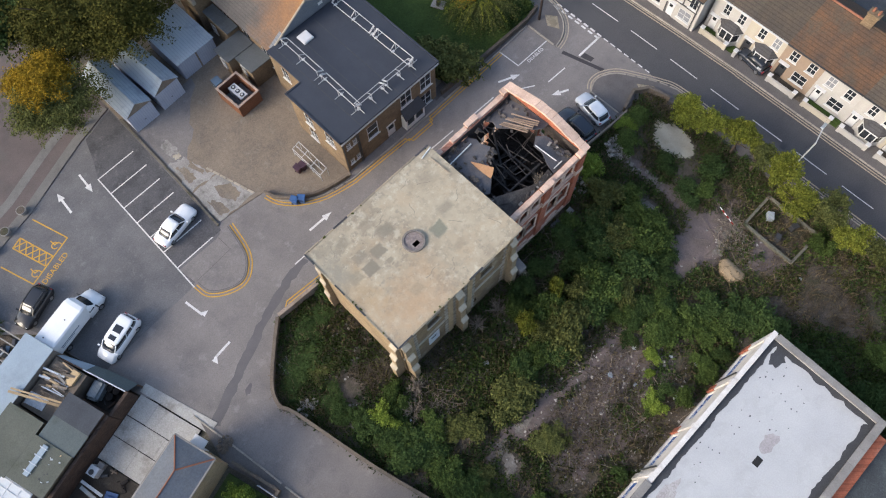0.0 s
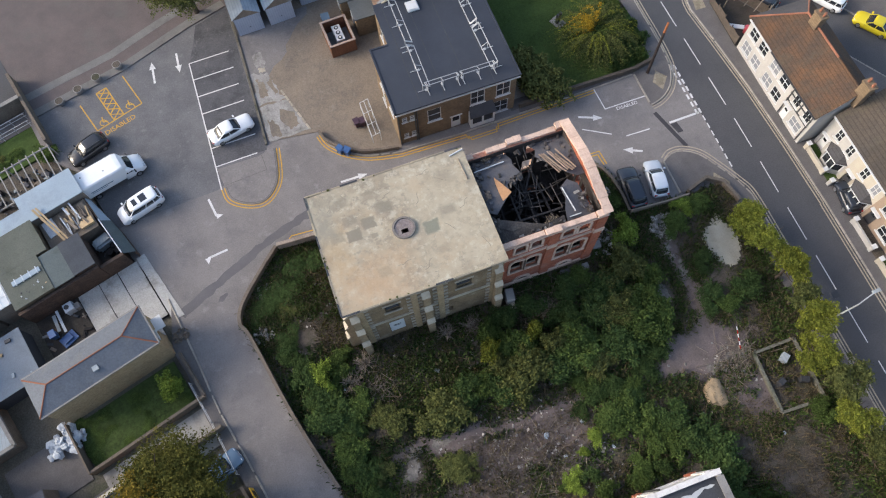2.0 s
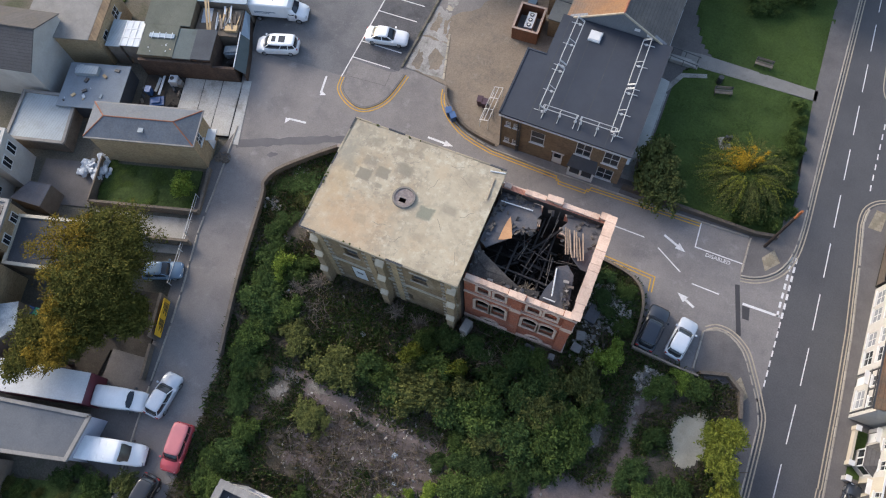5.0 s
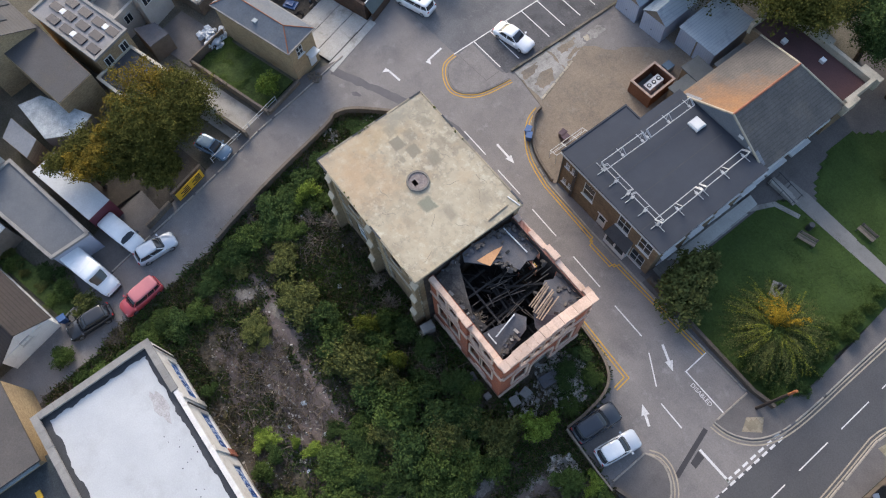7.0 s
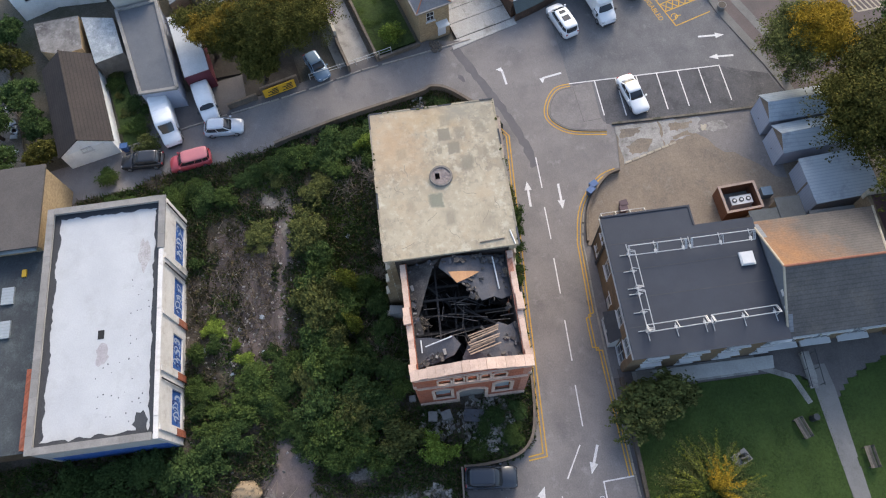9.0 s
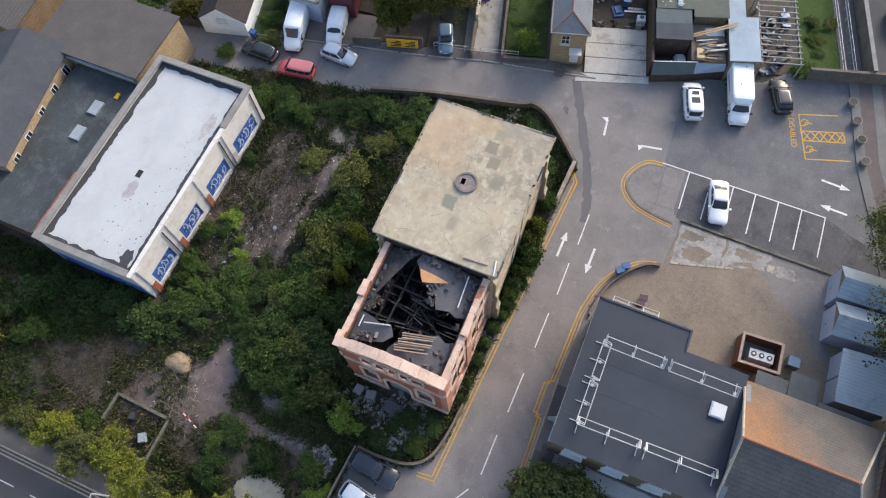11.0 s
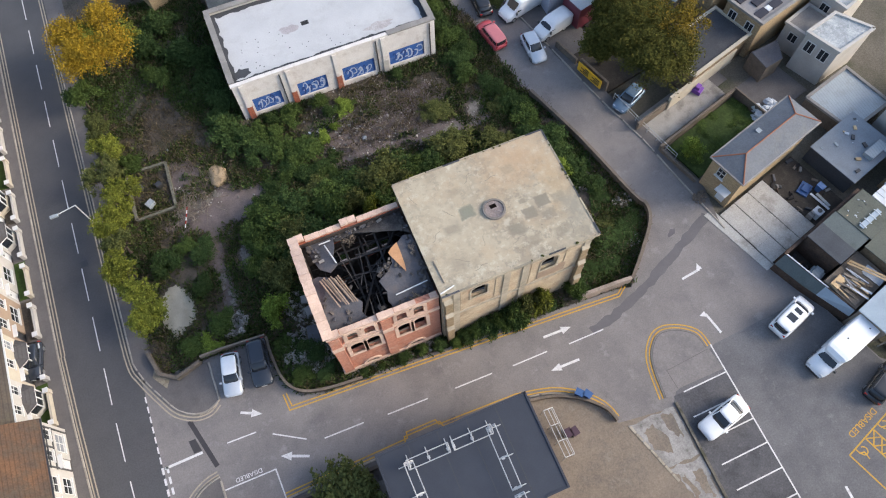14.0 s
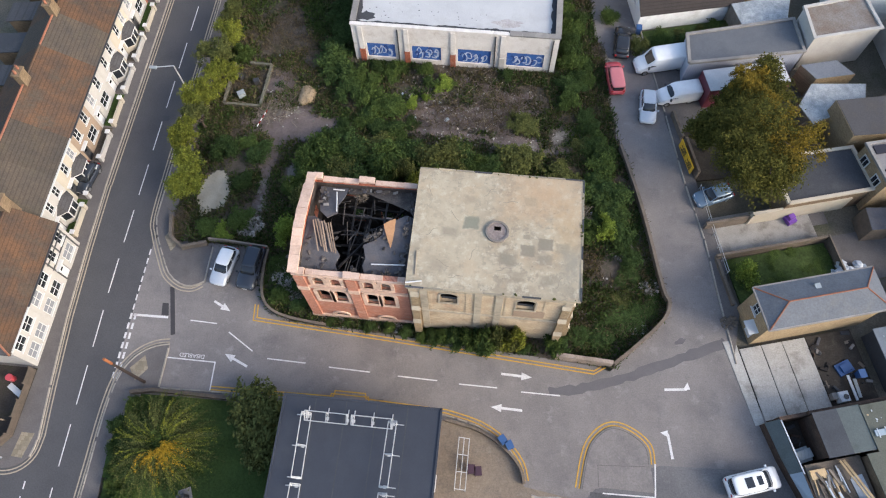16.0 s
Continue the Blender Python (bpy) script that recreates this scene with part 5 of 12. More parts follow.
NL_ = [(8.15, 4.6, 9.2, 7.15), (9.6, 4.6, 10.65, 7.15), (12.3, 4.6, 13.4, 7.15), (13.75, 4.6, 14.85, 7.15)]
SB_ = [(8.6, 0.0, 10.0, 1.4), (12.9, 0.0, 14.2, 1.4)]
s_open = [(a - A0, b, c - A0, d) for a, b, c, d in SW_ + SL_ + SB_]
n_open = [(A1 - c, b, A1 - a, d) for a, b, c, d in NW_ + NL_ + SB_]
E_UP = [(1.75, 7.7, 2.7, 9.2), (3.0, 7.7, 3.7, 9.4), (4.05, 7.7, 4.75, 9.5), (5.1, 7.7, 5.8, 9.4), (6.1, 7.7, 7.05, 9.2)]
E_LO = [(1.3, 2.4, 2.6, 5.6), (3.3, 0.0, 5.5, 4.4), (6.3, 2.4, 7.6, 5.6)]
part("wall", wall(bmesh.new(), A0, B0, A1, B0, -0.6, PZ, 0.42, s_open), RED_BRICK, red)
part("wall", wall(bmesh.new(), A1, B1, A0, B1, -0.6, PZ, 0.42, n_open), SALMON_BRICK, red)
east = wall(bmesh.new(), A1, B0 + 0.43, A1, B1 - 0.43, -0.6, PZ, 0.42, [(a - 0.43, b, c - 0.43, d) for a, b, c, d in E_UP + E_LO])
part("wall", east, RED_BRICK, red)
# gable parapet of the east wall
bm = bmesh.new()
mid = (B0 + B1) / 2 + 0.15
prof = [(B0, PZ), (B1, PZ), (B1, PZ + 0.35), (mid + 0.9, PZ + 1.25), (mid - 0.9, PZ + 1.25), (B0, PZ + 0.35)]
f0 = [bm.verts.new((A1 + 0.0, y, z)) for y, z in prof]
f1 = [bm.verts.new((A1 - 0.42, y, z)) for y, z in prof]
bm.faces.new(f0)
bm.faces.new(f1[::-1])
for k in range(6):
    j = (k + 1) % 6
    bm.faces.new((f0[j], f0[k], f1[k], f1[j]))
part("gable", bm, RED_BRICK, red)
# inner brick lining, sooty
part("lining", wall(bmesh.new(), A0, B0 + 0.425, A1 - 0.43, B0 + 0.425, 0.2, PZ - 0.01, 0.05, s_open), SOOT_BRICK, red)
part("lining", wall(bmesh.new(), A1 - 0.43, B1 - 0.425, A0, B1 - 0.425, 0.2, PZ - 0.01, 0.05, [(a - 0.43, b, c - 0.43, d) for a, b, c, d in n_open]), SOOT_BRICK, red)
part("lining", wall(bmesh.new(), A1 - 0.425, B0 + 0.48, A1 - 0.425, B1 - 0.48, 0.2, PZ + 0.2, 0.05, [(a - 0.48, b, c - 0.48, d) for a, b, c, d in E_UP + E_LO]), SOOT_BRICK, red)
part("floor", boxes((A0 + 0.05, B0 + 0.48, 0.0, A1 - 0.48, B1 - 0.48, 0.25)), SOOT, red)
# pink stone copings, block by block
def coping(points, width, z, block=0.62, thick=0.2, parent=red):
    for (ax, ay, az), (bx, by, bz) in zip(points, points[1:]):
        a, b = Vector((ax, ay, az + z)), Vector((bx, by, bz + z))
        n = max(1, round((b - a).length / block))
        for k in range(n):
            if width < 0.5 and rnd.random() < 0.16:
                continue
            bmx = bmesh.new()
            beam(bmx, a + (b - a) * (k + 0.01) / n, a + (b - a) * (k + 0.99) / n, width * rnd.uniform(0.86, 1.03), thick * rnd.uniform(0.8, 1.1))
            part("coping_stone", bmx, PINK_STONE, parent)


for yy in (B0 + 0.12, B1 - 0.12):
    out = -1 if yy < 0 else 1
    coping([(A0 + 0.1, yy, 0), (10.6, yy, 0)], 0.48, PZ + 0.1)
    coping([(10.65, yy + out * 0.1, 0.22), (12.0, yy + out * 0.1, 0.22)], 0.6, PZ + 0.1, 0.66, 0.3)
    coping([(12.05, yy, 0), (15.1, yy, 0)], 0.48, PZ + 0.1)
    coping([(15.15, yy + out * 0.1, 0.26), (A1 - 0.3, yy + out * 0.1, 0.26)], 0.62, PZ + 0.1, 0.66, 0.3)
coping([(A1 - 0.16, B0 - 0.2, 0.45), (A1 - 0.16, mid - 0.9, 1.33), (A1 - 0.16, mid + 0.9, 1.33), (A1 - 0.16, B1 + 0.2, 0.45)], 0.86, PZ, 0.68, 0.2)
# string courses, arches, quoins
part("string_course", boxes((A0, B0 - 0.14, 7.35, A1 + 0.14, B0, 7.6)), PINK_STONE, red)
part("string_course", boxes((A0, B1, 7.6, A1 + 0.14, B1 + 0.16, 7.95)), PINK_STONE, red)
part("string_course", boxes((A1, B0, 6.9, A1 + 0.14, B1, 7.15)), PINK_STONE, red)
part("cornice", boxes((A0, B0 - 0.12, 10.1, A1 + 0.1, B0, 10.3)), PINK_STONE, red)
part("cornice", boxes((A0, B1, 10.28, A1 + 0.1, B1 + 0.14, 10.5)), PINK_STONE, red)
part("cornice", boxes((A1, B0, 10.0, A1 + 0.12, B1, 10.2)), PINK_STONE, red)
part("plinth", boxes((A0, B0 - 0.16, -0.6, A1 + 0.16, B0, 0.7)), PINK_STONE, red)
part("plinth", boxes((A0, B1, -0.6, A1 + 0.16, B1 + 0.16, 0.7)), PINK_STONE, red)
part("plinth", boxes((A1, B0, -0.6, A1 + 0.16, B0 + 3.2, 0.7)), PINK_STONE, red)
part("plinth", boxes((A1, B1 - 3.2, -0.6, A1 + 0.16, B1, 0.7)), PINK_STONE, red)
for yy, s in ((B0, -1), (B1, 1)):
    for xx in (11.05, 15.35):
        part("pier", boxes((xx, min(yy, yy + s * 0.2), 0.7, xx + 0.85, max(yy, yy + s * 0.2), 10.1)), RED_BRICK if s < 0 else SALMON_BRICK, red)
        part("pier_cap", boxes((xx - 0.06, min(yy, yy + s * 0.27), 7.3, xx + 0.91, max(yy, yy + s * 0.27), 7.99)), PINK_STONE, red)


def arch(parent, m, u0, w0, u1, w1, band=0.2, proud=0.1, wavy=True, fill=None, stone=None):
    """A stone arch surround round an opening on a wall plane; m maps (u, out, w)."""
    inner, outer_ = [(u0, w0)], [(u0 - band, w0)]
    r = (u1 - u0) / 2
    cz = w1 - r * 0.75
    for k in range(13):
        a = math.pi * (1 - k / 12)
        bump_ = 1.0 + (0.10 if wavy and k % 2 else 0.0)
        inner.append(((u0 + u1) / 2 + r * math.cos(a), cz + r * 0.75 * math.sin(a)))
        outer_.append(((u0 + u1) / 2 + (r + band * bump_) * math.cos(a), cz + (r * 0.75 + band * 1.25 * bump_) * math.sin(a)))
    inner.append((u1, w0))
    outer_.append((u1 + band, w0))
    bm = bmesh.new()
    rows = []
    for (iu, iw), (ou, ow) in zip(inner, outer_):
        rows.append([bm.verts.new(m @ Vector(p)) for p in ((iu, -0.2, iw), (iu, proud, iw), (ou, proud, ow), (ou, -0.02, ow))])
    for a, b in zip(rows, rows[1:]):
        for k in range(4):
            bm.faces.new((a[k], a[(k + 1) % 4], b[(k + 1) % 4], b[k]))
    bmesh.ops.recalc_face_normals(bm, faces=bm.faces)
    part("arch_surround", bm, stone or PINK_STONE, parent)
    # corners behind the arch
    bm = bmesh.new()
    for side in (0, 1):
        pts = [(inner[k] if not side else inner[-1 - k]) for k in range(1, 8)]
        poly = [(u0 if not side else u1, w1 + 0.02)] + pts
        vs = [bm.verts.new(m @ Vector((u, -0.06, w))) for u, w in poly]
        vb = [bm.verts.new(m @ Vector((u, -0.2, w))) for u, w in poly]
        bm.faces.new(vs)
        bm.faces.new(vb[::-1])
    part("spandrel", bm, fill or RED_BRICK, parent)
    b2 = bmesh.new()
    box(b2, u0 - band, -0.1, w0 - 0.16, u1 + band, proud + 0.06, w0, m)
    part("sill", b2, stone or PINK_STONE, parent)


m_s = Matrix(((1, 0, 0, 0), (0, -1, 0, B0), (0, 0, 1, 0), (0, 0, 0, 1)))
m_n = Matrix(((1, 0, 0, 0), (0, 1, 0, B1), (0, 0, 1, 0), (0, 0, 0, 1)))
m_e = Matrix(((0, 1, 0, A1), (1, 0, 0, B0), (0, 0, 1, 0), (0, 0, 0, 1)))
for m, holes in ((m_s, SW_ + SL_), (m_n, NW_ + NL_)):
    for u0, w0, u1, w1 in holes:
        arch(red, m, u0, w0, u1, w1, (0.2 if w0 > 8 else 0.24) if m is m_s else 0.3, fill=RED_BRICK if m is m_s else SALMON_BRICK)
    for u0, w0, u1, w1 in SB_:
        arch(red, m, u0, w0, u1, w1, 0.22, 0.12, False)
for u0, w0, u1, w1 in E_UP:
    arch(red, m_e, u0, w0, u1, w1, 0.14)
for u0, w0, u1, w1 in E_LO:
    arch(red, m_e, u0, w0, u1, w1, 0.26)
for yy, holes in ((B0 + 0.25, SL_ + SW_[::2]), (B1 - 0.3, NL_[1:3] + NW_[::3])):
    for u0, w0, u1, w1 in holes:
        part("window_remnant", boxes((u0 + 0.05, yy, w0, u1 - 0.05, yy + 0.06, w0 + 0.35)), TIMBER_GREY, red)
# the hall's own arched windows on the road side
m_h = Matrix(((1, 0, 0, 0), (0, 1, 0, Y1), (0, 0, 1, 0), (0, 0, 0, 1)))
for u, w, u1, w1 in N_HOLES:
    arch(hall, m_h, X1 - u1, w, X1 - u, w1, 0.16, 0.05, False, RENDER_OLD, PALE_STONE)
    for uu in (X1 - u1 - 0.95, X1 - u + 0.7):
        part("pilaster_strip", boxes((uu, Y1, 5.6, uu + 0.25, Y1 + 0.04, 10.48)), RENDER_OLD, hall)
for a, b, c, d in (E_LO[0], E_LO[2]):
    part("window_board", boxes((A1 - 0.3, B0 + a + 0.05, b, A1 - 0.25, B0 + c - 0.05, d - 0.6)), SHEET_GREY, red, "grey boards over the window")
part("door_board", boxes((A1 - 0.3, B0 + 3.35, 0.0, A1 - 0.25, B0 + 5.45, 3.6)), CONC_GREY, red, "grey boards over the doorway")

ROOF_BATTEN = mat("pinkish_bare_batten", (0.29, 0.215, 0.165), (0.20, 0.15, 0.115), 0.9, 1.5, 12, 0.25, 0.2, obj=0.25)
ASHEN = mat("ashen_burnt_timber", (0.12, 0.105, 0.095), (0.07, 0.062, 0.058), 0.95, 1.5, 12, 0.3, 0.4)
SOOT_GREY = mat("ash_grey_charred_felt", (0.075, 0.068, 0.064), (0.042, 0.039, 0.038), 0.95, 0.9, 9, 0.3, 0.5, stain=(0.12, 0.105, 0.092), stain_scale=1.2, stain_amount=0.5)
# fire debris inside: each piece is its own thing
def roof_z(y):
    """Height of the lost pitched roof of the range, ridge to eaves."""
    return 11.15 - 0.3 * abs(y - 0.2)


def remnant(name, poly, z, dz, material, label, th=0.14, tilt=(0, 0)):
    bm = prism(poly, -th, 0.0)
    bmesh.ops.triangulate(bm, faces=[f for f in bm.faces if len(f.verts) > 4])
    cx, cy = sum(p[0] for p in poly) / len(poly), sum(p[1] for p in poly) / len(poly)
    for v in bm.verts:
        v.co.z += (roof_z(v.co.y) if z is None else z) + tilt[0] * (v.co.x - cx) + tilt[1] * (v.co.y - cy) + dz * noise.noise((v.co.x * 1.1, v.co.y * 1.1, 2.0))
    return single(name, bm, material, label, "roof debris")


remnant("roof_remnant", [(6.98, 4.2), (6.98, 1.9), (6.98, 0.2), (6.98, -0.9), (7.6, -1.2), (8.2, -0.7), (9.2, 0.1), (9.3, 0.9), (10.0, 1.4), (10.8, 1.8), (10.5, 2.8), (10.7, 3.4), (10.4, 4.2), (8.6, 4.2)], None, 0.22, FELT, "sagging grey felt roof remnant over the burnt range")
remnant("roof_remnant", [(15.72, 4.2), (14.2, 4.2), (12.6, 4.2), (12.9, 3.5), (12.6, 2.8), (13.3, 1.8), (14.3, 0.2), (15.1, -0.3), (15.72, -0.3), (15.72, 2.0)], None, 0.22, FELT, "sagging grey felt roof remnant over the burnt range")
remnant("roof_remnant", [(15.3, -3.68), (14.0, -3.68), (12.9, -3.68), (13.1, -2.6), (13.45, -1.7), (13.3, -0.8), (14.1, -0.3), (14.8, -0.9), (15.1, -2.2)], None, 0.3, FELT, "torn grey felt roof remnant beside the gable")
remnant("roof_remnant", [(6.98, -1.1), (7.4, -1.6), (7.3, -2.3), (8.3, -2.9), (10.2, -2.8), (11.2, -3.2), (12.8, -3.0), (12.8, -3.68), (10.0, -3.68), (6.98, -3.68), (6.98, -2.4)], None, 0.3, SOOT_GREY, "charred roof edge along the back wall")
remnant("upper_floor_remnant", [(6.95, 4.2), (6.95, -3.68), (8.4, -3.68), (8.2, -1.0), (9.3, 0.6), (10.0, 4.2)], 6.2, 0.2, SOOT, "charred upper floor remnant")
remnant("upper_floor_remnant", [(15.72, 4.2), (13.0, 4.2), (13.6, 1.5), (14.4, -0.6), (13.2, -2.0), (13.0, -3.68), (15.72, -3.68)], 6.1, 0.2, SOOT, "charred upper floor remnant")
remnant("plywood_sheet", [(8.35, -0.5), (8.8, -0.3), (9.3, 0.05), (9.1, 0.6), (8.85, 1.2), (8.5, 1.95), (8.4, 1.3), (8.35, 0.5)], 11.15, 0.04, PLY, "orange bare boards of the torn roof", 0.06, (0.0, -0.2))
rafters = [((6.9, -1.55, 8.5), (13.4, -1.75, 8.7)), ((9.3, -0.2, 8.1), (13.2, -0.5, 8.1)), ((6.9, -2.6, 8.2), (13.0, -2.7, 8.4)), ((8.6, 1.6, 7.6), (13.0, 1.4, 7.7)),
           ((9.6, -3.6, 8.7), (9.7, 1.0, 8.6)), ((10.9, -3.6, 8.5), (11.0, 3.9, 8.4)), ((12.4, -3.6, 8.6), (12.3, 2.6, 8.5)), ((8.4, -3.6, 8.3), (8.5, 0.2, 8.4)),
           ((11.6, -3.6, 6.4), (11.7, 3.9, 6.5)), ((7.0, 0.2, 6.6), (15.0, 0.3, 6.7)), ((10.8, 0.4, 8.9), (12.8, 3.4, 9.2)), ((9.4, -3.5, 5.2), (11.5, 1.0, 6.4)), ((8.2, 3.9, 6.8), (14.0, -3.4, 6.0)), ((7.4, -3.2, 8.9), (10.2, -0.6, 8.3))]
for a, b in rafters:
    single("charred_beam", beam(bmesh.new(), a, b, 0.15, 0.22), CHAR, "charred black beam across the open shell", "beam", "charred beams")
for k in range(26):
    x, y = rnd.uniform(8.6, 13.4), rnd.uniform(-3.0, 3.4)
    a, L = rnd.choice((0.05, 1.6, 1.5, -0.1)) + rnd.gauss(0, 0.25), rnd.uniform(0.8, 2.4)
    z = rnd.uniform(8.7, 10.0)
    ex, ey = min(max(x + L * math.cos(a), 7.1), 15.5), min(max(y + L * math.sin(a), -3.6), 4.1)
    single("charred_batten", beam(bmesh.new(), (x, y, z), (ex, ey, z + rnd.uniform(-0.5, 0.5)), 0.06, 0.07), rnd.choice((CHAR, CHAR, ASHEN)), "burnt thin batten hanging in the open roof", "beam", "burnt battens")
for a, b in (((10.2, -0.6, 8.9), (10.5, 0.9, 9.0)), ((11.3, 2.0, 8.8), (11.4, 3.9, 9.2)), ((11.9, 1.8, 8.8), (12.1, 3.9, 9.1)), ((12.8, -1.0, 8.9), (12.5, 1.0, 8.8)), ((11.0, -0.9, 8.9), (11.2, 0.6, 8.7))):
    single("bare_batten", beam(bmesh.new(), a, b, 0.06, 0.06), TIMBER_GREY, "pale split lath hanging in the burnt shell", "beam", "hanging laths")
for k in range(44):
    x, y = rnd.uniform(7.3, 15.3), rnd.uniform(-3.4, 4.0)
    a, L = rnd.uniform(0, 6.28), rnd.uniform(1.0, 3.2)
    z = rnd.uniform(5.4, 8.9)
    ex, ey = min(max(x + L * math.cos(a), 7.0), 15.6), min(max(y + L * math.sin(a), -3.6), 4.1)
    single("charred_batten", beam(bmesh.new(), (x, y, z), (ex, ey, z + rnd.uniform(-0.7, 0.7)), 0.05, 0.06), CHAR, "burnt thin batten fallen inside the shell", "beam", "burnt battens")
for k in range(9):
    o = Vector((13.65 + 0.18 * k, 0.3 - 0.03 * k + 0.1 * (k % 3), 11.32 + 0.01 * k))
    single("bare_batten", beam(bmesh.new(), o, o + Vector((-0.75, 2.45 - 0.12 * (k % 4), -0.62)), 0.10, 0.06), ROOF_BATTEN, "pale weathered roof batten in a fallen row", "beam", "fallen battens")
for a, b in (((13.4, -0.9, 10.95), (13.8, -3.0, 10.4)), ((7.2, 3.15, 10.42), (9.95, 3.3, 10.36)), ((13.2, -3.3, 10.25), (14.2, -3.3, 10.25))):
    single("white_pipe", tube(bmesh.new(), a, b, 0.055), WHITE_GLOSS, "pale plastic pipe lying on the torn roof", "pipe")
for k in range(130):
    zone = rnd.choice(((7.0, 7.7, 0.2, 4.0), (9.7, 10.6, 0.9, 1.7), (14.4, 15.2, -3.4, -1.4), (7.0, 7.6, -3.4, 4.1), (7.0, 7.6, -3.4, 4.1), (7.2, 15.4, 3.7, 4.2), (7.4, 12.8, -3.65, -3.3), (12.9, 15.5, 0.6, 4.1), (7.2, 10.2, 0.4, 4.0)))
    x, y, s = rnd.uniform(zone[0], zone[1]), rnd.uniform(zone[2], zone[3]), rnd.uniform(0.07, 0.26)
    bmx = box(bmesh.new(), -s, -s * rnd.uniform(0.25, 0.7), -0.04, s, s * 0.6, 0.05, pose(0, 0, 0, rnd.uniform(-25, 25), rnd.uniform(-25, 25), rnd.uniform(0, 180)))
    single("roof_fragment", bmx, rnd.choice((CONC_GREY, FELT, FELT, SOOT_GREY, SOOT_GREY, SOOT_GREY, ASHEN, ASHEN, CHAR)), "broken roof fragment among the fire debris", "debris", "roof fragments", at=(x, y, roof_z(y) + 0.1))
for k in range(60):
    x, y, s = rnd.uniform(7.4, 15.2), rnd.uniform(-3.4, 4.0), rnd.uniform(0.15, 0.5)
    bmx = box(bmesh.new(), -s, -s * 0.5, -0.1, s, s * 0.5, 0.1, pose(0, 0, 0, rnd.uniform(-30, 30), rnd.uniform(-30, 30), rnd.uniform(0, 180)))
    single("burnt_rubble", bmx, SOOT if rnd.random() < 0.8 else CHAR, "blackened rubble on the ground floor", "debris", "burnt rubble", at=(x, y, 0.4))


def bare_bush(x, y, z, r, seed, label="bare pale twiggy shrub growing in the ruin"):
    rn = random.Random(seed)
    bm = bmesh.new()
    for k in range(40):
        a, e = rn.uniform(0, 6.28), rn.uniform(0.25, 1.3)
        d = Vector((math.cos(a) * math.cos(e), math.sin(a) * math.cos(e), math.sin(e))) * r * rn.uniform(0.6, 1)
        tube(bm, (0, 0, 0), d, 0.03, 4, 0.015)
        for _ in range(3):
            t = rn.uniform(0.4, 0.9)
            tube(bm, d * t, d * t + Vector((rn.uniform(-1, 1), rn.uniform(-1, 1), rn.uniform(0, 1))) * r * 0.3, 0.016, 3, 0.008)
    single("bare_shrub", bm, TWIG, label, "shrub", at=(x, y, z))


bare_bush(11.7, -3.1, 9.4, 1.1, 1)
bare_bush(8.6, 4.0, 9.9, 0.7, 2)
bare_bush(15.1, -3.2, 9.9, 0.5, 3)

# blocks and lean-to remains round the ruin
for x, y, w, d, h, m in ((7.6, -5.5, 0.8, 1.2, 1.6, CONC_GREY), (7.6, -6.4, 0.6, 0.6, 0.8, PALE_STONE), (13.6, -5.0, 1.1, 0.6, 0.5, FELT), (15.6, -5.0, 0.6, 0.6, 0.4, CONC_GREY), (17.4, -3.4, 0.9, 0.8, 0.5, CONC_GREY), (17.4, -2.2, 0.8, 0.9, 0.5, CONC_GREY), (17.8, 0.4, 1.1, 2.2, 0.5, FELT)):
    bm = boxes((-w / 2, -d / 2, -0.2, w / 2, d / 2, h))
    bmesh.ops.bevel(bm, geom=bm.edges[:], offset=0.05, segments=1, affect="EDGES")
    single("fallen_masonry_block", bm, m, "fallen grey masonry block against the ruin", "masonry", at=(x, y, 0), turn=rnd.uniform(-15, 15))

# ---------------------------------------------------------------- walls round the plot
DIRT_KERB = mat("mossy_dirty_kerb", (0.165, 0.145, 0.12), (0.115, 0.105, 0.085), 0.95, 0.8, 8, 0.2, 0.3, stain=(0.055, 0.055, 0.038), stain_scale=0.9, stain_amount=0.8)
WALL_DIRTY = mat("dirty_pinkish_render", (0.30, 0.245, 0.205), (0.225, 0.18, 0.15), 0.92, 0.6, 7, 0.16, 0.3, stain=(0.12, 0.10, 0.075), stain_scale=0.7, stain_amount=0.7)
def low_wall(name, pts, th, h, material, label, cap=None):
    root = thing(name, label=label, category="wall", kind="structure")
    part("wall_body", ribbon(pts, th, -0.3, h), material, root)
    if cap:
        part("wall_cap", ribbon(pts, th + 0.04, h, h + 0.06), cap, root)
    return root


low_wall("plot_wall_west", smooth_line([(-12.2, -16.2), (-14.3, -9.0), (-16.1, -0.9), (-16.7, 0.6), (-16.1, 2.4), (-13.8, 4.9), (-11.6, 7.0)], 4), 0.26, 0.95, GARDEN_BRICK, "weathered low brick wall along the lane", GARDEN_BRICK)
low_wall("plot_wall_north", [(-11.45, 6.95), (-9.9, 6.86), (-6.4, 6.7)], 0.3, 1.25, WALL_DIRTY, "low dirty rendered wall by the road", WALL_DIRTY)
low_wall("plot_wall_east", smooth_line([(15.0, 5.75), (18.4, 5.4), (20.5, 4.7), (21.6, 3.2), (21.95, 0.6), (21.9, -1.3)], 4), 0.2, 0.5, DARK_BRICK, "low curved dark brick wall at the plot corner", GARDEN_BRICK)
low_wall("plot_wall_parking", [(21.95, -1.45), (26.0, -1.75), (28.0, -1.8)], 0.16, 0.8, TIMBER_GREY, "weathered board fence behind the parked cars", None)
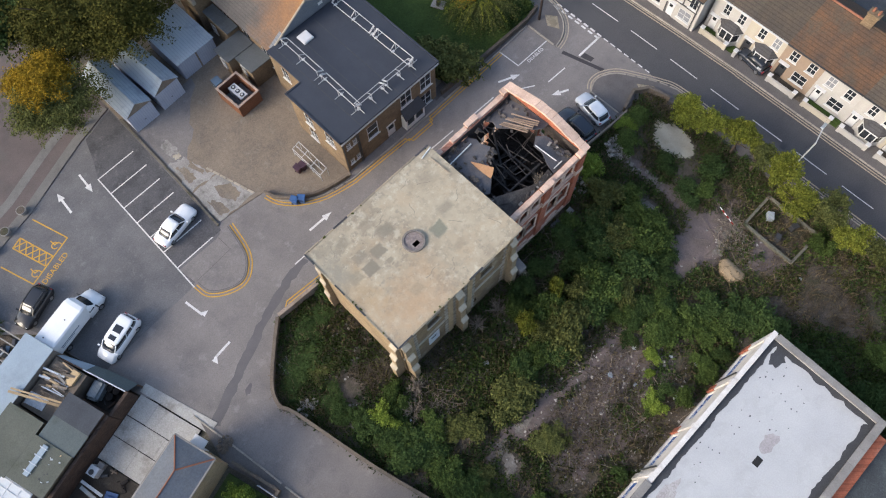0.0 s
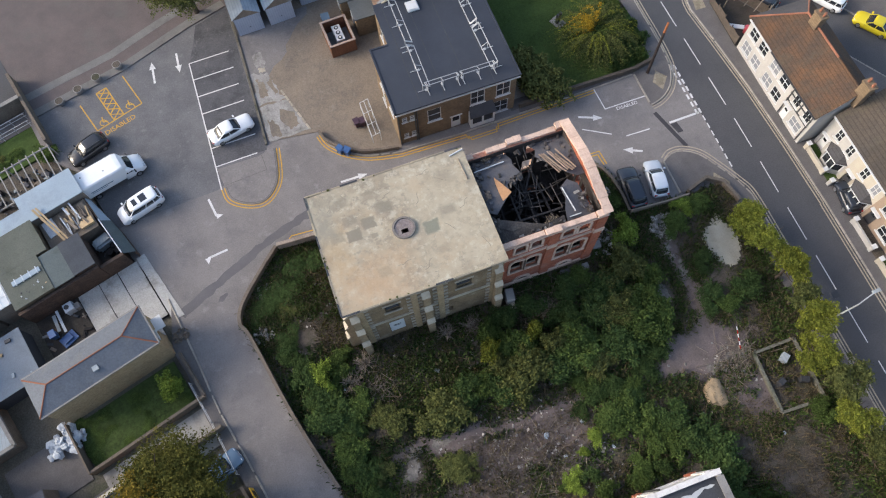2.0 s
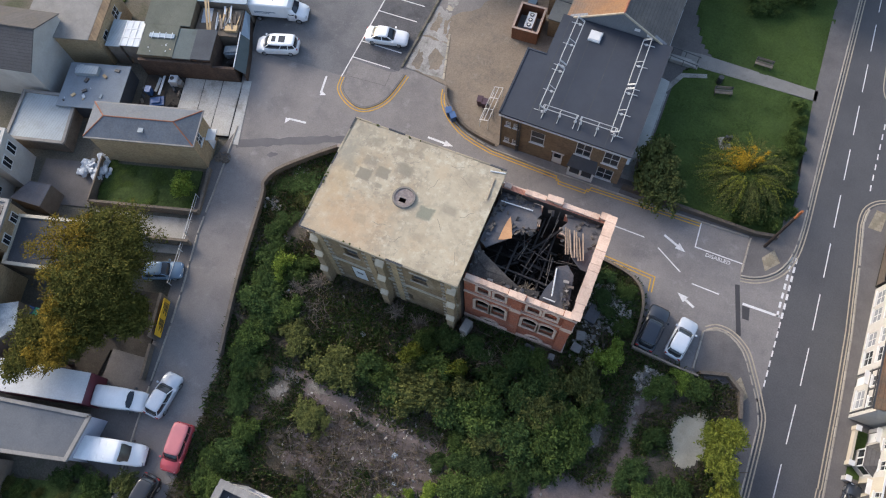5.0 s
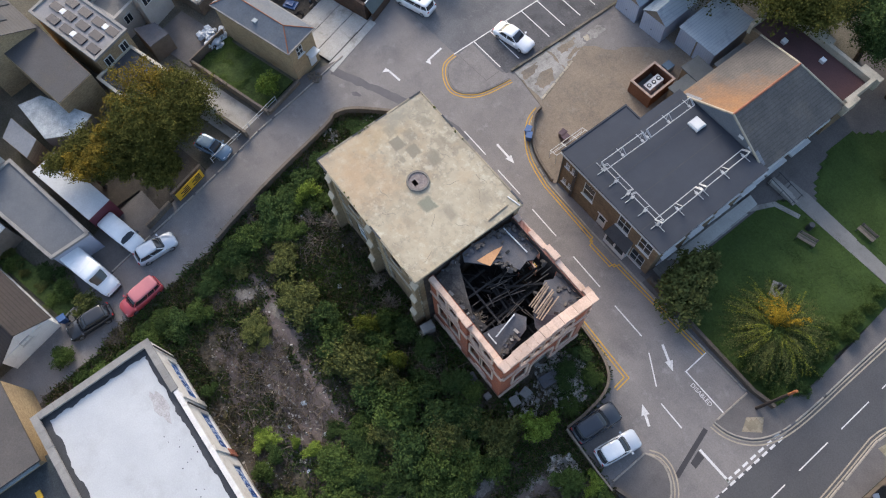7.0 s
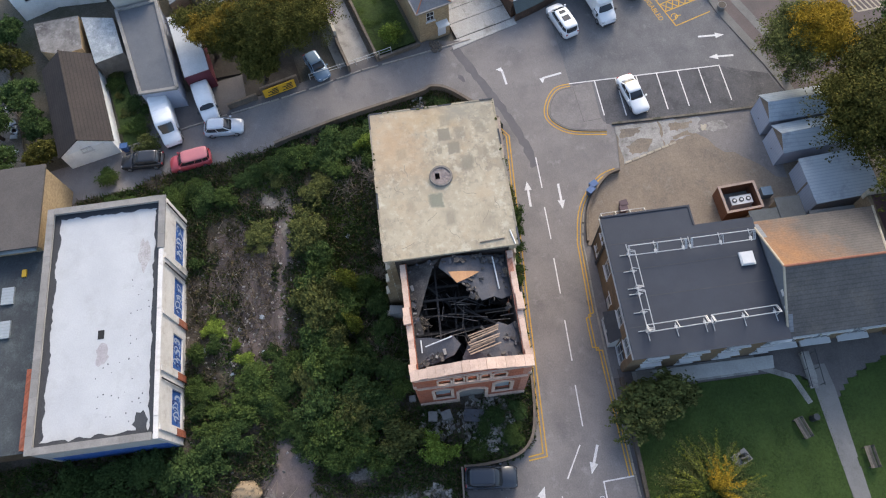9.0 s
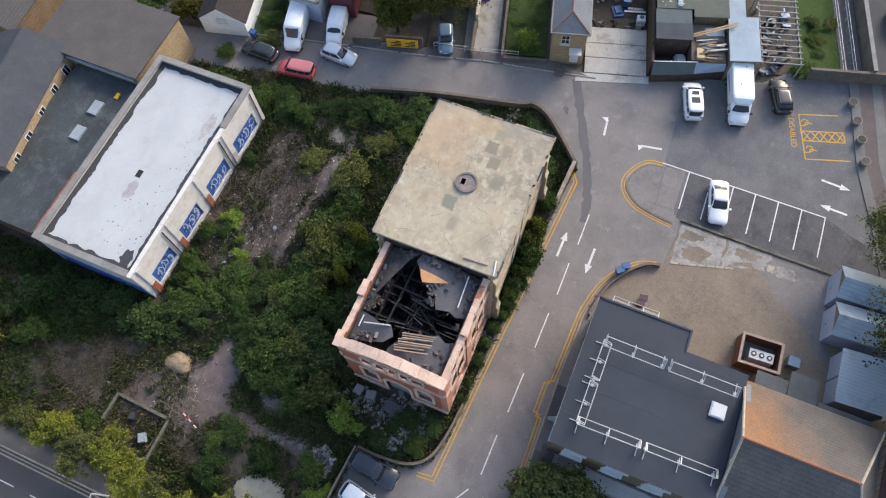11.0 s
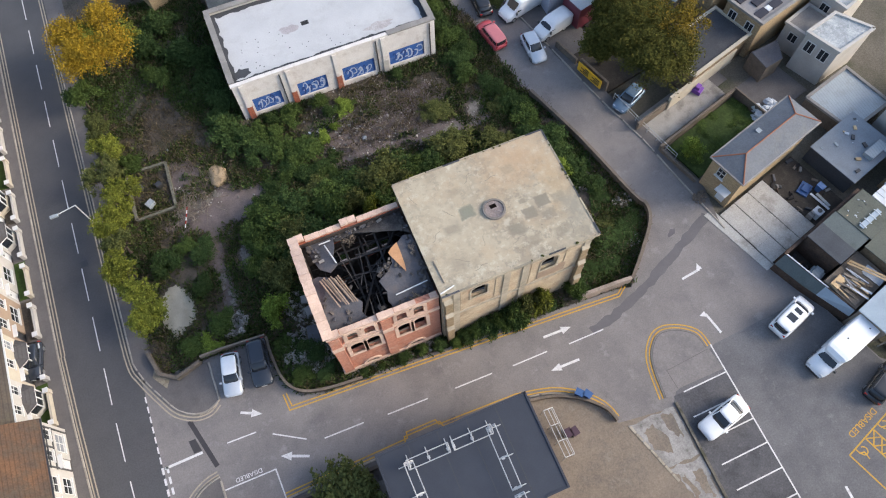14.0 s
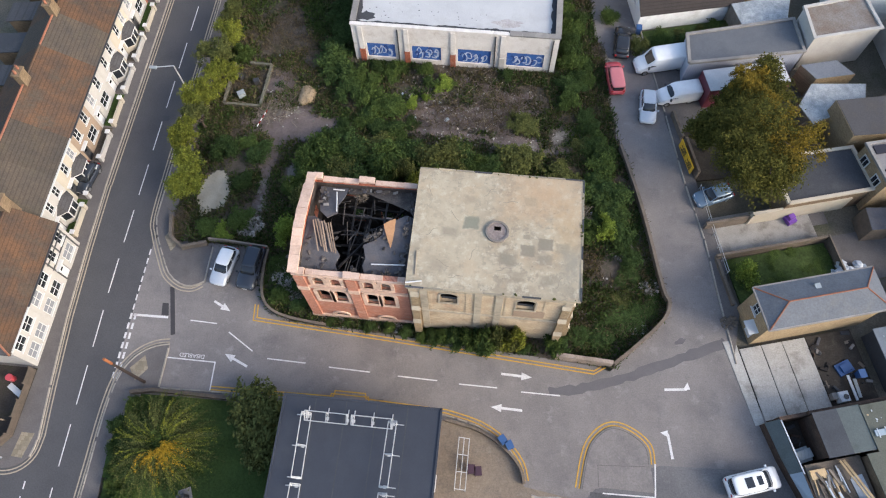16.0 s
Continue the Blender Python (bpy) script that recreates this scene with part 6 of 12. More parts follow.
low_wall("plot_wall_corner", [(28.1, -1.4), (30.4, -0.7), (31.8, -1.7), (32.3, -4.0)], 0.26, 0.7, GARDEN_BRICK, "broken brick wall at the street corner", GARDEN_BRICK)
low_wall("lawn_wall", [(16.3, 13.5), (24.0, 13.4), (29.3, 13.35), (31.4, 13.75)], 0.26, 0.75, DARK_BRICK, "low dark brick wall round the lawn", DARK_BRICK)
low_wall("yard_wall", smooth_line([(-4.15, 18.0), (-3.75, 16.7), (-2.2, 15.15), (0.0, 13.95), (3.0, 13.35)], 4), 0.2, 0.55, GARDEN_BRICK, "curved low wall round the yard corner", GARDEN_BRICK)
low_wall("yard_wall_bays", [(-9.7, 18.6), (-9.5, 27.0), (-9.42, 35.4)], 0.2, 0.14, DIRT_KERB, "low worn kerb wall between the bays and the yard", DIRT_KERB)

# ---------------------------------------------------------------- brick offices with the dark membrane roof
off = thing("brick_offices", label="two-storey brown-brick offices with a dark flat roof", category="building")
OX0, OX1, OY0, OY1, OZ = 3.35, 15.75, 13.75, 26.5, 5.85
o_s = [(3.1, 2.5, 4.5, 4.6), (7.6, 3.1, 9.1, 5.2), (10.3, 3.1, 11.8, 5.2), (5.5, 0.0, 6.6, 2.0), (10.1, 0.2, 11.7, 2.2), (0.5, 3.9, 1.0, 4.7), (1.3, 3.9, 1.8, 4.7), (0.5, 1.0, 1.0, 1.8), (1.3, 1.0, 1.8, 1.8)]
o_e = [(0.9 + 3.4 * k, 3.2, 2.4 + 3.4 * k, 5.0) for k in range(4)] + [(0.9 + 3.4 * k, 0.5, 2.4 + 3.4 * k, 2.3) for k in range(4)]
o_w = [(7.4 - 2.9, 3.2, 7.4 - 1.6, 5.0), (1.5, 3.2, 2.7, 5.0), (1.5, 0.6, 2.7, 2.3)]
part("wall", wall(bmesh.new(), OX0, OY0, OX1, OY0, -0.3, OZ, 0.35, o_s), STOCK_BROWN, off)
part("wall", wall(bmesh.new(), OX1, OY0 + 0.36, OX1, OY1 - 0.36, -0.3, OZ, 0.35, o_e), STOCK_BROWN, off)
part("wall", wall(bmesh.new(), OX1, OY1, 5.2, OY1, -0.3, OZ, 0.35), STOCK_BROWN, off)
part("wall", wall(bmesh.new(), 5.2, OY1 - 0.36, 5.2, 21.2, -0.3, OZ, 0.35, [(1.2, 3.2, 2.3, 5.0)]), STOCK_BROWN, off)
part("wall", wall(bmesh.new(), 5.2, 21.2, OX0, 21.2, -0.3, OZ, 0.35), STOCK_BROWN, off)
part("wall", wall(bmesh.new(), OX0, 21.2 - 0.36, OX0, OY0 + 0.36, -0.3, OZ, 0.35, o_w), STOCK_BROWN, off)
part("interior", boxes((OX0 + 0.5, OY0 + 0.5, -0.1, OX1 - 0.5, 21.0, OZ - 0.1)), DARK_VOID, off)
ROOF_OUT = [(OX0 - 0.15, OY0 - 0.2), (OX1 + 0.25, OY0 - 0.2), (OX1 + 0.25, OY1), (5.05, OY1), (5.05, 21.35), (OX0 - 0.15, 21.35)]
part("roof", prism(ROOF_OUT, OZ + 0.005, OZ + 0.22), FELT_BLUE, off, "dark slate-grey membrane roof")
part("roof_edge", ribbon(ROOF_OUT[:3], 0.16, OZ + 0.2, OZ + 0.30), FELT_BLUE, off)
part("roof_edge", ribbon([ROOF_OUT[4], ROOF_OUT[5], ROOF_OUT[0], (OX0, OY0 - 0.2)], 0.16, OZ + 0.2, OZ + 0.3), FELT_BLUE, off)
part("gutter", boxes((OX0 - 0.15, OY0 - 0.32, OZ - 0.12, OX1 + 0.25, OY0 - 0.22, OZ + 0.02)), UPVC, off)
for k in range(1, 5):
    part("membrane_seam", boxes((OX0 + 2.5 * k, OY0 - 0.1, OZ + 0.219, OX0 + 2.5 * k + 0.09, 26.0, OZ + 0.228)), FELT_DARK, off)
for u, w, u1, w1 in o_s:
    if (u, w) == (5.5, 0.0):
        d = part("door", boxes((OX0 + u + 0.05, OY0 + 0.08, 0.0, OX0 + u1 - 0.05, OY0 + 0.14, 2.0)), WHITE_GLOSS, off, "white panelled door")
        part("door_panel", boxes((OX0 + u + 0.2, OY0 + 0.06, 1.1, OX0 + u1 - 0.2, OY0 + 0.079, 1.8)), GLASS, d)
        part("door_frame", boxes((OX0 + u - 0.1, OY0 - 0.04, 2.0, OX0 + u1 + 0.1, OY0 + 0.1, 2.2)), WHITE_GLOSS, off)
    else:
        big = u1 - u > 1
        window(off, OX0, OY0, 1, 0, u, w, u1 - u, w1 - w, bars=(1 if big and u > 5 else 0, 1), glass=GLASS if big else CURTAIN)
for u, w, u1, w1 in o_e:
    window(off, OX1, OY0 + 0.36, 0, 1, u, w, u1 - u, w1 - w, bars=(1, 1))
window(off, OX0, 21.2 - 0.36, 0, -1, *o_w[0][:2], 1.3, 1.8)
window(off, OX0, 21.2 - 0.36, 0, -1, 1.5, 3.2, 1.2, 1.8)
window(off, OX0, 21.2 - 0.36, 0, -1, 1.5, 0.6, 1.2, 1.7)
window(off, 5.2, OY1 - 0.36, 0, -1, 1.2, 3.2, 1.1, 1.8)
for k in range(4):
    part("window_hood", boxes((OX1, OY0 + 1.1 + 3.4 * k, 5.05, OX1 + 0.35, OY0 + 2.9 + 3.4 * k, 5.2)), WHITE_GLOSS, off)
    part("window_hood", boxes((OX1, OY0 + 1.1 + 3.4 * k, 2.35, OX1 + 0.35, OY0 + 2.9 + 3.4 * k, 2.5)), WHITE_GLOSS, off)
# projecting ground-floor bay
bay = part("bay_window", boxes((10.75, OY0 - 0.75, 0.0, 10.95, OY0 - 0.02, 2.1), (13.15, OY0 - 0.75, 0.0, 13.35, OY0 - 0.02, 2.1), (10.95, OY0 - 0.75, 0.0, 13.15, OY0 - 0.6, 0.6), (10.95, OY0 - 0.75, 1.95, 13.15, OY0 - 0.6, 2.1)), UPVC, off)
part("pane", boxes((10.95, OY0 - 0.7, 0.6, 13.15, OY0 - 0.66, 1.95)), GLASS, bay)
part("mullion", boxes((11.95, OY0 - 0.76, 0.6, 12.15, OY0 - 0.62, 1.95)), UPVC, bay)
bm = bmesh.new()
roof_face(bm, [(10.6, OY0 - 0.95, 2.12), (13.5, OY0 - 0.95, 2.12), (13.3, OY0 - 0.01, 2.9), (10.8, OY0 - 0.01, 2.9)], 0.1)
part("bay_roof", bm, FELT_DARK, bay)
for xx in (5.15, 5.35):
    part("down_pipe", tube(bmesh.new(), (xx, OY0 - 0.1, 0), (xx, OY0 - 0.1, 5.7), 0.06), METAL_DARK, off)
part("down_pipe", tube(bmesh.new(), (OX0 + 0.1, OY0 - 0.1, 0), (OX0 + 0.1, OY0 - 0.1, 5.7), 0.06), METAL_DARK, off)
part("roof_light", boxes((8.2, 24.3, OZ + 0.2, 9.4, 25.5, OZ + 0.42)), POLY_WHITE, off, "white square roof light")
part("roof_light_dome", boxes((8.3, 24.4, OZ + 0.42, 9.3, 25.4, OZ + 0.5)), WHITE_GLOSS, off)

# free-standing edge guard on the roof
def guard_rail(name, a, b, feet):
    root = thing(name, label="galvanised free-standing edge guard on the flat roof", category="guard rail", group="roof edge guards")
    a, b = Vector((*a, OZ + 0.225)), Vector((*b, OZ + 0.225))
    d = (b - a).normalized()
    n = Vector((-d.y, d.x, 0))
    for h, side in ((0.55, 0.38), (1.0, -0.32)):
        part("rail", tube(bmesh.new(), a + n * side + Vector((0, 0, h)), b + n * side + Vector((0, 0, h)), 0.04), GALV, root)
    for t in feet:
        p = a + (b - a) * t
        post = part("post", tube(bmesh.new(), p + n * 0.4 + Vector((0, 0, 0.5)), p - n * 0.32 + Vector((0, 0, 1.0)), 0.035), GALV, root)
        part("post", tube(bmesh.new(), p - n * 0.32, p - n * 0.32 + Vector((0, 0, 1.0)), 0.035), GALV, root)
        part("counterweight_arm", tube(bmesh.new(), p + Vector((0, 0, 0.05)) - n * 0.85, p + Vector((0, 0, 0.05)) + n * 0.3, 0.04), GALV, root)
        part("foot", boxes((p.x - 0.12, p.y - 0.12, OZ + 0.222, p.x + 0.12, p.y + 0.12, OZ + 0.28)), GALV, root)
    for t in (0.0, 1.0):
        p = a + (b - a) * t
        part("end_loop", tube(bmesh.new(), p + n * 0.38 + Vector((0, 0, 0.55)), p - n * 0.32 + Vector((0, 0, 1.0)), 0.04), GALV, root)


guard_rail("roof_guard_rail", (6.9, 15.2), (10.2, 15.2), (0.04, 0.5, 0.97))
guard_rail("roof_guard_rail", (10.5, 15.2), (13.95, 15.2), (0.03, 0.5, 0.96))
guard_rail("roof_guard_rail", (13.85, 15.0), (13.75, 20.0), (0.02, 0.5, 0.98))
guard_rail("roof_guard_rail", (13.75, 20.4), (13.65, 25.9), (0.02, 0.5, 0.98))
guard_rail("roof_guard_rail", (6.95, 20.0), (6.9, 15.0), (0.02, 0.5, 0.98))
guard_rail("roof_guard_rail", (6.95, 25.9), (6.95, 20.4), (0.02, 0.5, 0.98))

# ---------------------------------------------------------------- church hall with pitched slate roof
def rusted_slate():
    """Grey slate with an orange rust stain that spreads from the gable end along the ridge."""
    m = mat("rust_stained_slate", (0.108, 0.098, 0.090), (0.082, 0.076, 0.073), 0.85, 0.5, 7, 0.18, 0.2, wave=("Z", 0.16, 0.78), world_space=True)
    N, L = m.node_tree.nodes, m.node_tree.links
    scale = next(n for n in N if n.type == "VECT_MATH")
    col = scale.inputs[0].links[0].from_socket
    place = N.new("ShaderNodeNewGeometry").outputs["Position"]
    along_ = N.new("ShaderNodeVectorMath")
    along_.operation = "DOT_PRODUCT"
    along_.inputs[1].default_value = (-0.75, 1.0, 0.0)
    L.new(place, along_.inputs[0])
    blot = N.new("ShaderNodeTexNoise")
    blot.inputs["Scale"].default_value, blot.inputs["Detail"].default_value, blot.inputs["Roughness"].default_value = 0.55, 8.0, 0.7
    L.new(place, blot.inputs["Vector"])
    wander = N.new("ShaderNodeMath")
    wander.operation = "MULTIPLY_ADD"
    wander.inputs[1].default_value = 9.0
    L.new(blot.outputs["Fac"], wander.inputs[0])
    L.new(along_.outputs["Value"], wander.inputs[2])
    reach = N.new("ShaderNodeMapRange")
    reach.inputs["From Min"].default_value, reach.inputs["From Max"].default_value = 23.6, 30.4
    reach.inputs["To Min"].default_value, reach.inputs["To Max"].default_value = 0.95, 0.0
    L.new(wander.outputs[0], reach.inputs["Value"])
    mx = N.new("ShaderNodeMix")
    mx.data_type = "RGBA"
    L.new(reach.outputs["Result"], mx.inputs["Factor"])
    L.new(col, mx.inputs["A"])
    mx.inputs["B"].default_value = (0.235, 0.122, 0.058, 1)
    L.new(mx.outputs["Result"], scale.inputs[0])
    return m


ch = thing("church_hall", label="old hall with a steep rust-stained slate roof", category="building")
CX0, CX1, CY0, CY1, CR, CE = 5.75, 15.35, 26.6, 37.2, 8.6, 5.6
cm = 10.7
part("wall", wall(bmesh.new(), CX1 - 0.05, CY0, CX1 - 0.05, CY1, -0.3, CE, 0.4, [(0.6, 1.0, 2.4, 4.6), (3.2, 1.0, 5.4, 4.6), (6.6, 1.0, 8.8, 4.6)]), STOCK_BROWN, ch)
part("wall", wall(bmesh.new(), CX0 + 0.05, CY1, CX0 + 0.05, CY0, -0.3, CE, 0.4, [(1.5, 1.2, 2.7, 4.2), (4.8, 1.2, 6.0, 4.2), (8.0, 1.2, 9.2, 4.2)]), STOCK_BROWN, ch)
part("wall", wall(bmesh.new(), CX1 - 0.46, CY1, CX0 + 0.46, CY1, -0.3, CE, 0.4), STOCK_BROWN, ch)
for u, wd in ((0.6, 1.8), (3.2, 2.2), (6.6, 2.2)):
    window(ch, CX1 - 0.05, CY0, 0, 1, u, 1.0, wd, 3.6, bars=(2, 2), glass=GLASS)
    part("window_hood", boxes((CX1 - 0.04, CY0 + u - 0.25, 4.6, CX1 + 0.5, CY0 + u + wd + 0.25, 4.95)), WHITE_GLOSS, ch, "white stone window hood")
    part("window_ledge", boxes((CX1 - 0.04, CY0 + u - 0.25, 0.75, CX1 + 0.45, CY0 + u + wd + 0.25, 0.98)), WHITE_GLOSS, ch)
for u in (1.5, 4.8, 8.0):
    window(ch, CX0 + 0.05, CY1, 0, -1, u, 1.2, 1.2, 3.0, bars=(1, 1))
bm = bmesh.new()
gp = [(CX0 - 0.1, CY0, 5.7), (CX1 + 0.1, CY0, 5.7), (CX1 + 0.1, CY0, CE + 0.15), (cm, CY0, CR - 0.1), (CX0 - 0.1, CY0, CE + 0.15)]
g0 = [bm.verts.new(p) for p in gp]
g1 = [bm.verts.new((p[0], p[1] + 0.35, p[2])) for p in gp]
bm.faces.new(g0)
bm.faces.new(g1[::-1])
for k in range(5):
    j = (k + 1) % 5
    bm.faces.new((g0[j], g0[k], g1[k], g1[j]))
part("gable", bm, SLATE_BLUE, ch, "blue-grey slate-hung gable")
for xx, zz in ((12.1, 6.6), (13.4, 6.3)):
    part("gable_vent", boxes((xx, CY0 - 0.04, zz, xx + 0.55, CY0 - 0.002, zz + 0.35)), WHITE_GLOSS, ch)
HY = 35.0
bm = bmesh.new()
roof_face(bm, [(CX0 - 0.45, CY0 - 0.15, CE - 0.1), (cm, CY0 - 0.15, CR), (cm, HY, CR), (CX0 - 0.45, CY1 + 0.2, CE - 0.1)][::-1], 0.14)
part("roof_slope", bm, rusted_slate(), ch, "rust-stained slate slope")
bm = bmesh.new()
roof_face(bm, [(cm, CY0 - 0.15, CR), (CX1 + 0.45, CY0 - 0.15, CE - 0.1), (CX1 + 0.45, CY1 + 0.2, CE - 0.1), (cm, HY, CR)], 0.14)
part("roof_slope", bm, CHURCH_SLATE, ch, "dark grey slate slope")
bm = bmesh.new()
roof_face(bm, [(CX1 + 0.45, CY1 + 0.2, CE - 0.1), (CX0 - 0.45, CY1 + 0.2, CE - 0.1), (cm, HY, CR)], 0.14)
part("roof_hip", bm, CHURCH_SLATE, ch)
part("ridge", tube(bmesh.new(), (cm, CY0 - 0.2, CR), (cm, HY, CR), 0.12), RIDGE_RED, ch)
for px in (CX0 - 0.45, CX1 + 0.45):
    part("hip_ridge", tube(bmesh.new(), (px, CY1 + 0.2, CE - 0.08), (cm, HY, CR), 0.1), PALE_STONE, ch)
    part("verge", tube(bmesh.new(), (px, CY0 - 0.15, CE - 0.06), (cm, CY0 - 0.15, CR + 0.02), 0.11), PALE_STONE, ch)
# flat-roofed end with stone parapet
par = part("end_block", boxes((3.9, 37.5, -0.3, 15.6, 41.2, 5.3)), STOCK_BROWN, ch)
part("flat_roof", boxes((4.2, 37.8, 5.3, 15.3, 40.9, 5.36)), mat("red_brown_roof_felt", (0.085, 0.045, 0.045), (0.07, 0.04, 0.04), 0.85, 0.6, 9, 0.15, 0.2), par)
for r in ((3.8, 41.0, 15.7, 41.4), (3.8, 37.4, 4.2, 41.0), (15.3, 37.4, 15.7, 41.0), (3.4, 41.4, 5.2, 42.0), (8.0, 41.4, 10.4, 42.0), (13.9, 41.4, 16.1, 42.0), (15.7, 36.9, 16.2, 38.6)):
    part("parapet", boxes((r[0], r[1], 4.6, r[2], r[3], 6.0)), PALE_STONE, par)
part("roof_vent", boxes((7.0, 38.3, 5.36, 7.5, 38.8, 5.7)), WHITE_GLOSS, par)
part("roof_vent", boxes((10.8, 39.4, 5.36, 11.3, 39.9, 5.7)), WHITE_GLOSS, par)
# lean-tos on the yard side
FELT_SLATE = mat("blue_grey_mineral_felt", (0.105, 0.115, 0.122), (0.082, 0.09, 0.096), 0.85, 0.4, 9, 0.12, 0.2, stain=(0.06, 0.066, 0.066), stain_scale=0.5, stain_amount=0.5)
for x0, y0, x1, y1, z in ((3.3, 28.1, 5.9, 30.6, 2.8), (2.4, 30.75, 5.7, 32.9, 2.9), (4.4, 33.0, 5.7, 37.0, 3.6)):
    lean = part("lean_to", boxes((x0, y0, -0.2, x1, y1, z)), STOCK_BROWN, ch)
    part("lean_to_roof", boxes((x0 - 0.15, y0 - 0.15, z, x1, y1 + 0.05, z + 0.12)), FELT_SLATE, lean)
    window(lean, x0, y1 - 0.2, 0, -1, 0.3, 0.8, 0.8, 1.4, bars=(0, 1), deep=-0.12, sill=False)
single("garden_steps", boxes((16.2, 29.6, 0, 18.6, 30.3, 0.5), (18.6, 29.6, 0, 19.0, 30.3, 0.34), (19.0, 29.6, 0, 19.4, 30.3, 0.17)), CONCRETE, "pale concrete steps down to the footpath", "steps")
for yy in (29.4, 30.5):
    h = thing("hand_rail", label="dark metal handrail beside the steps", category="rail", group="step handrails")
    part("rail", tube(bmesh.new(), (16.2, yy, 1.3), (19.4, yy, 0.95), 0.04), METAL_DARK, h)
    for xx in (16.4, 17.8, 19.2):
        part("post", tube(bmesh.new(), (xx, yy, 0.0), (xx, yy, 1.1), 0.03), METAL_DARK, h)
single("terrace_paving", boxes((15.85, 14.6, 0.0, 17.4, 25.6, 0.12)), mat("pale_paving_slabs", (0.30, 0.30, 0.285), (0.26, 0.26, 0.25), 0.85, 0.5, 9, 0.08, 0.1, stain=(0.2, 0.19, 0.17), brick=(0.9, 0.6, 0.02, (0.7, 0.7, 0.7), "flat")), "pale paved strip beside the offices", "paving", kind="structure")

# ---------------------------------------------------------------- white-roofed workshop
wr = thing("white_roof_workshop", label="low workshop with a white-coated flat roof and sprayed shutters", category="building")
WX0, WX1, WY0, WY1, WZ = -5.0, 16.9, -36.0, -25.35, 5.55
w_n = [(WX1 - 15.5, 0.7, WX1 - 12.4, 2.9), (WX1 - 10.6, 0.7, WX1 - 7.4, 2.9), (WX1 - 5.6, 0.7, WX1 - 2.0, 2.9), (WX1 - 0.3, 0.7, WX1 + 3.7, 2.9)]
WORKSHOP_WHITE = mat("peeling_white_masonry_paint", (0.62, 0.595, 0.57), (0.54, 0.51, 0.485), 0.85, 0.7, 9, 0.1, 0.15, stain=(0.34, 0.29, 0.25), stain_scale=0.9, stain_amount=0.45)
part("wall", wall(bmesh.new(), WX1, WY1, WX0, WY1, -0.3, WZ, 0.35, w_n), WORKSHOP_WHITE, wr)
part("wall", wall(bmesh.new(), WX0, WY0, WX1, WY0, -0.3, WZ, 0.35), WHITE_WALL, wr)
part("wall", wall(bmesh.new(), WX0, WY1 - 0.36, WX0, WY0 + 0.36, -0.3, WZ, 0.35), WHITE_WALL, wr)
part("wall", wall(bmesh.new(), WX1, WY0 + 0.36, WX1, WY1 - 0.36, -0.3, WZ, 0.35), WHITE_WALL, wr)
part("blue_band", boxes((WX1, WY0 + 0.5, 0.0, WX1 + 0.03, WY1 - 0.4, 2.6)), BLUE_PAINT, wr)
part("roof", boxes((WX0 + 0.36, WY0 + 0.36, 4.9, WX1 - 0.36, WY1 - 0.36, 5.2)), FELT_DARK, wr)
coat = []
rn = random.Random(21)
for (ax, ay), (bx, by), n in (((-4.15, -35.2), (16.2, -35.2), 60), ((16.2, -35.2), (16.2, -26.2), 30), ((16.2, -26.2), (-4.2, -26.2), 60), ((-4.2, -26.2), (-4.2, -35.2), 30)):
    for k in range(n):
        t = k / n
        e = 0.25 * noise.noise((ax + t * 9, ay + t * 7, 1.0)) + rn.uniform(-0.07, 0.07)
        nx, ny = (0, 1) if ay == by and bx > ax else (0, -1) if ay == by else (-1, 0) if by > ay else (1, 0)
        coat.append((ax + (bx - ax) * t + nx * (0.15 + e), ay + (by - ay) * t + ny * (0.15 + e)))
HATCH = (7.1, -30.95, 7.9, -30.4)
part("roof_coating", prism(coat, 5.19, 5.225), ROOF_WHITE, wr, "white roof coating with ragged edges")
part("roof_hatch", boxes((HATCH[0], HATCH[1], 5.22, HATCH[2], HATCH[3], 5.24)), DARK_VOID, wr, "black open roof hatch")
part("roof_stain", prism(jagged(9.3, -30.5, 1.0, 0.55, 16, 0.3, 3), 5.22, 5.229), mat("grey_roof_stain", (0.29, 0.27, 0.275), (0.35, 0.33, 0.335), 0.7, 2, 8, 0.1, 0.0), wr)
part("roof_stain", prism(jagged(15.3, -27.0, 0.9, 0.6, 16, 0.3, 5), 5.22, 5.229), FELT_DARK, wr)
part("roof_stain", prism(jagged(0.5, -27.2, 1.5, 0.5, 16, 0.35, 6), 5.22, 5.229), mat("pale_grey_roof_wear", (0.31, 0.29, 0.285), (0.40, 0.385, 0.38), 0.7, 2, 8, 0.15, 0.0), wr)
rn = random.Random(8)
for k in range(34):
    x, y = rn.choice(((rn.uniform(2, 15), rn.uniform(-28.2, -26.6)), (rn.uniform(10, 15.6), rn.uniform(-31, -26.8))))
    part("roof_fleck", prism(jagged(x, y, rn.uniform(0.03, 0.09), rn.uniform(0.03, 0.07), 6, 0.3, k), 5.22, 5.231), FELT, wr)


def parapet_blocks(a, b, width, z0, z1, material, parent, n):
    a, b = Vector(a), Vector(b)
    for k in range(n):
        p, q = a + (b - a) * (k + 0.005) / n, a + (b - a) * (k + 0.995) / n
        part("parapet_coping", ribbon([(p.x, p.y), (q.x, q.y)], width, z0, z1 + rn.uniform(-0.02, 0.02)), material, parent)


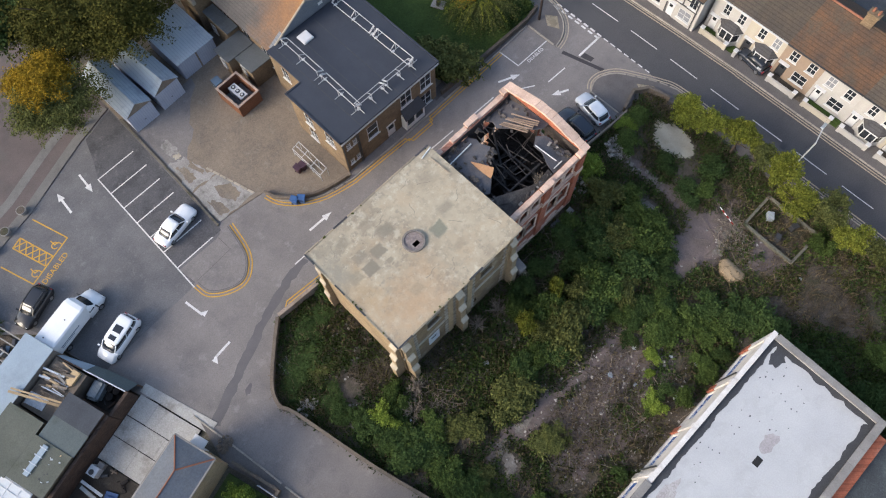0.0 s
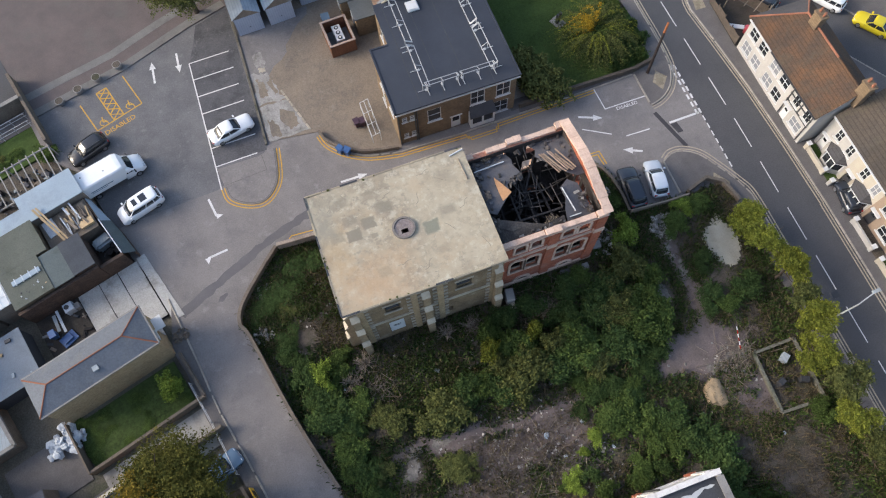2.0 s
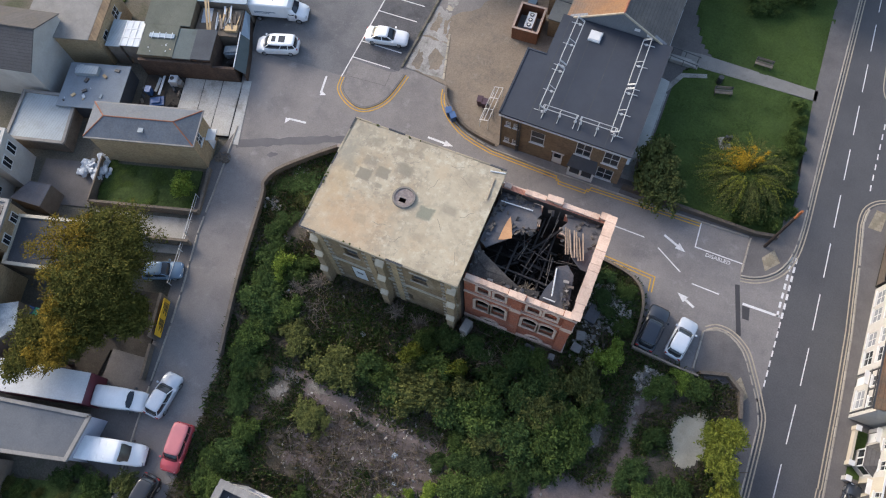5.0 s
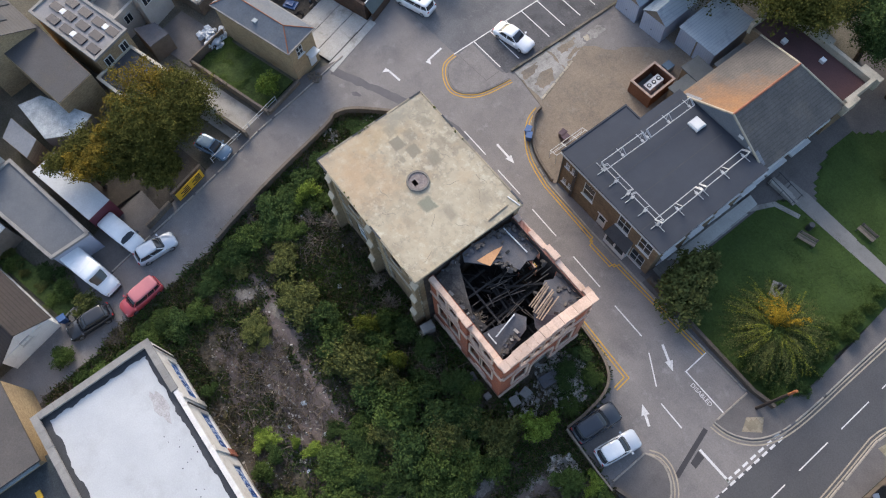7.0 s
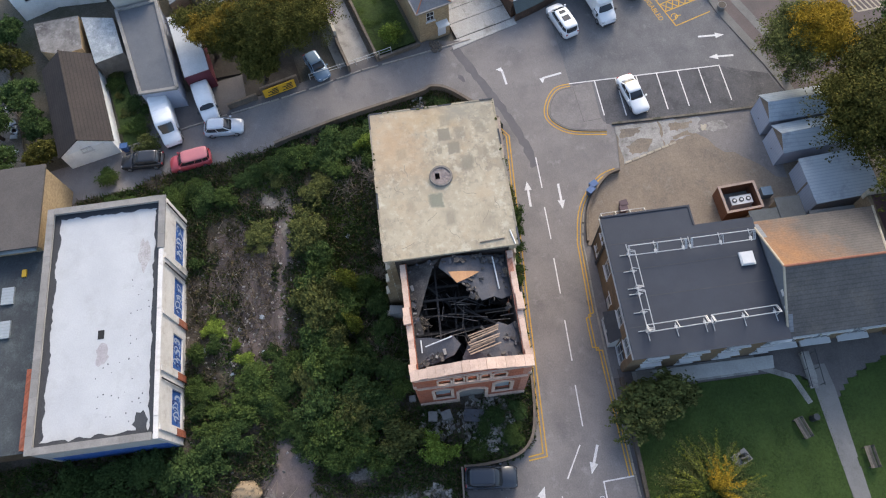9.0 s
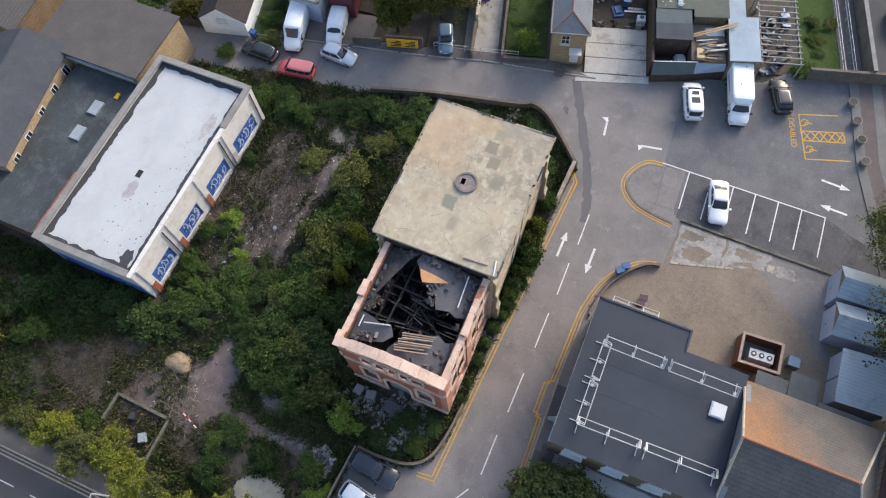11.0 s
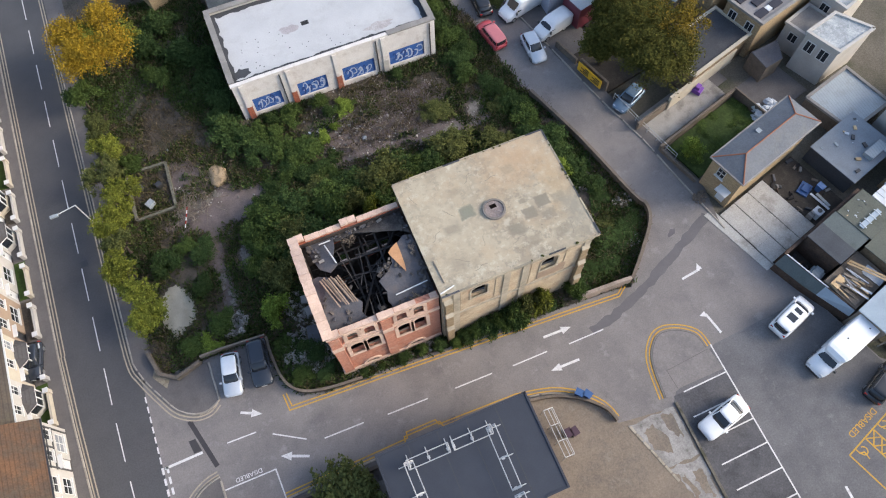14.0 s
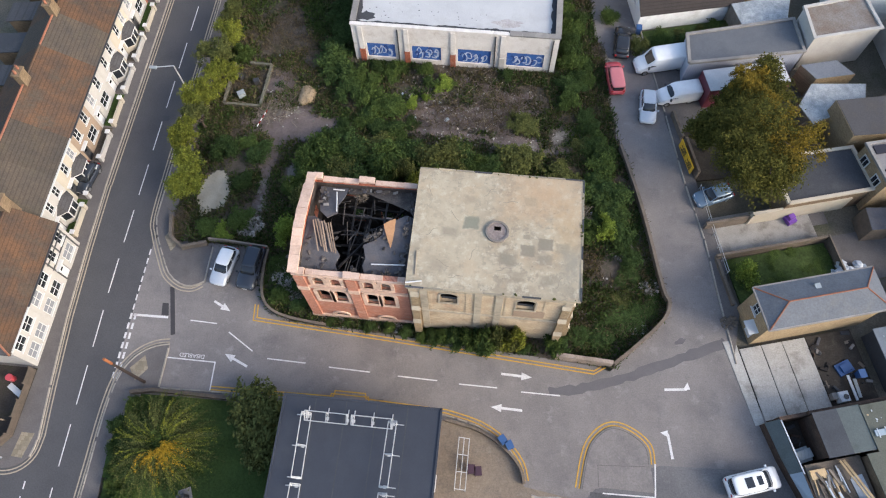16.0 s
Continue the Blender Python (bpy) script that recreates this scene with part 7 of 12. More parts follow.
parapet_blocks((WX0 - 0.1, WY0 + 0.18), (WX1 + 0.1, WY0 + 0.18), 0.62, WZ, WZ + 0.14, CONC_GREY, wr, 14)
parapet_blocks((WX0 + 0.18, WY0 + 0.5), (WX0 + 0.18, WY1 - 0.5), 0.62, WZ, WZ + 0.14, CONC_GREY, wr, 7)
parapet_blocks((WX1 - 0.18, WY0 + 0.5), (WX1 - 0.18, WY1 - 0.5), 0.62, WZ, WZ + 0.14, CONC_GREY, wr, 7)
parapet_blocks((WX0 - 0.1, WY1 - 0.2), (0.2, WY1 - 0.2), 0.62, WZ, WZ + 0.14, CONC_GREY, wr, 4)
parapet_blocks((0.3, WY1 - 0.18), (WX1 + 0.1, WY1 - 0.18), 0.42, WZ, WZ + 0.1, WORKSHOP_WHITE, wr, 9)
for k, (u0, w0, u1, w1) in enumerate(w_n):
    xa, xb = WX1 - u1, WX1 - u0
    sh = part("shutter", boxes((xa + 0.02, WY1 - 0.2, w0, xb - 0.02, WY1 - 0.15, w1)), BLUE_PAINT, wr, "blue shutter covered with spray paint")
    rg_ = random.Random(300 + k)
    for i in range(9):
        cx, cz = xa + 0.35 + (xb - xa - 0.7) * (i + rg_.uniform(-0.3, 0.3) + 0.3) / 9, w0 + rg_.uniform(0.5, 1.2)
        turn_, wide_ = rg_.uniform(-0.5, 0.5), rg_.uniform(0.18, 0.42)
        pts = smooth_line([(min(max(cx + wide_ * math.cos(a_ + turn_) + 0.05 * a_, xa + 0.1), xb - 0.1), min(max(cz + rg_.uniform(0.35, 0.75) * math.sin(a_), w0 + 0.12), w1 - 0.12)) for a_ in (0.3, 1.5, 2.7, 3.9, 5.0)], 4)
        b2 = ribbon(pts, rg_.uniform(0.07, 0.17), 0, 0.008 + 0.002 * i)
        for v in b2.verts:
            v.co = Vector((v.co.x, WY1 - 0.149 + v.co.z, v.co.y))
        part("spray_paint", b2, (GRAFFITI, GRAFFITI, GRAFFITI_DEEP)[i % 3], sh)
    part("pier", boxes((xb + 0.25, WY1, -0.3, xb + 0.75, WY1 + 0.12, 5.4)), WORKSHOP_WHITE, wr)
    part("pier_base", boxes((xb + 0.2, WY1, -0.3, xb + 0.8, WY1 + 0.18, 2.0)), RED_BRICK if k != 3 else WHITE_WALL, wr)
for xx in (12.0, 1.6, -4.4):
    part("down_pipe", tube(bmesh.new(), (xx, WY1 + 0.1, 0), (xx, WY1 + 0.1, 5.3), 0.07), METAL_DARK, wr)

# block behind it with a dark flat roof
db = thing("dark_roof_workshop", label="long low workshop with a dark felt roof", category="building")
part("wall", boxes((-2.2, -45.0, -0.3, 16.2, -36.6, 3.7)), STOCK_BROWN, db)
rf = part("roof", boxes((-2.4, -45.2, 3.7, 16.4, -36.4, 3.85)), mat("streaked_slate_felt", (0.062, 0.07, 0.074), (0.045, 0.05, 0.055), 0.75, 0.35, 8, 0.2, 0.25, stain=(0.10, 0.118, 0.115), stain_scale=0.55, stain_amount=0.6, scuff=((0.15, 0.175, 0.17), 0.5, 0.3), world_space=True), db, "dark patched felt roof")
part("parapet", boxes((9.5, -37.2, 3.7, 16.3, -36.5, 4.6)), RED_BRICK, db)
part("skylight", boxes((1.4, -40.6, 3.85, 3.0, -39.5, 4.05)), SHEET_GREY, rf)
part("skylight", boxes((4.6, -40.6, 3.85, 6.2, -39.5, 4.05)), SHEET_GREY, rf)
part("yellow_debris", boxes((-0.2, -39.0, 3.85, 0.5, -38.6, 4.0)), SIGN_YELLOW, rf)
yb = thing("yellow_brick_annexe", label="yellow-brick annexe with a brown flat roof", category="building")
part("wall", boxes((-10.1, -50, -0.3, -1.9, -37.2, 5.2)), STOCK_PALE, yb)
part("roof", boxes((-10.3, -50, 5.2, -1.7, -37.0, 5.4)), mat("brown_grey_flat_roof", (0.10, 0.09, 0.085), (0.08, 0.073, 0.07), 0.9, 0.4, 9, 0.15, 0.2), yb)
part("gutter", boxes((-1.88, -49, 4.7, -1.6, -37.4, 4.95)), SHEET_GREY, yb)


# ---------------------------------------------------------------- terrace along the main road
def gable_house(y1, width, front, eave, ridge, depth, wall_mat, roof_mat, label, style, seed, group="terrace houses", hip=0.0):
    """One terraced house whose front faces the road; y1 is its north end."""
    rn = random.Random(seed)
    y0 = y1 - width
    h = thing("terraced_house", (front, y0, 0), label, "house", group)
    holes = []
    if style == "bay":
        holes = [(0.5, 2.95, 1.35, 4.35), (2.3, 2.95, 3.15, 4.35), (width - 1.25, 0.1, width - 0.35, 2.15)]
    elif style == "flat":
        holes = [(0.55, 2.9, 1.5, 4.3), (width - 1.7, 2.9, width - 0.75, 4.3), (0.7, 0.75, 2.3, 2.1), (width - 1.25, 0.1, width - 0.35, 2.15)]
    elif style == "pair":
        holes = [(0.5, 2.9, 1.9, 4.3), (width - 1.9, 2.9, width - 0.5, 4.3), (0.5, 0.7, 1.9, 2.1), (width - 1.9, 0.7, width - 0.5, 2.1)]
    # the wall runs from north to south so that its outer face looks at the road
    ho = [(width - b, c, width - a, d) for a, c, b, d in holes]
    part("wall", wall(bmesh.new(), 0, width, 0, 0, -0.2, eave, 0.3, ho), wall_mat, h)
    part("wall", wall(bmesh.new(), depth, 0, depth, width, -0.2, eave, 0.3), wall_mat, h)
    for yy, flip in ((0, 1), (width, -1)):
        bm = bmesh.new()
        prof = [(0.3, -0.2), (depth - 0.3, -0.2), (depth - 0.3, eave - 0.1), (depth / 2, (eave if hip and yy else ridge) - 0.12), (0.3, eave - 0.1)]
        ya, yb = (0.01, 0.25) if yy == 0 else (width - 0.25, width - 0.01)
        a = [bm.verts.new((x, ya, z)) for x, z in prof]
        b = [bm.verts.new((x, yb, z)) for x, z in prof]
        bm.faces.new(a)
        bm.faces.new(b[::-1])
        for k in range(5):
            j = (k + 1) % 5
            bm.faces.new((a[j], a[k], b[k], b[j]))
        part("side_wall", bm, wall_mat, h)
    top, end = width - hip, width + (0.3 if hip else 0.0)
    bm = bmesh.new()
    roof_face(bm, [(-0.3, 0, eave - 0.05), (depth / 2, 0, ridge), (depth / 2, top, ridge), (-0.3, end, eave - 0.05)][::-1], 0.12)
    part("roof_front", bm, roof_mat, h)
    bm = bmesh.new()
    roof_face(bm, [(depth / 2, 0, ridge), (depth + 0.3, 0, eave - 0.05), (depth + 0.3, end, eave - 0.05), (depth / 2, top, ridge)][::-1], 0.12)
    part("roof_back", bm, roof_mat, h)
    if hip:
        bm = roof_face(bmesh.new(), [(-0.3, end, eave - 0.05), (depth / 2, top, ridge), (depth + 0.3, end, eave - 0.05)], 0.12)
        bmesh.ops.recalc_face_normals(bm, faces=bm.faces)
        part("roof_hip", bm, SLATE, h)
        for xe in (-0.3, depth + 0.3):
            part("hip_tiles", tube(bmesh.new(), (depth / 2, top, ridge + 0.02), (xe, end, eave), 0.09), RIDGE_RED, h)
    part("ridge_tiles", tube(bmesh.new(), (depth / 2, 0.02, ridge + 0.02), (depth / 2, top - 0.02, ridge + 0.02), 0.11), RIDGE_RED if rn.random() < 0.5 else roof_mat, h)
    part("gutter", boxes((-0.42, 0.02, eave - 0.16, -0.3, width - 0.02, eave - 0.04)), METAL_DARK if rn.random() < 0.5 else UPVC, h)
    for u0, w0, u1, w1 in holes:
        if w0 < 0.3:
            d = part("door", boxes((0.08, u0 + 0.05, 0.1, 0.14, u1 - 0.05, 2.1)), METAL_DARK if rn.random() < 0.5 else WHITE_GLOSS, h)
            part("door_glass", boxes((0.06, u0 + 0.25, 1.3, 0.079, u1 - 0.25, 1.9)), GLASS, d)
            part("door_hood", boxes((-0.35, u0 - 0.15, 2.2, 0.0, u1 + 0.15, 2.32)), WHITE_GLOSS, h)
        else:
            window(h, 0, width, 0, -1, width - u1, w0, u1 - u0, w1 - w0, bars=(1, 1), glass=GLASS if rn.random() < 0.6 else CURTAIN)
    if style == "bay":
        poly = [(-0.75, 0.75), (-0.75, 2.2), (0.0, 2.75), (0.0, 0.2)]
        b = part("bay_window", prism(poly, 0.0, 0.75), wall_mat, h)
        part("bay_glass", prism([(-0.7, 0.8), (-0.7, 2.15), (-0.02, 2.65), (-0.02, 0.3)], 0.75, 2.0), GLASS, b)
        for r in ((-0.76, 0.72, 0.75, -0.68, 0.82, 2.0), (-0.76, 2.13, 0.75, -0.68, 2.23, 2.0), (-0.76, 1.42, 0.75, -0.69, 1.52, 2.0), (-0.06, 0.18, 0.75, 0.0, 0.3, 2.0), (-0.06, 2.65, 0.75, 0.0, 2.77, 2.0)):
            part("bay_frame", boxes(r), UPVC, b)
        part("bay_fascia", prism([(-0.85, 0.7), (-0.85, 2.25), (0.0, 2.87), (0.0, 0.08)], 2.0, 2.22), WHITE_GLOSS, b)
        bm = bmesh.new()
        roof_face(bm, [(-0.9, 0.65, 2.23), (-0.9, 2.3, 2.23), (0.0, 2.0, 2.75), (0.0, 0.95, 2.75)], 0.03)
        roof_face(bm, [(-0.9, 0.65, 2.225), (0.0, 0.95, 2.745), (0.0, 0.02, 2.225)], 0.03)
        roof_face(bm, [(-0.9, 2.3, 2.225), (0.0, 2.95, 2.225), (0.0, 2.0, 2.745)], 0.03)
        part("bay_roof", bm, SLATE, b)
    return h


def chimney(x, y, z, w=1.1, d=0.7):
    c = thing("chimney_stack", (x, y, z), "brick chimney stack with clay pots", "chimney", "chimney stacks")
    part("shaft", boxes((-d / 2, -w / 2, -1.6, d / 2, w / 2, 1.2), (-d / 2 - 0.08, -w / 2 - 0.08, 1.2, d / 2 + 0.08, w / 2 + 0.08, 1.38)), STOCK_BROWN, c)
    for k in (-0.3, 0.3):
        part("pot", tube(bmesh.new(), (0, k, 1.38), (0, k, 1.85), 0.14, 8, 0.11), RIDGE_RED, c)


row = [(12.2, 4.2, 40.85, WHITE_WALL, TILE_ORANGE, "pair"), (8.0, 4.2, 40.85, WHITE_WALL, TILE_ORANGE, "pair"), (3.8, 4.1, 40.85, WHITE_WALL, TILE_ORANGE, "flat")]
ROOFS = [TILE_BROWN, TILE_BROWN, TILE_ORANGE, TILE_ORANGE, TILE_BROWN, TILE_ORANGE, TILE_BROWN, TILE_ORANGE, TILE_BROWN, TILE_BROWN]
WALLS = [WHITE_WALL, CREAM_WALL, TAN_WALL, WHITE_WALL, WHITE_WALL, CREAM_WALL, WHITE_WALL, RED_BRICK, WHITE_WALL, CREAM_WALL]
STYLES = ["bay", "bay", "flat", "flat", "bay", "bay", "flat", "bay", "bay", "bay"]
y = -0.6
for k in range(10):
    row.append((y, 4.35, 42.65, WALLS[k], ROOFS[k], STYLES[k]))
    y -= 4.35
NAMES = {"white_painted_render": "white-rendered", "cream_painted_render": "cream-rendered", "tan_pebbledash": "tan pebbledashed", "red_brick": "red-brick"}
HOUSES = []
for k, (y1, w, fr, wm, rm, st) in enumerate(row):
    tile = "orange-brown" if rm is TILE_ORANGE else "brown"
    HOUSES.append(gable_house(y1, w, fr, 4.85 if k < 3 else 5.0, 7.5 if k < 3 else 7.9, 6.2 if k < 3 else 8.2, wm, rm, f"{NAMES[wm.name]} terraced house with {tile} tiled roof" + (" and bay window" if st == "bay" else ""), st, k + 40, hip=2.9 if k == 0 else 0.0))
for k in (0, 2, 5, 7, 9, 11):
    chimney(row[k][2] + (3.1 if k < 3 else 4.1), row[k][0] - row[k][1], 7.5 if k < 3 else 7.9)
# timber framing on the end house
for r in ((-0.07, 0.3, 2.6, 0.0, 4.0, 2.75), (-0.07, 0.3, 3.6, 0.0, 4.0, 3.72), (-0.08, 0.35, 0.2, 0.0, 0.47, 4.7), (-0.08, 2.05, 2.76, 0.0, 2.17, 4.7), (-0.08, 3.8, 0.2, 0.0, 3.92, 4.7)):
    part("framing_timber", boxes(r), METAL_DARK, HOUSES[2], "dark mock timber framing")
# rear extensions behind the terrace
for k in range(9):
    y0 = -4.8 - 4.35 * k
    ex = thing("rear_extension", label="rear extension of the terrace with a dark lean-to roof", category="building", group="rear extensions")
    part("wall", boxes((50.9, y0, -0.2, 55.0, y0 + 2.3, 3.6)), STOCK_BROWN, ex)
    bm = bmesh.new()
    roof_face(bm, [(50.88, y0 - 0.15, 4.4), (55.2, y0 - 0.15, 3.7), (55.2, y0 + 2.5, 3.7), (50.88, y0 + 2.5, 4.4)], 0.1)
    part("roof", bm, SLATE if k % 2 else FELT_DARK, ex)
# front garden walls with piers
for k in range(9):
    y1 = -0.9 - 4.35 * k
    gw = thing("garden_wall", label="low white front garden wall with square piers", category="wall", group="front garden walls")
    m = WHITE_WALL if k % 3 else CREAM_WALL
    if k not in (1,):
        part("wall_body", boxes((41.35, y1 - 3.0, 0, 41.55, y1 - 0.3, 0.75)), m, gw)
    for yy in (y1 - 3.2, y1 - 0.15):
        part("pier", boxes((41.27, yy - 0.18, 0, 41.63, yy + 0.18, 1.0)), m, gw)
        part("pier_cap", boxes((41.22, yy - 0.23, 1.0, 41.68, yy + 0.23, 1.08)), WHITE_GLOSS, gw)
    single("front_garden", boxes((41.56, y1 - 4.2, 0.1, 42.6, y1 - 0.1, 0.13)), (LAWN, PAVING, EARTH)[k % 3], "small front garden strip", "garden", kind="structure")
# corner garden of the end house
WET_SOIL = mat("dark_garden_soil", (0.06, 0.05, 0.042), (0.04, 0.035, 0.03), 0.92, 0.6, 8, 0.25, 0.4, stain=(0.03, 0.036, 0.02), stain_scale=0.7, stain_amount=0.6, world_space=True)
OLD_FENCE = mat("dark_weathered_fence", (0.105, 0.085, 0.07), (0.075, 0.062, 0.052), 0.9, 1.5, 12, 0.2, 0.2)
single("corner_garden", prism([(40.75, 12.4), (40.9, 18.5), (42.0, 19.9), (43.2, 19.0), (46.4, 13.6), (46.4, 12.4)], 0.0, 0.13), WET_SOIL, "untidy dark earth of the corner garden", "garden", kind="structure")
gf = thing("garden_fence", label="weathered timber fence round the corner garden", category="fence")
for a, b in (((40.85, 12.6), (40.95, 18.5)), ((40.95, 18.5), (42.0, 19.95)), ((42.0, 19.95), (43.3, 19.1)), ((43.3, 19.1), (46.5, 13.7))):
    n_ = max(1, round(math.hypot(b[0] - a[0], b[1] - a[1]) / 1.5))
    for k in range(n_):
        p, q = Vector(a).lerp(Vector(b), k / n_), Vector(a).lerp(Vector(b), (k + 0.97) / n_)
        part("fence_panel", ribbon([tuple(p), tuple(q)], 0.05, 0.1, 1.35 - 0.25 * (k % 2)), OLD_FENCE, gf)
        part("post", boxes((p.x - 0.05, p.y - 0.05, 0.1, p.x + 0.05, p.y + 0.05, 1.5)), OLD_FENCE, gf)
for k in range(5):
    p = Vector((42.6, 18.3)) + Vector((0.62, -1.02)) * k
    single("pergola_beam", beam(bmesh.new(), (p.x - 1.0, p.y - 0.6, 1.9), (p.x + 0.75, p.y + 0.45, 1.9), 0.08, 0.1), TIMBER_GREY, "grey pergola beam over the corner garden", "beam", "pergola beams")
for p in ((42.0, 17.3), (44.5, 13.4), (43.3, 18.6), (45.6, 14.6)):
    single("pergola_post", boxes((-0.06, -0.06, 0, 0.06, 0.06, 1.85)), TIMBER_GREY, "grey timber post of the pergola", "post", "pergola posts", at=(*p, 0.1))
single("dustbin", tube(bmesh.new(), (0, 0, 0), (0, 0, 0.85), 0.27, 12, 0.32), PAINT_RED, "red bin in the corner garden", "bin", at=(42.6, 13.6, 0.13))
single("white_board", boxes((-0.9, -0.25, 0, 0.9, 0.25, 0.12)), WHITE_GLOSS, "white board lying in the corner garden", "board", at=(42.0, 14.6, 0.13), turn=-30)

# ---------------------------------------------------------------- vegetation
def leaf_mesh(name, material, rx, ry, rz, clumps, per, size, seed, base=0.15, droop=0.0):
    """A crown of small leaves strung along shoots that spread from several uneven lobes."""
    rg = np.random.default_rng(seed)
    form = np.array([rx, ry, rz])
    shoots, leaves = int(clumps * 2.0), per // 2
    lobes = []
    for _ in range(7):
        a, d = rg.uniform(0, 2 * np.pi), 0.62 * rg.random() ** 0.6
        lobes.append((np.array([d * np.cos(a), d * np.sin(a), rg.uniform(0.0, 0.42) * (1.1 - d)]), rg.uniform(0.34, 0.62)))
    V = []
    for _ in range(shoots):
        c, lr = lobes[rg.integers(7)]
        d = rg.normal(size=3)
        d /= np.linalg.norm(d)
        d[2] = abs(d[2]) * 1.1 if rg.random() < 0.85 else d[2] * 0.5
        reach = lr * rg.uniform(0.6, 1.18)
        t = (0.12 + 0.88 * rg.random(leaves) ** 0.75)[:, None]
        side = rg.normal(size=(leaves, 3)) * 0.115 * (1.25 - 0.95 * t)
        bend = np.array([0, 0, -0.22]) * t * t * reach
        p = (c + d * reach * t + side + bend) * form + np.array([0, 0, base + rz * 0.1])
        if droop:
            p[:, 2] -= droop * np.linalg.norm(p[:, :2], axis=1)
        p[:, 2] = np.maximum(p[:, 2], 0.04)
        a = rg.normal(size=(leaves, 3)) * np.array([1, 1, 0.45])
        a /= np.linalg.norm(a, axis=1)[:, None]
        b = np.cross(a, rg.normal(size=(leaves, 3)) * 0.7 + np.array([0, 0, 1.4]))
        b /= np.linalg.norm(b, axis=1)[:, None] + 1e-9
        s = size * rg.uniform(0.6, 1.35, (leaves, 1))
        V.append(np.stack([p - a * s, p + b * s * 0.5, p + a * s, p - b * s * 0.5], 1).reshape(-1, 3))
    V = np.concatenate(V)
    me = bpy.data.meshes.new(name)
    me.from_pydata(V.tolist(), [], np.arange(len(V)).reshape(-1, 4).tolist())
    me.materials.append(material)
    return me


def trunk_mesh(h, r, limbs, spread, seed):
    rn = random.Random(seed)
    bm = bmesh.new()
    p = Vector((0, 0, -0.2))
    for k in range(4):
        q = p + Vector((rn.uniform(-0.15, 0.15), rn.uniform(-0.15, 0.15), (h + 0.2) / 4))
        tube(bm, p, q, r * (1 - 0.17 * k), 8, r * (1 - 0.17 * (k + 1)))
        p = q
    for k in range(limbs):
        a = 6.283 * k / limbs + rn.uniform(-0.4, 0.4)
        s = Vector((0, 0, h * rn.uniform(0.45, 0.95)))
        m_ = s + Vector((math.cos(a), math.sin(a), 0.7)) * spread * 0.45
        e = m_ + Vector((math.cos(a + rn.uniform(-0.5, 0.5)), math.sin(a), 0.8)) * spread * 0.4
        tube(bm, s, m_, r * 0.42, 6, r * 0.26)
        tube(bm, m_, e, r * 0.26, 5, r * 0.1)
        for _ in range(2):
            tube(bm, m_, m_ + Vector((rn.uniform(-1, 1), rn.uniform(-1, 1), rn.uniform(0.2, 1))) * spread * 0.4, r * 0.16, 4, r * 0.05)
    me = bpy.data.meshes.new("trunk")
    bm.to_mesh(me)
    bm.free()
    me.materials.append(BARK)
    return me


BUSH = {}
for key, m, n in (("dark", LEAF_DARK, 5), ("mid", LEAF_MID, 5), ("olive", LEAF_OLIVE, 4), ("yellow", LEAF_YELLOW, 3), ("bright", LEAF_BRIGHT, 2), ("rust", LEAF_RUST, 2)):
    BUSH[key] = [leaf_mesh("bush_" + key, m, 1.12, 1.12, 0.95, 62, 80, 0.050, 100 + i * 7 + len(key)) for i in range(n)]
LOOKS = {"dark": "dense dark-green bramble bush on the derelict plot", "mid": "mid-green leafy bush on the derelict plot", "olive": "olive-green bush turning yellow on the plot", "yellow": "yellow-green sapling foliage on the plot edge",
         "bright": "bright green young bush among the weeds", "rust": "brownish autumn shrub beside the wall"}
rb = random.Random(77)


def bush(key, x, y, r, h=None, z=0.0, label=None, flat=1.0):
    o = new("bush", rb.choice(BUSH[key]))
    o.matrix_basis = pose(x, y, z, 0, 0, rb.uniform(0, 360)) @ Matrix.Diagonal((r, r * rb.uniform(0.72, 1.3), (h or r * 1.1), 1))
    return tagged(o, label or LOOKS[key], "bush", "bushes")


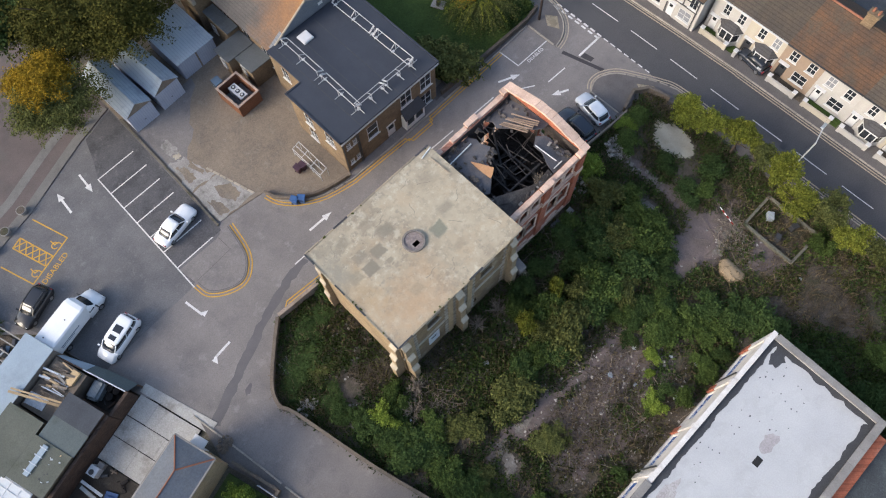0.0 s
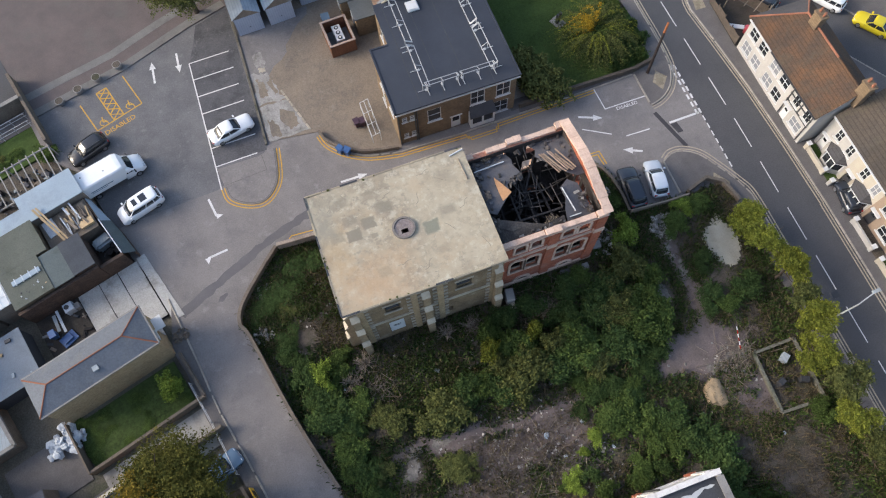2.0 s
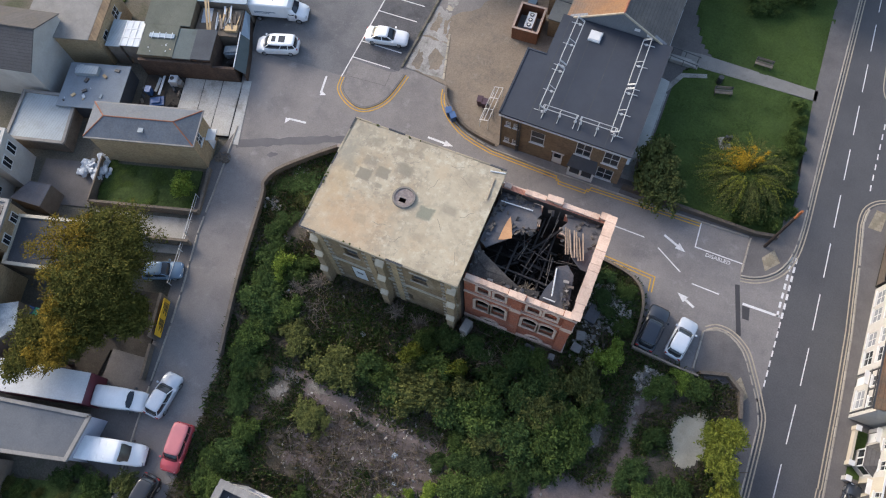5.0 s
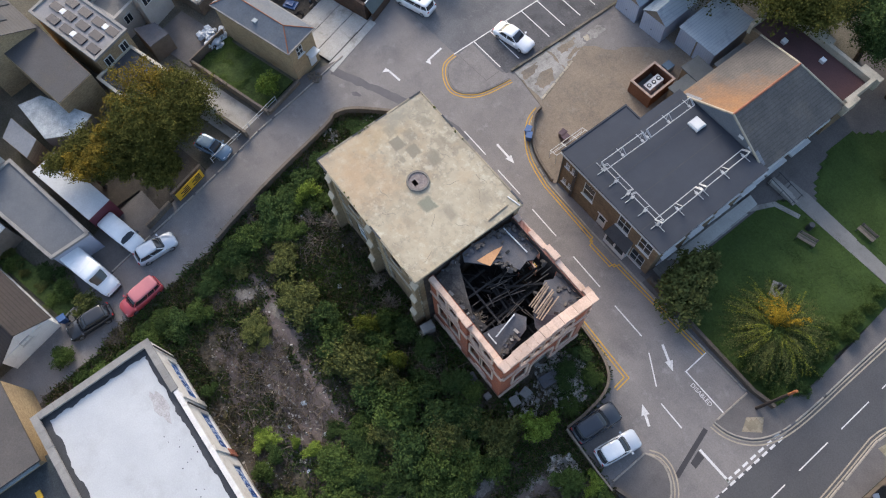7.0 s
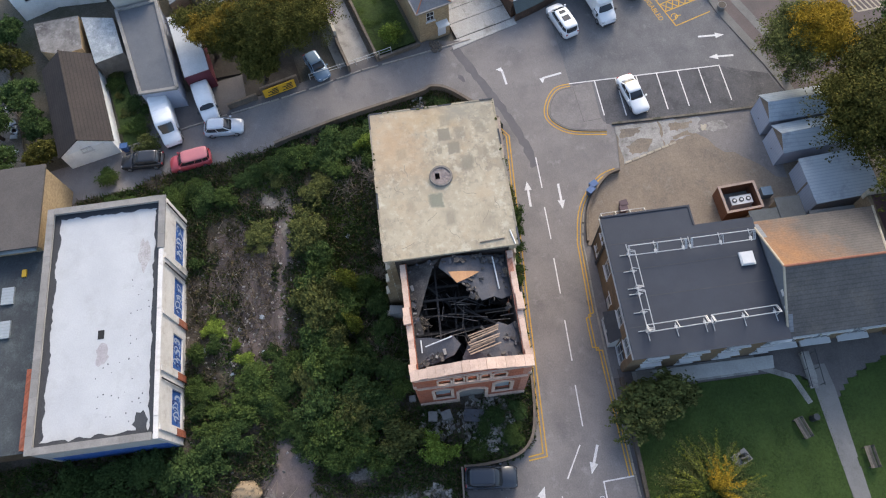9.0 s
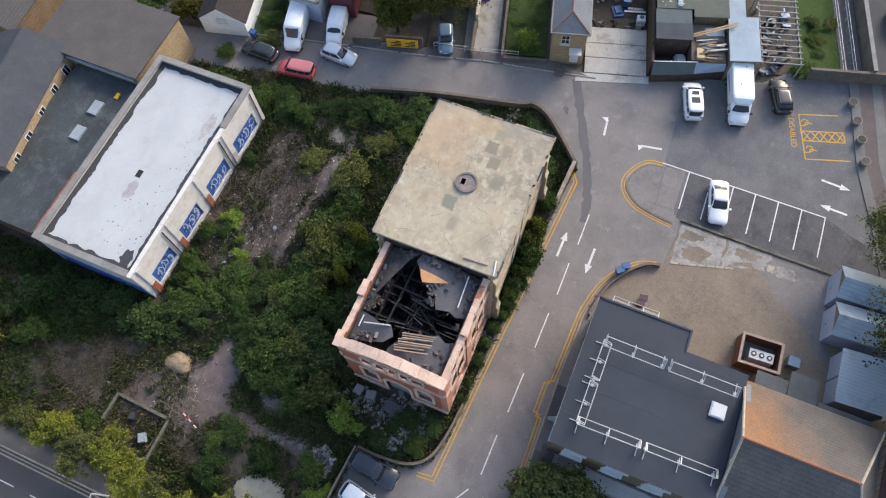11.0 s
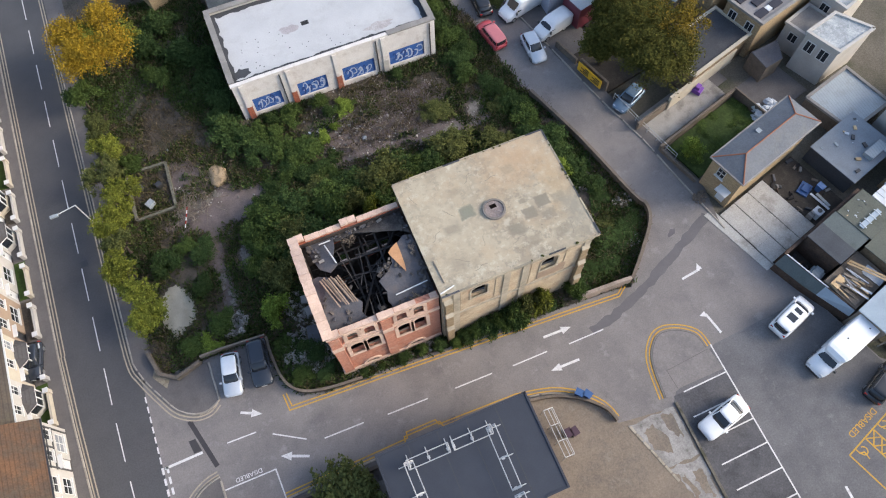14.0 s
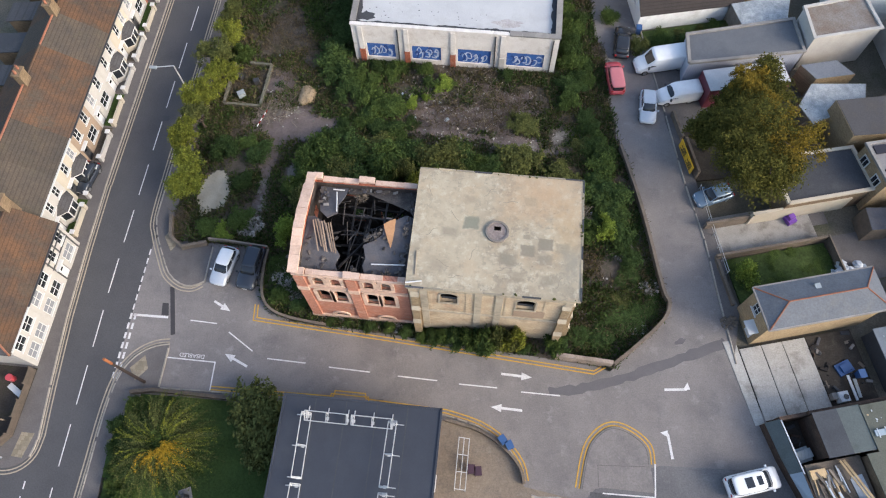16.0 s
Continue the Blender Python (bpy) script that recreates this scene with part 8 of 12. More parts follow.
# the thicket south of the ruin
for key, x, y, r, h in (("bright", -10.8, -6.6, 1.5, 2.2), ("mid", 9.0, -23.9, 1.1, 1.7), ("dark", 8.2, -22.8, 1.0, 1.2), ("bright", 8.6, -20.5, 0.9, 1.0), ("mid", 11.8, -24.2, 1.0, 1.5), ("dark", -0.2, -24.2, 0.9, 1.2), ("olive", -1.5, -18.7, 1.1, 0.9), ("mid", 6.1, -22.6, 0.8, 0.7), ("dark", 14.2, -24.1, 0.9, 1.3), ("olive", -1.9, -12.6, 2.5, 2.4), ("olive", 6.6, -13.2, 2.6, 3.2), ("yellow", 3.9, -9.9, 1.5, 3.4), ("olive", 4.6, -11.2, 1.5, 2.6), ("yellow", 8.4, -9.3, 1.2, 3.8), ("olive", 9.6, -10.6, 1.5, 3.2), ("olive", 6.2, -11.3, 1.9, 2.6), ("mid", 12.0, -12.4, 2.4, 2.8), ("mid", 17.6, -12.4, 2.6, 2.8),
                        ("dark", 14.8, -12.9, 2.4, 2.4), ("dark", 14.4, -9.8, 2.2, 2.4), ("dark", 11.4, -9.0, 2.0, 2.4), ("bright", 20.3, -3.2, 1.7, 2.8), ("olive", 18.4, -6.6, 2.1, 2.9), ("mid", 6.4, -10.0, 2.2, 2.8), ("mid", 11.6, -11.0, 2.3, 3.0), ("olive", 13.2, -14.2, 1.8, 1.9), ("mid", 3.0, -12.6, 2.0, 2.3), ("olive", 16.6, -10.6, 2.0, 2.6), ("mid", 20.0, -12.0, 1.8, 2.0), ("mid", 20.5, -8.0, 1.6, 2.2), ("mid", 19.0, -9.8, 1.9, 2.4), ("dark", 16.4, -8.0, 1.9, 2.0),
                        ("mid", 25.4, -4.0, 1.9, 1.6), ("mid", 28.4, -3.0, 1.7, 1.5), ("bright", 26.8, -2.6, 1.2, 1.2), ("dark", 26.2, -8.6, 1.3, 1.5), ("dark", 28.3, -11.6, 2.1, 1.8), ("dark", 25.3, -12.1, 1.7, 1.5), ("mid", 26.6, -13.0, 1.4, 1.4),
                        ("dark", 1.4, -12.2, 2.0, 2.2), ("dark", 3.6, -13.4, 1.8, 2.2), ("mid", 4.4, -8.0, 1.4, 2.0), ("dark", 9.2, -13.4, 2.0, 2.4), ("dark", 6.8, -7.2, 1.6, 1.6), ("dark", 9.4, -6.6, 1.5, 1.5), ("dark", 12.6, -6.4, 1.6, 1.6), ("mid", 14.6, -6.0, 1.2, 1.4),
                        ("dark", -13.0, -3.6, 1.5, 1.2), ("dark", -12.7, 3.2, 2.2, 0.45), ("dark", -10.6, 4.2, 1.7, 0.5), ("dark", -14.3, 1.0, 1.7, 0.45), ("olive", -12.0, 0.4, 1.4, 0.35), ("dark", -13.2, -1.6, 1.4, 0.5), ("dark", -8.6, 4.6, 1.5, 0.6), ("mid", -8.9, -6.0, 1.4, 1.5), ("dark", -11.2, -10.0, 2.2, 1.9), ("mid", -8.2, -10.2, 1.5, 1.4),
                        ("dark", -12.4, -6.2, 1.5, 1.5), ("olive", -6.6, -12.6, 1.9, 1.3), ("mid", -10.4, -13.6, 1.7, 1.7), ("olive", -8.4, -16.4, 1.2, 1.0), ("olive", -2.0, -18.6, 1.7, 1.0), ("mid", 11.8, -18.6, 2.0, 1.6), ("bright", 9.9, -19.6, 1.1, 1.0), ("mid", 14.2, -18.8, 2.0, 1.7),
                        ("dark", 16.6, -20.0, 2.1, 1.8), ("dark", 18.2, -22.6, 2.2, 1.9), ("mid", 15.4, -22.6, 1.7, 1.5), ("dark", 19.6, -25.2, 2.2, 2.0), ("dark", 18.8, -28.0, 2.0, 1.9), ("dark", 19.2, -31.0, 2.1, 2.0), ("dark", 19.0, -34.2, 2.2, 2.2), 
                        ("dark", 21.0, -36.6, 2.3, 2.2), ("mid", 24.6, -34.6, 2.0, 1.6), ("dark", 24.6, -38.6, 2.3, 2.0), ("dark", 21.8, -41.0, 2.3, 2.2), ("mid", 29.6, -24.4, 1.6, 1.6), ("mid", 12.8, -23.4, 1.3, 1.0), ("bright", 6.8, -22.6, 1.2, 1.1), 
                        ("mid", 11.0, -15.0, 1.4, 1.4), ("dark", 11.6, -16.6, 1.3, 1.1), ("dark", 13.4, -16.4, 1.5, 1.3), ("mid", 15.0, -16.8, 1.3, 1.1), ("dark", 16.4, -16.2, 1.2, 1.0), ("dark", 9.6, -17.4, 1.0, 0.6), ("dark", 14.2, -17.6, 1.4, 1.0), ("dark", 17.8, -15.0, 1.5, 1.3), ("dark", 18.6, 1.8, 1.5, 0.9), ("mid", 19.8, 3.2, 1.2, 0.8), ("dark", 18.0, 3.8, 1.1, 0.7), ("mid", 20.8, 0.2, 1.2, 0.9)):
    bush(key, x, y, r, h)
# bramble bank along the lane
for k in range(26):
    t = k / 25
    p = Vector((-13.3, -7.4)).lerp(Vector((-10.0, -24.5)), t) if k < 18 else Vector((-9.6, -24.8)).lerp(Vector((-7.0, -36)), (k - 18) / 7)
    bush("dark" if k % 2 else "mid", p.x + rb.uniform(1.1, 2.3), p.y + rb.uniform(-0.5, 0.5), rb.uniform(1.1, 1.7), rb.uniform(0.9, 1.6))
for k in range(8):
    bush("dark" if k % 3 else "mid", -7.4 + rb.uniform(-0.8, 1.2), -21.5 - 1.6 * k, rb.uniform(1.2, 1.8), rb.uniform(1.2, 1.8))
# greenery against the north side of the ruin
for key, x, y, r, h in (("mid", -0.4, 6.1, 1.5, 3.8), ("dark", 0.6, 6.1, 1.4, 3.2), ("olive", -1.2, 6.0, 1.3, 4.4), ("yellow", -2.5, 5.9, 1.15, 4.6), ("olive", -2.0, 6.0, 1.1, 4.4), ("mid", 1.7, 6.0, 1.3, 2.7), ("dark", 2.8, 6.0, 1.2, 2.0), ("mid", 3.9, 5.9, 1.0, 1.5), ("dark", 5.0, 5.9, 0.9, 1.1), ("mid", 6.0, 6.0, 0.8, 0.8), ("dark", 0.0, 6.7, 1.1, 1.6), ("mid", -5.9, 5.9, 1.2, 2.4), ("dark", -6.9, 5.8, 1.0, 1.6),
                        ("mid", 9.0, 5.5, 0.7, 0.9), ("dark", 11.0, 5.5, 0.8, 0.8), ("mid", 13.0, 5.4, 0.7, 0.7), ("dark", 7.6, 5.6, 0.8, 0.9), ("dark", 14.6, 5.4, 0.6, 0.6), ("dark", -3.4, 6.2, 0.7, 1.0)):
    bush(key, x, y, r, h, label="greenery growing against the north wall of the ruin")
# tiny weeds added along the hall roof edge to imitate the lip's dark shadow line
rw = random.Random(88)
for k in range(14):
    f = rw.random()
    x, y = ((-6.78, -5.2 + 10.4 * f), (-6.6 + 13.2 * f, 5.28), (-6.6 + 8.0 * f, -5.32))[k % 3]
    bush(rw.choice(("olive", "olive", "dark")), x, y, rw.uniform(0.07, 0.15), rw.uniform(0.06, 0.14), 11.5, label="small weed added to imitate shadow at the roof edge")
# back gardens
for key, x, y, r, h in (("bright", -23.7, -3.0, 2.0, 3.0), ("mid", -31.6, 25.4, 1.4, 1.0), ("olive", -14.6, -29.6, 1.4, 1.6), ("mid", -16.8, -30.6, 1.6, 1.6), ("dark", -19.4, -30.6, 1.5, 1.2), ("mid", -10.8, -33.4, 1.4, 1.4)):
    bush(key, x, y, r, h, label="garden shrub behind the houses")
bush("olive", 19.8, 16.1, 3.3, 3.9, label="grey-green rounded shrub at the lawn corner")
bush("olive", 19.2, 16.6, 2.8, 3.6, label="grey-green rounded shrub at the lawn corner")
for x, y in ((31.6, 16.6), (31.3, 18.4), (31.0, 20.2), (30.7, 21.8), (30.9, 23.5), (30.4, 25.2), (30.7, 27.0), (30.2, 28.6), (30.6, 15.0), (29.0, 14.8), (27.2, 14.6), (29.6, 16.4), (29.4, 19.0), (29.6, 22.4)):
    bush("dark" if x > 31 else "mid", x, y, 1.0, 1.4, label="dark hedge shrub along the lawn wall")



def tree(x, y, h, r, material, seed, label, trunk_h=None, rz=None, clumps=190, per=150, leafsize=0.105, droop=0.0, second=None):
    t = thing("tree", (x, y, 0), label, "tree")
    th = trunk_h or h * 0.35
    part("trunk", trunk_mesh(h * 0.62, 0.05 * h * 0.6 + 0.05, 7, r * 0.85, seed), None, t)
    c = part("crown", leaf_mesh("crown", material, r * 1.16, r * 1.16, rz or (h - th) * 0.72, clumps, per, leafsize, seed, base=0.0, droop=droop), None, t)
    c.location = (0, 0, th + 0.25 * (h - th))
    if second:
        c2 = part("crown", leaf_mesh("crown", second[0], r * second[1], r * second[1], (rz or (h - th) * 0.62) * second[1], int(clumps * second[2]), per, leafsize, seed + 3, base=0.0), None, t, "part of the crown turned yellow")
        c2.location = (second[3], second[4], th + 0.25 * (h - th) + second[5])
    return t


tree(-24.7, -13.1, 10.5, 4.8, LEAF_TREE, 501, "large olive-brown tree with leaves turning gold at its edge", clumps=330, per=220, leafsize=0.105, second=(LEAF_AMBER, 0.95, 0.07, -1.2, -0.2, 0.9))
tree(-23.0, -18.5, 8.0, 3.2, LEAF_TREE, 502, "leafy tree with golden autumn leaves", clumps=220, per=190, leafsize=0.105, second=(LEAF_AMBER, 0.8, 0.45, -0.6, -0.4, 1.5))
tree(-24.8, -22.3, 7.0, 3.5, LEAF_TREE, 513, "olive-green tree beside the white-roofed garage", trunk_h=3.2, clumps=170, per=170, leafsize=0.105, second=(LEAF_AMBER, 0.8, 0.25, 0.3, 0.5, 0.8))
tree(-20.9, -16.9, 6.5, 2.8, LEAF_TREE, 503, "dark leafy tree behind the lane fence", clumps=140, leafsize=0.13)
tree(-12.8, 37.8, 9.2, 4.3, LEAF_OLIVE, 504, "golden autumn tree beside the car park", clumps=240, per=190, leafsize=0.10, second=(LEAF_GOLD, 1.02, 1.25, -0.8, 0.5, 1.3))
tree(-4.6, 42.0, 12.0, 6.8, LEAF_TREE, 505, "large dark-green tree behind the garages", clumps=330, per=190, leafsize=0.145, second=(LEAF_OLIVE, 0.8, 0.2, -1.0, 0.6, 0.9))
tree(-10.2, 47.5, 11.0, 5.2, LEAF_DARK, 506, "large dark-green tree behind the garages", clumps=260, leafsize=0.14)
tree(3.0, 42.0, 11.5, 6.0, LEAF_TREE, 507, "large dark-green tree behind the garages", clumps=260, per=170, leafsize=0.14)
# overgrown strip behind the lane shed
for k, (x, y, r, h, m) in enumerate(((-30.4, -45.4, 2.2, 4.2, LEAF_DARK), (-26.2, -44.2, 2.0, 3.8, LEAF_TREE), (-21.6, -42.6, 2.1, 4.0, LEAF_DARK), (-17.4, -41.2, 1.9, 3.6, LEAF_DARK), (-14.2, -39.8, 1.7, 3.2, LEAF_TREE), (-17.6, -45.2, 2.6, 5.4, LEAF_DARK), (-12.6, -43.4, 2.2, 4.6, LEAF_DARK))):
    tree(x, y, h, r, m, 560 + k, "dark self-sown tree behind the lane shed", trunk_h=h * 0.2, clumps=110, per=120, leafsize=0.13)
for k, (x, y, h, r, m) in enumerate(((12.0, 47.5, 10.0, 4.6, LEAF_DARK), (17.0, 46.2, 8.6, 3.6, LEAF_MID), (22.6, 47.2, 9.0, 4.4, LEAF_DARK), (27.6, 45.6, 8.0, 3.8, LEAF_DARK), (18.8, 53.0, 10.0, 4.8, LEAF_DARK), (26.0, 52.0, 9.0, 4.4, LEAF_DARK), (7.0, 48.5, 9.6, 4.4, LEAF_DARK))):
    tree(x, y, h, r, m, 590 + k, "dark leafy tree behind the church hall", trunk_h=h * 0.22, clumps=190, per=150, leafsize=0.12)
for x, y, r in ((22.9, 39.4, 1.9), (25.2, 40.6, 2.0), (27.4, 41.6, 1.8)):
    bush("dark", x, y, r, 1.6, label="dark clipped shrub on the church lawn")
tree(29.0, -38.6, 7.8, 4.3, LEAF_GOLD, 509, "golden autumn tree at the end of the plot", clumps=230, second=(LEAF_YELLOW, 0.9, 0.4, -0.8, 0.5, -0.4))
tree(24.6, -47.0, 6.5, 2.6, LEAF_OLIVE, 512, "green tree at the end of the plot", clumps=120)
for k, (x, y, r, h, m) in enumerate(((31.2, -6.6, 1.9, 4.4, LEAF_YELLOW), (31.6, -9.2, 1.9, 4.6, LEAF_YELLOW), (31.9, -12.2, 1.7, 4.6, LEAF_YELLOW), (31.5, -14.8, 1.5, 4.2, LEAF_OLIVE), (31.9, -17.2, 1.8, 4.6, LEAF_YELLOW), (30.4, -19.8, 1.8, 4.2, LEAF_YELLOW), (31.4, -22.4, 1.8, 4.6, LEAF_OLIVE), (31.0, -25.6, 1.7, 4.2, LEAF_YELLOW), (30.8, -29.0, 1.7, 4.0, LEAF_OLIVE), (32.0, -33.4, 1.6, 4.0, LEAF_MID))):
    tree(x, y, h, r * 1.12, m, 520 + k, "slender street-side tree with yellow-green leaves", clumps=70, per=110, leafsize=0.10)
# feathery shrub on the lawn: long arching shoots from one stool
def arching_crown(material, shoots, per, reach, tall, sector, size, seed, fuzz=0.10):
    """Small leaves strung along shoots that rise and bow outwards, within a sector of angles."""
    rg = np.random.default_rng(seed)
    V = []
    for _ in range(shoots):
        a = rg.uniform(*sector)
        far, up = reach * rg.uniform(0.45, 1.0), tall * rg.uniform(0.7, 1.15)
        t = np.sort(0.05 + 0.95 * rg.random(per))[:, None]
        d = np.array([np.cos(a), np.sin(a), 0.0])
        bend = np.array([-np.sin(a), np.cos(a), 0.0]) * rg.normal() * 0.22
        p = d * far * t + bend * far * t * t + np.array([0, 0, 1.0]) * up * (0.2 + 2.3 * t - 1.95 * t * t) + rg.normal(size=(per, 3)) * fuzz
        p[:, 2] = np.maximum(p[:, 2], 0.1)
        ax = d + rg.normal(size=(per, 3)) * 0.55
        ax /= np.linalg.norm(ax, axis=1)[:, None]
        b = np.cross(ax, rg.normal(size=(per, 3)) * 0.6 + np.array([0, 0, 1.3]))
        b /= np.linalg.norm(b, axis=1)[:, None] + 1e-9
        s_ = size * rg.uniform(0.6, 1.4, (per, 1))
        V.append(np.stack([p - ax * s_, p + b * s_ * 0.35, p + ax * s_, p - b * s_ * 0.35], 1).reshape(-1, 3))
    V = np.concatenate(V)
    me = bpy.data.meshes.new("crown")
    me.from_pydata(V.tolist(), [], np.arange(len(V)).reshape(-1, 4).tolist())
    me.materials.append(material)
    return me


wt = thing("ornamental_tree", (26.6, 18.2, 0), "spreading shrub-like tree with green and golden feathery leaves", "tree")
part("trunk", trunk_mesh(1.1, 0.12, 9, 1.6, 31), None, wt)
part("crown", leaf_mesh("crown", LEAF_MID, 3.6, 3.6, 3.2, 260, 110, 0.075, 82, 0.5), None, wt)
part("crown", arching_crown(LEAF_DARK, 150, 130, 4.6, 2.4, (0, 6.28), 0.075, 80), None, wt)
part("crown", arching_crown(LEAF_OLIVE, 210, 130, 4.9, 3.0, (0, 6.28), 0.07, 77), None, wt)
part("crown", arching_crown(LEAF_YELLOW, 70, 120, 5.0, 3.5, (0, 6.28), 0.06, 78, 0.045), None, wt)
part("crown", arching_crown(LEAF_GOLD, 28, 110, 3.4, 4.4, (0.9, 3.4), 0.075, 79, 0.08), None, wt, "part of the crown turned golden")

# low weeds over the plot, one mass that nobody could count
rg = np.random.default_rng(9)
CLEAR = [along(WEST_TRACK, 0.6), along(EAST_TRACK, 0.9), jagged(22.2, -16.0, 4.4, 1.9, 22, 0.2, 2), jagged(-1.2, -15.9, 3.2, 0.8, 22, 0.25, 31), jagged(29.0, -7.3, 1.7, 2.4, 20, 0.1, 3), jagged(-5.7, -17.0, 0.9, 1.2, 14, 0.2, 6), jagged(21.5, -9.9, 0.8, 1.5, 14, 0.2, 9), [(-6.6, -5.1), (6.8, -5.1), (6.8, 5.1), (-6.6, 5.1)], [(6.8, -4.3), (16.3, -4.3), (16.3, 4.8), (6.8, 4.8)], [(-5.2, -36.2), (17.0, -36.2), (17.0, -25.2), (-5.2, -25.2)], [(-2.5, -46), (17, -46), (17, -36), (-2.5, -36)], [(-11, -52), (-1.5, -52), (-1.5, -36.5), (-11, -36.5)]]


def weeds(name, material, count, size, tall, label, thresh, seed, bare_more=0.22):
    V, F, n = [], [], 0
    g = np.random.default_rng(seed)
    made = 0
    while made < count:
        x, y = g.uniform(-17, 32.3), g.uniform(-46, 7.2)
        if not inside(x, y, PLOT) or any(inside(x, y, c) for c in CLEAR):
            continue
        d = noise.noise((x * 0.28 + seed, y * 0.28, 0.5))
        bare = inside(x, y, BARE) or inside(x, y, BARE_EAST)
        if d < thresh - 0.12 + (bare_more if bare else 0.0):
            continue
        z0 = plot_z(x, y)
        for _ in range(5):
            px, py = x + g.normal() * 0.18, y + g.normal() * 0.18
            a = g.uniform(0, 6.283)
            s = size * g.uniform(0.6, 1.5)
            h = tall * g.uniform(0.3, 1.3)
            dx, dy = math.cos(a) * s, math.sin(a) * s
            lx, ly = g.normal() * h * 0.6, g.normal() * h * 0.6
            V += [(px - dx * 0.4, py - dy * 0.4, z0 - 0.03), (px + dx * 0.4, py + dy * 0.4, z0 - 0.03), (px + lx + dx * 0.5, py + ly + dy * 0.5, z0 + h), (px + lx - dx * 0.5, py + ly - dy * 0.5, z0 + h * 0.9)]
            F.append((n, n + 1, n + 2, n + 3))
            n += 4
        made += 1
    me = bpy.data.meshes.new(name)
    me.from_pydata(V, [], F)
    single(name, me, material, label, "weeds", kind="stuff")


BARE = jagged(4.5, -20.5, 10.0, 4.4, 26, 0.2, 8)
BARE_EAST = jagged(25.0, -21.0, 5.6, 10.0, 26, 0.2, 12)
weeds("weeds", LEAF_MID, 15000, 0.09, 0.26, "rank green weeds over the derelict plot", -0.05, 3)
weeds("weeds", LEAF_DARK, 12000, 0.10, 0.30, "dark low brambles over the derelict plot", 0.0, 14, 0.6)
weeds("weeds", LEAF_OLIVE, 8000, 0.08, 0.22, "yellowing low weeds over the derelict plot", 0.05, 36)
weeds("dry_weeds", LEAF_DRY, 12000, 0.035, 0.45, "dry pale stalks among the weeds", -0.12, 25, -0.2)


def lawn_blades(name, poly, count, seed):
    g = np.random.default_rng(seed)
    V, F, n = [], [], 0
    xs, ys = [p[0] for p in poly], [p[1] for p in poly]
    while n < count * 4:
        x, y = g.uniform(min(xs), max(xs)), g.uniform(min(ys), min(max(ys), 46))
        if not inside(x, y, poly):
            continue
        a, s, h = g.uniform(0, 6.283), g.uniform(0.012, 0.028), g.uniform(0.01, 0.03)
        dx, dy = math.cos(a) * s, math.sin(a) * s
        lx, ly = g.normal() * 0.06, g.normal() * 0.06
        V += [(x - dx, y - dy, 0.06), (x + dx, y + dy, 0.06), (x + dx + lx, y + dy + ly, 0.09 + h), (x - dx + lx, y - dy + ly, 0.09 + h)]
        F.append((n, n + 1, n + 2, n + 3))
        n += 4
    me = bpy.data.meshes.new(name)
    me.from_pydata(V, [], F)
    single(name, me, LEAF_LAWN, "short green blades of the lawn", "grass", kind="stuff")


LEAF_LAWN = leaf("lawn_blade", (0.054, 0.085, 0.022), (0.042, 0.066, 0.019), 0.15)
lawn_blades("lawn_grass", LAWN_A, 30000, 4)
lawn_blades("lawn_grass", LAWN_B, 16000, 5)


# ---------------------------------------------------------------- garages and plant in the yard
def garage(x, y, w, d, turn, eave=2.25, ridge=3.0):
    g = thing("garage", (x, y, 0.05), "pale-blue steel garage with a shallow pitched roof", "garage", "yard garages", turn=turn)
    part("side_wall", boxes((-w / 2, 0.1, 0, -w / 2 + 0.08, d, eave)), SHEET_DOOR, g)
    part("side_wall", boxes((w / 2 - 0.08, 0.1, 0, w / 2, d, eave)), SHEET_DOOR, g)
    part("back_wall", boxes((-w / 2 + 0.08, d - 0.08, 0, w / 2 - 0.08, d, eave)), SHEET_DOOR, g)
    dr = part("door", boxes((-w / 2, 0.0, 0, w / 2, 0.09, eave - 0.2)), SHEET_DOOR, g, "pale-blue up-and-over door")
    part("door_handle", boxes((-0.08, -0.03, 0.9, 0.08, -0.002, 0.97)), METAL_DARK, dr)
    bm = bmesh.new()
    pr = [(-w / 2, eave - 0.19), (w / 2, eave - 0.19), (w / 2, eave), (0, ridge - 0.06), (-w / 2, eave)]
    a = [bm.verts.new((px, 0.02, pz)) for px, pz in pr]
    b = [bm.verts.new((px, 0.12, pz)) for px, pz in pr]
    bm.faces.new(a)
    bm.faces.new(b[::-1])
    for k in range(5):
        j = (k + 1) % 5
        bm.faces.new((a[j], a[k], b[k], b[j]))
    part("gable", bm, TIMBER_GREY, g, "bare weathered timber gable panel")
    for s in (-1, 1):
        bm = bmesh.new()
        pts = [(0, -0.12, ridge), (s * (w / 2 + 0.15), -0.12, eave - 0.03), (s * (w / 2 + 0.15), d + 0.1, eave - 0.03), (0, d + 0.1, ridge)]
        roof_face(bm, pts if s < 0 else pts[::-1], 0.06)
        bmesh.ops.recalc_face_normals(bm, faces=bm.faces)
        part("roof_slope", bm, SHEET_BLUE, g)


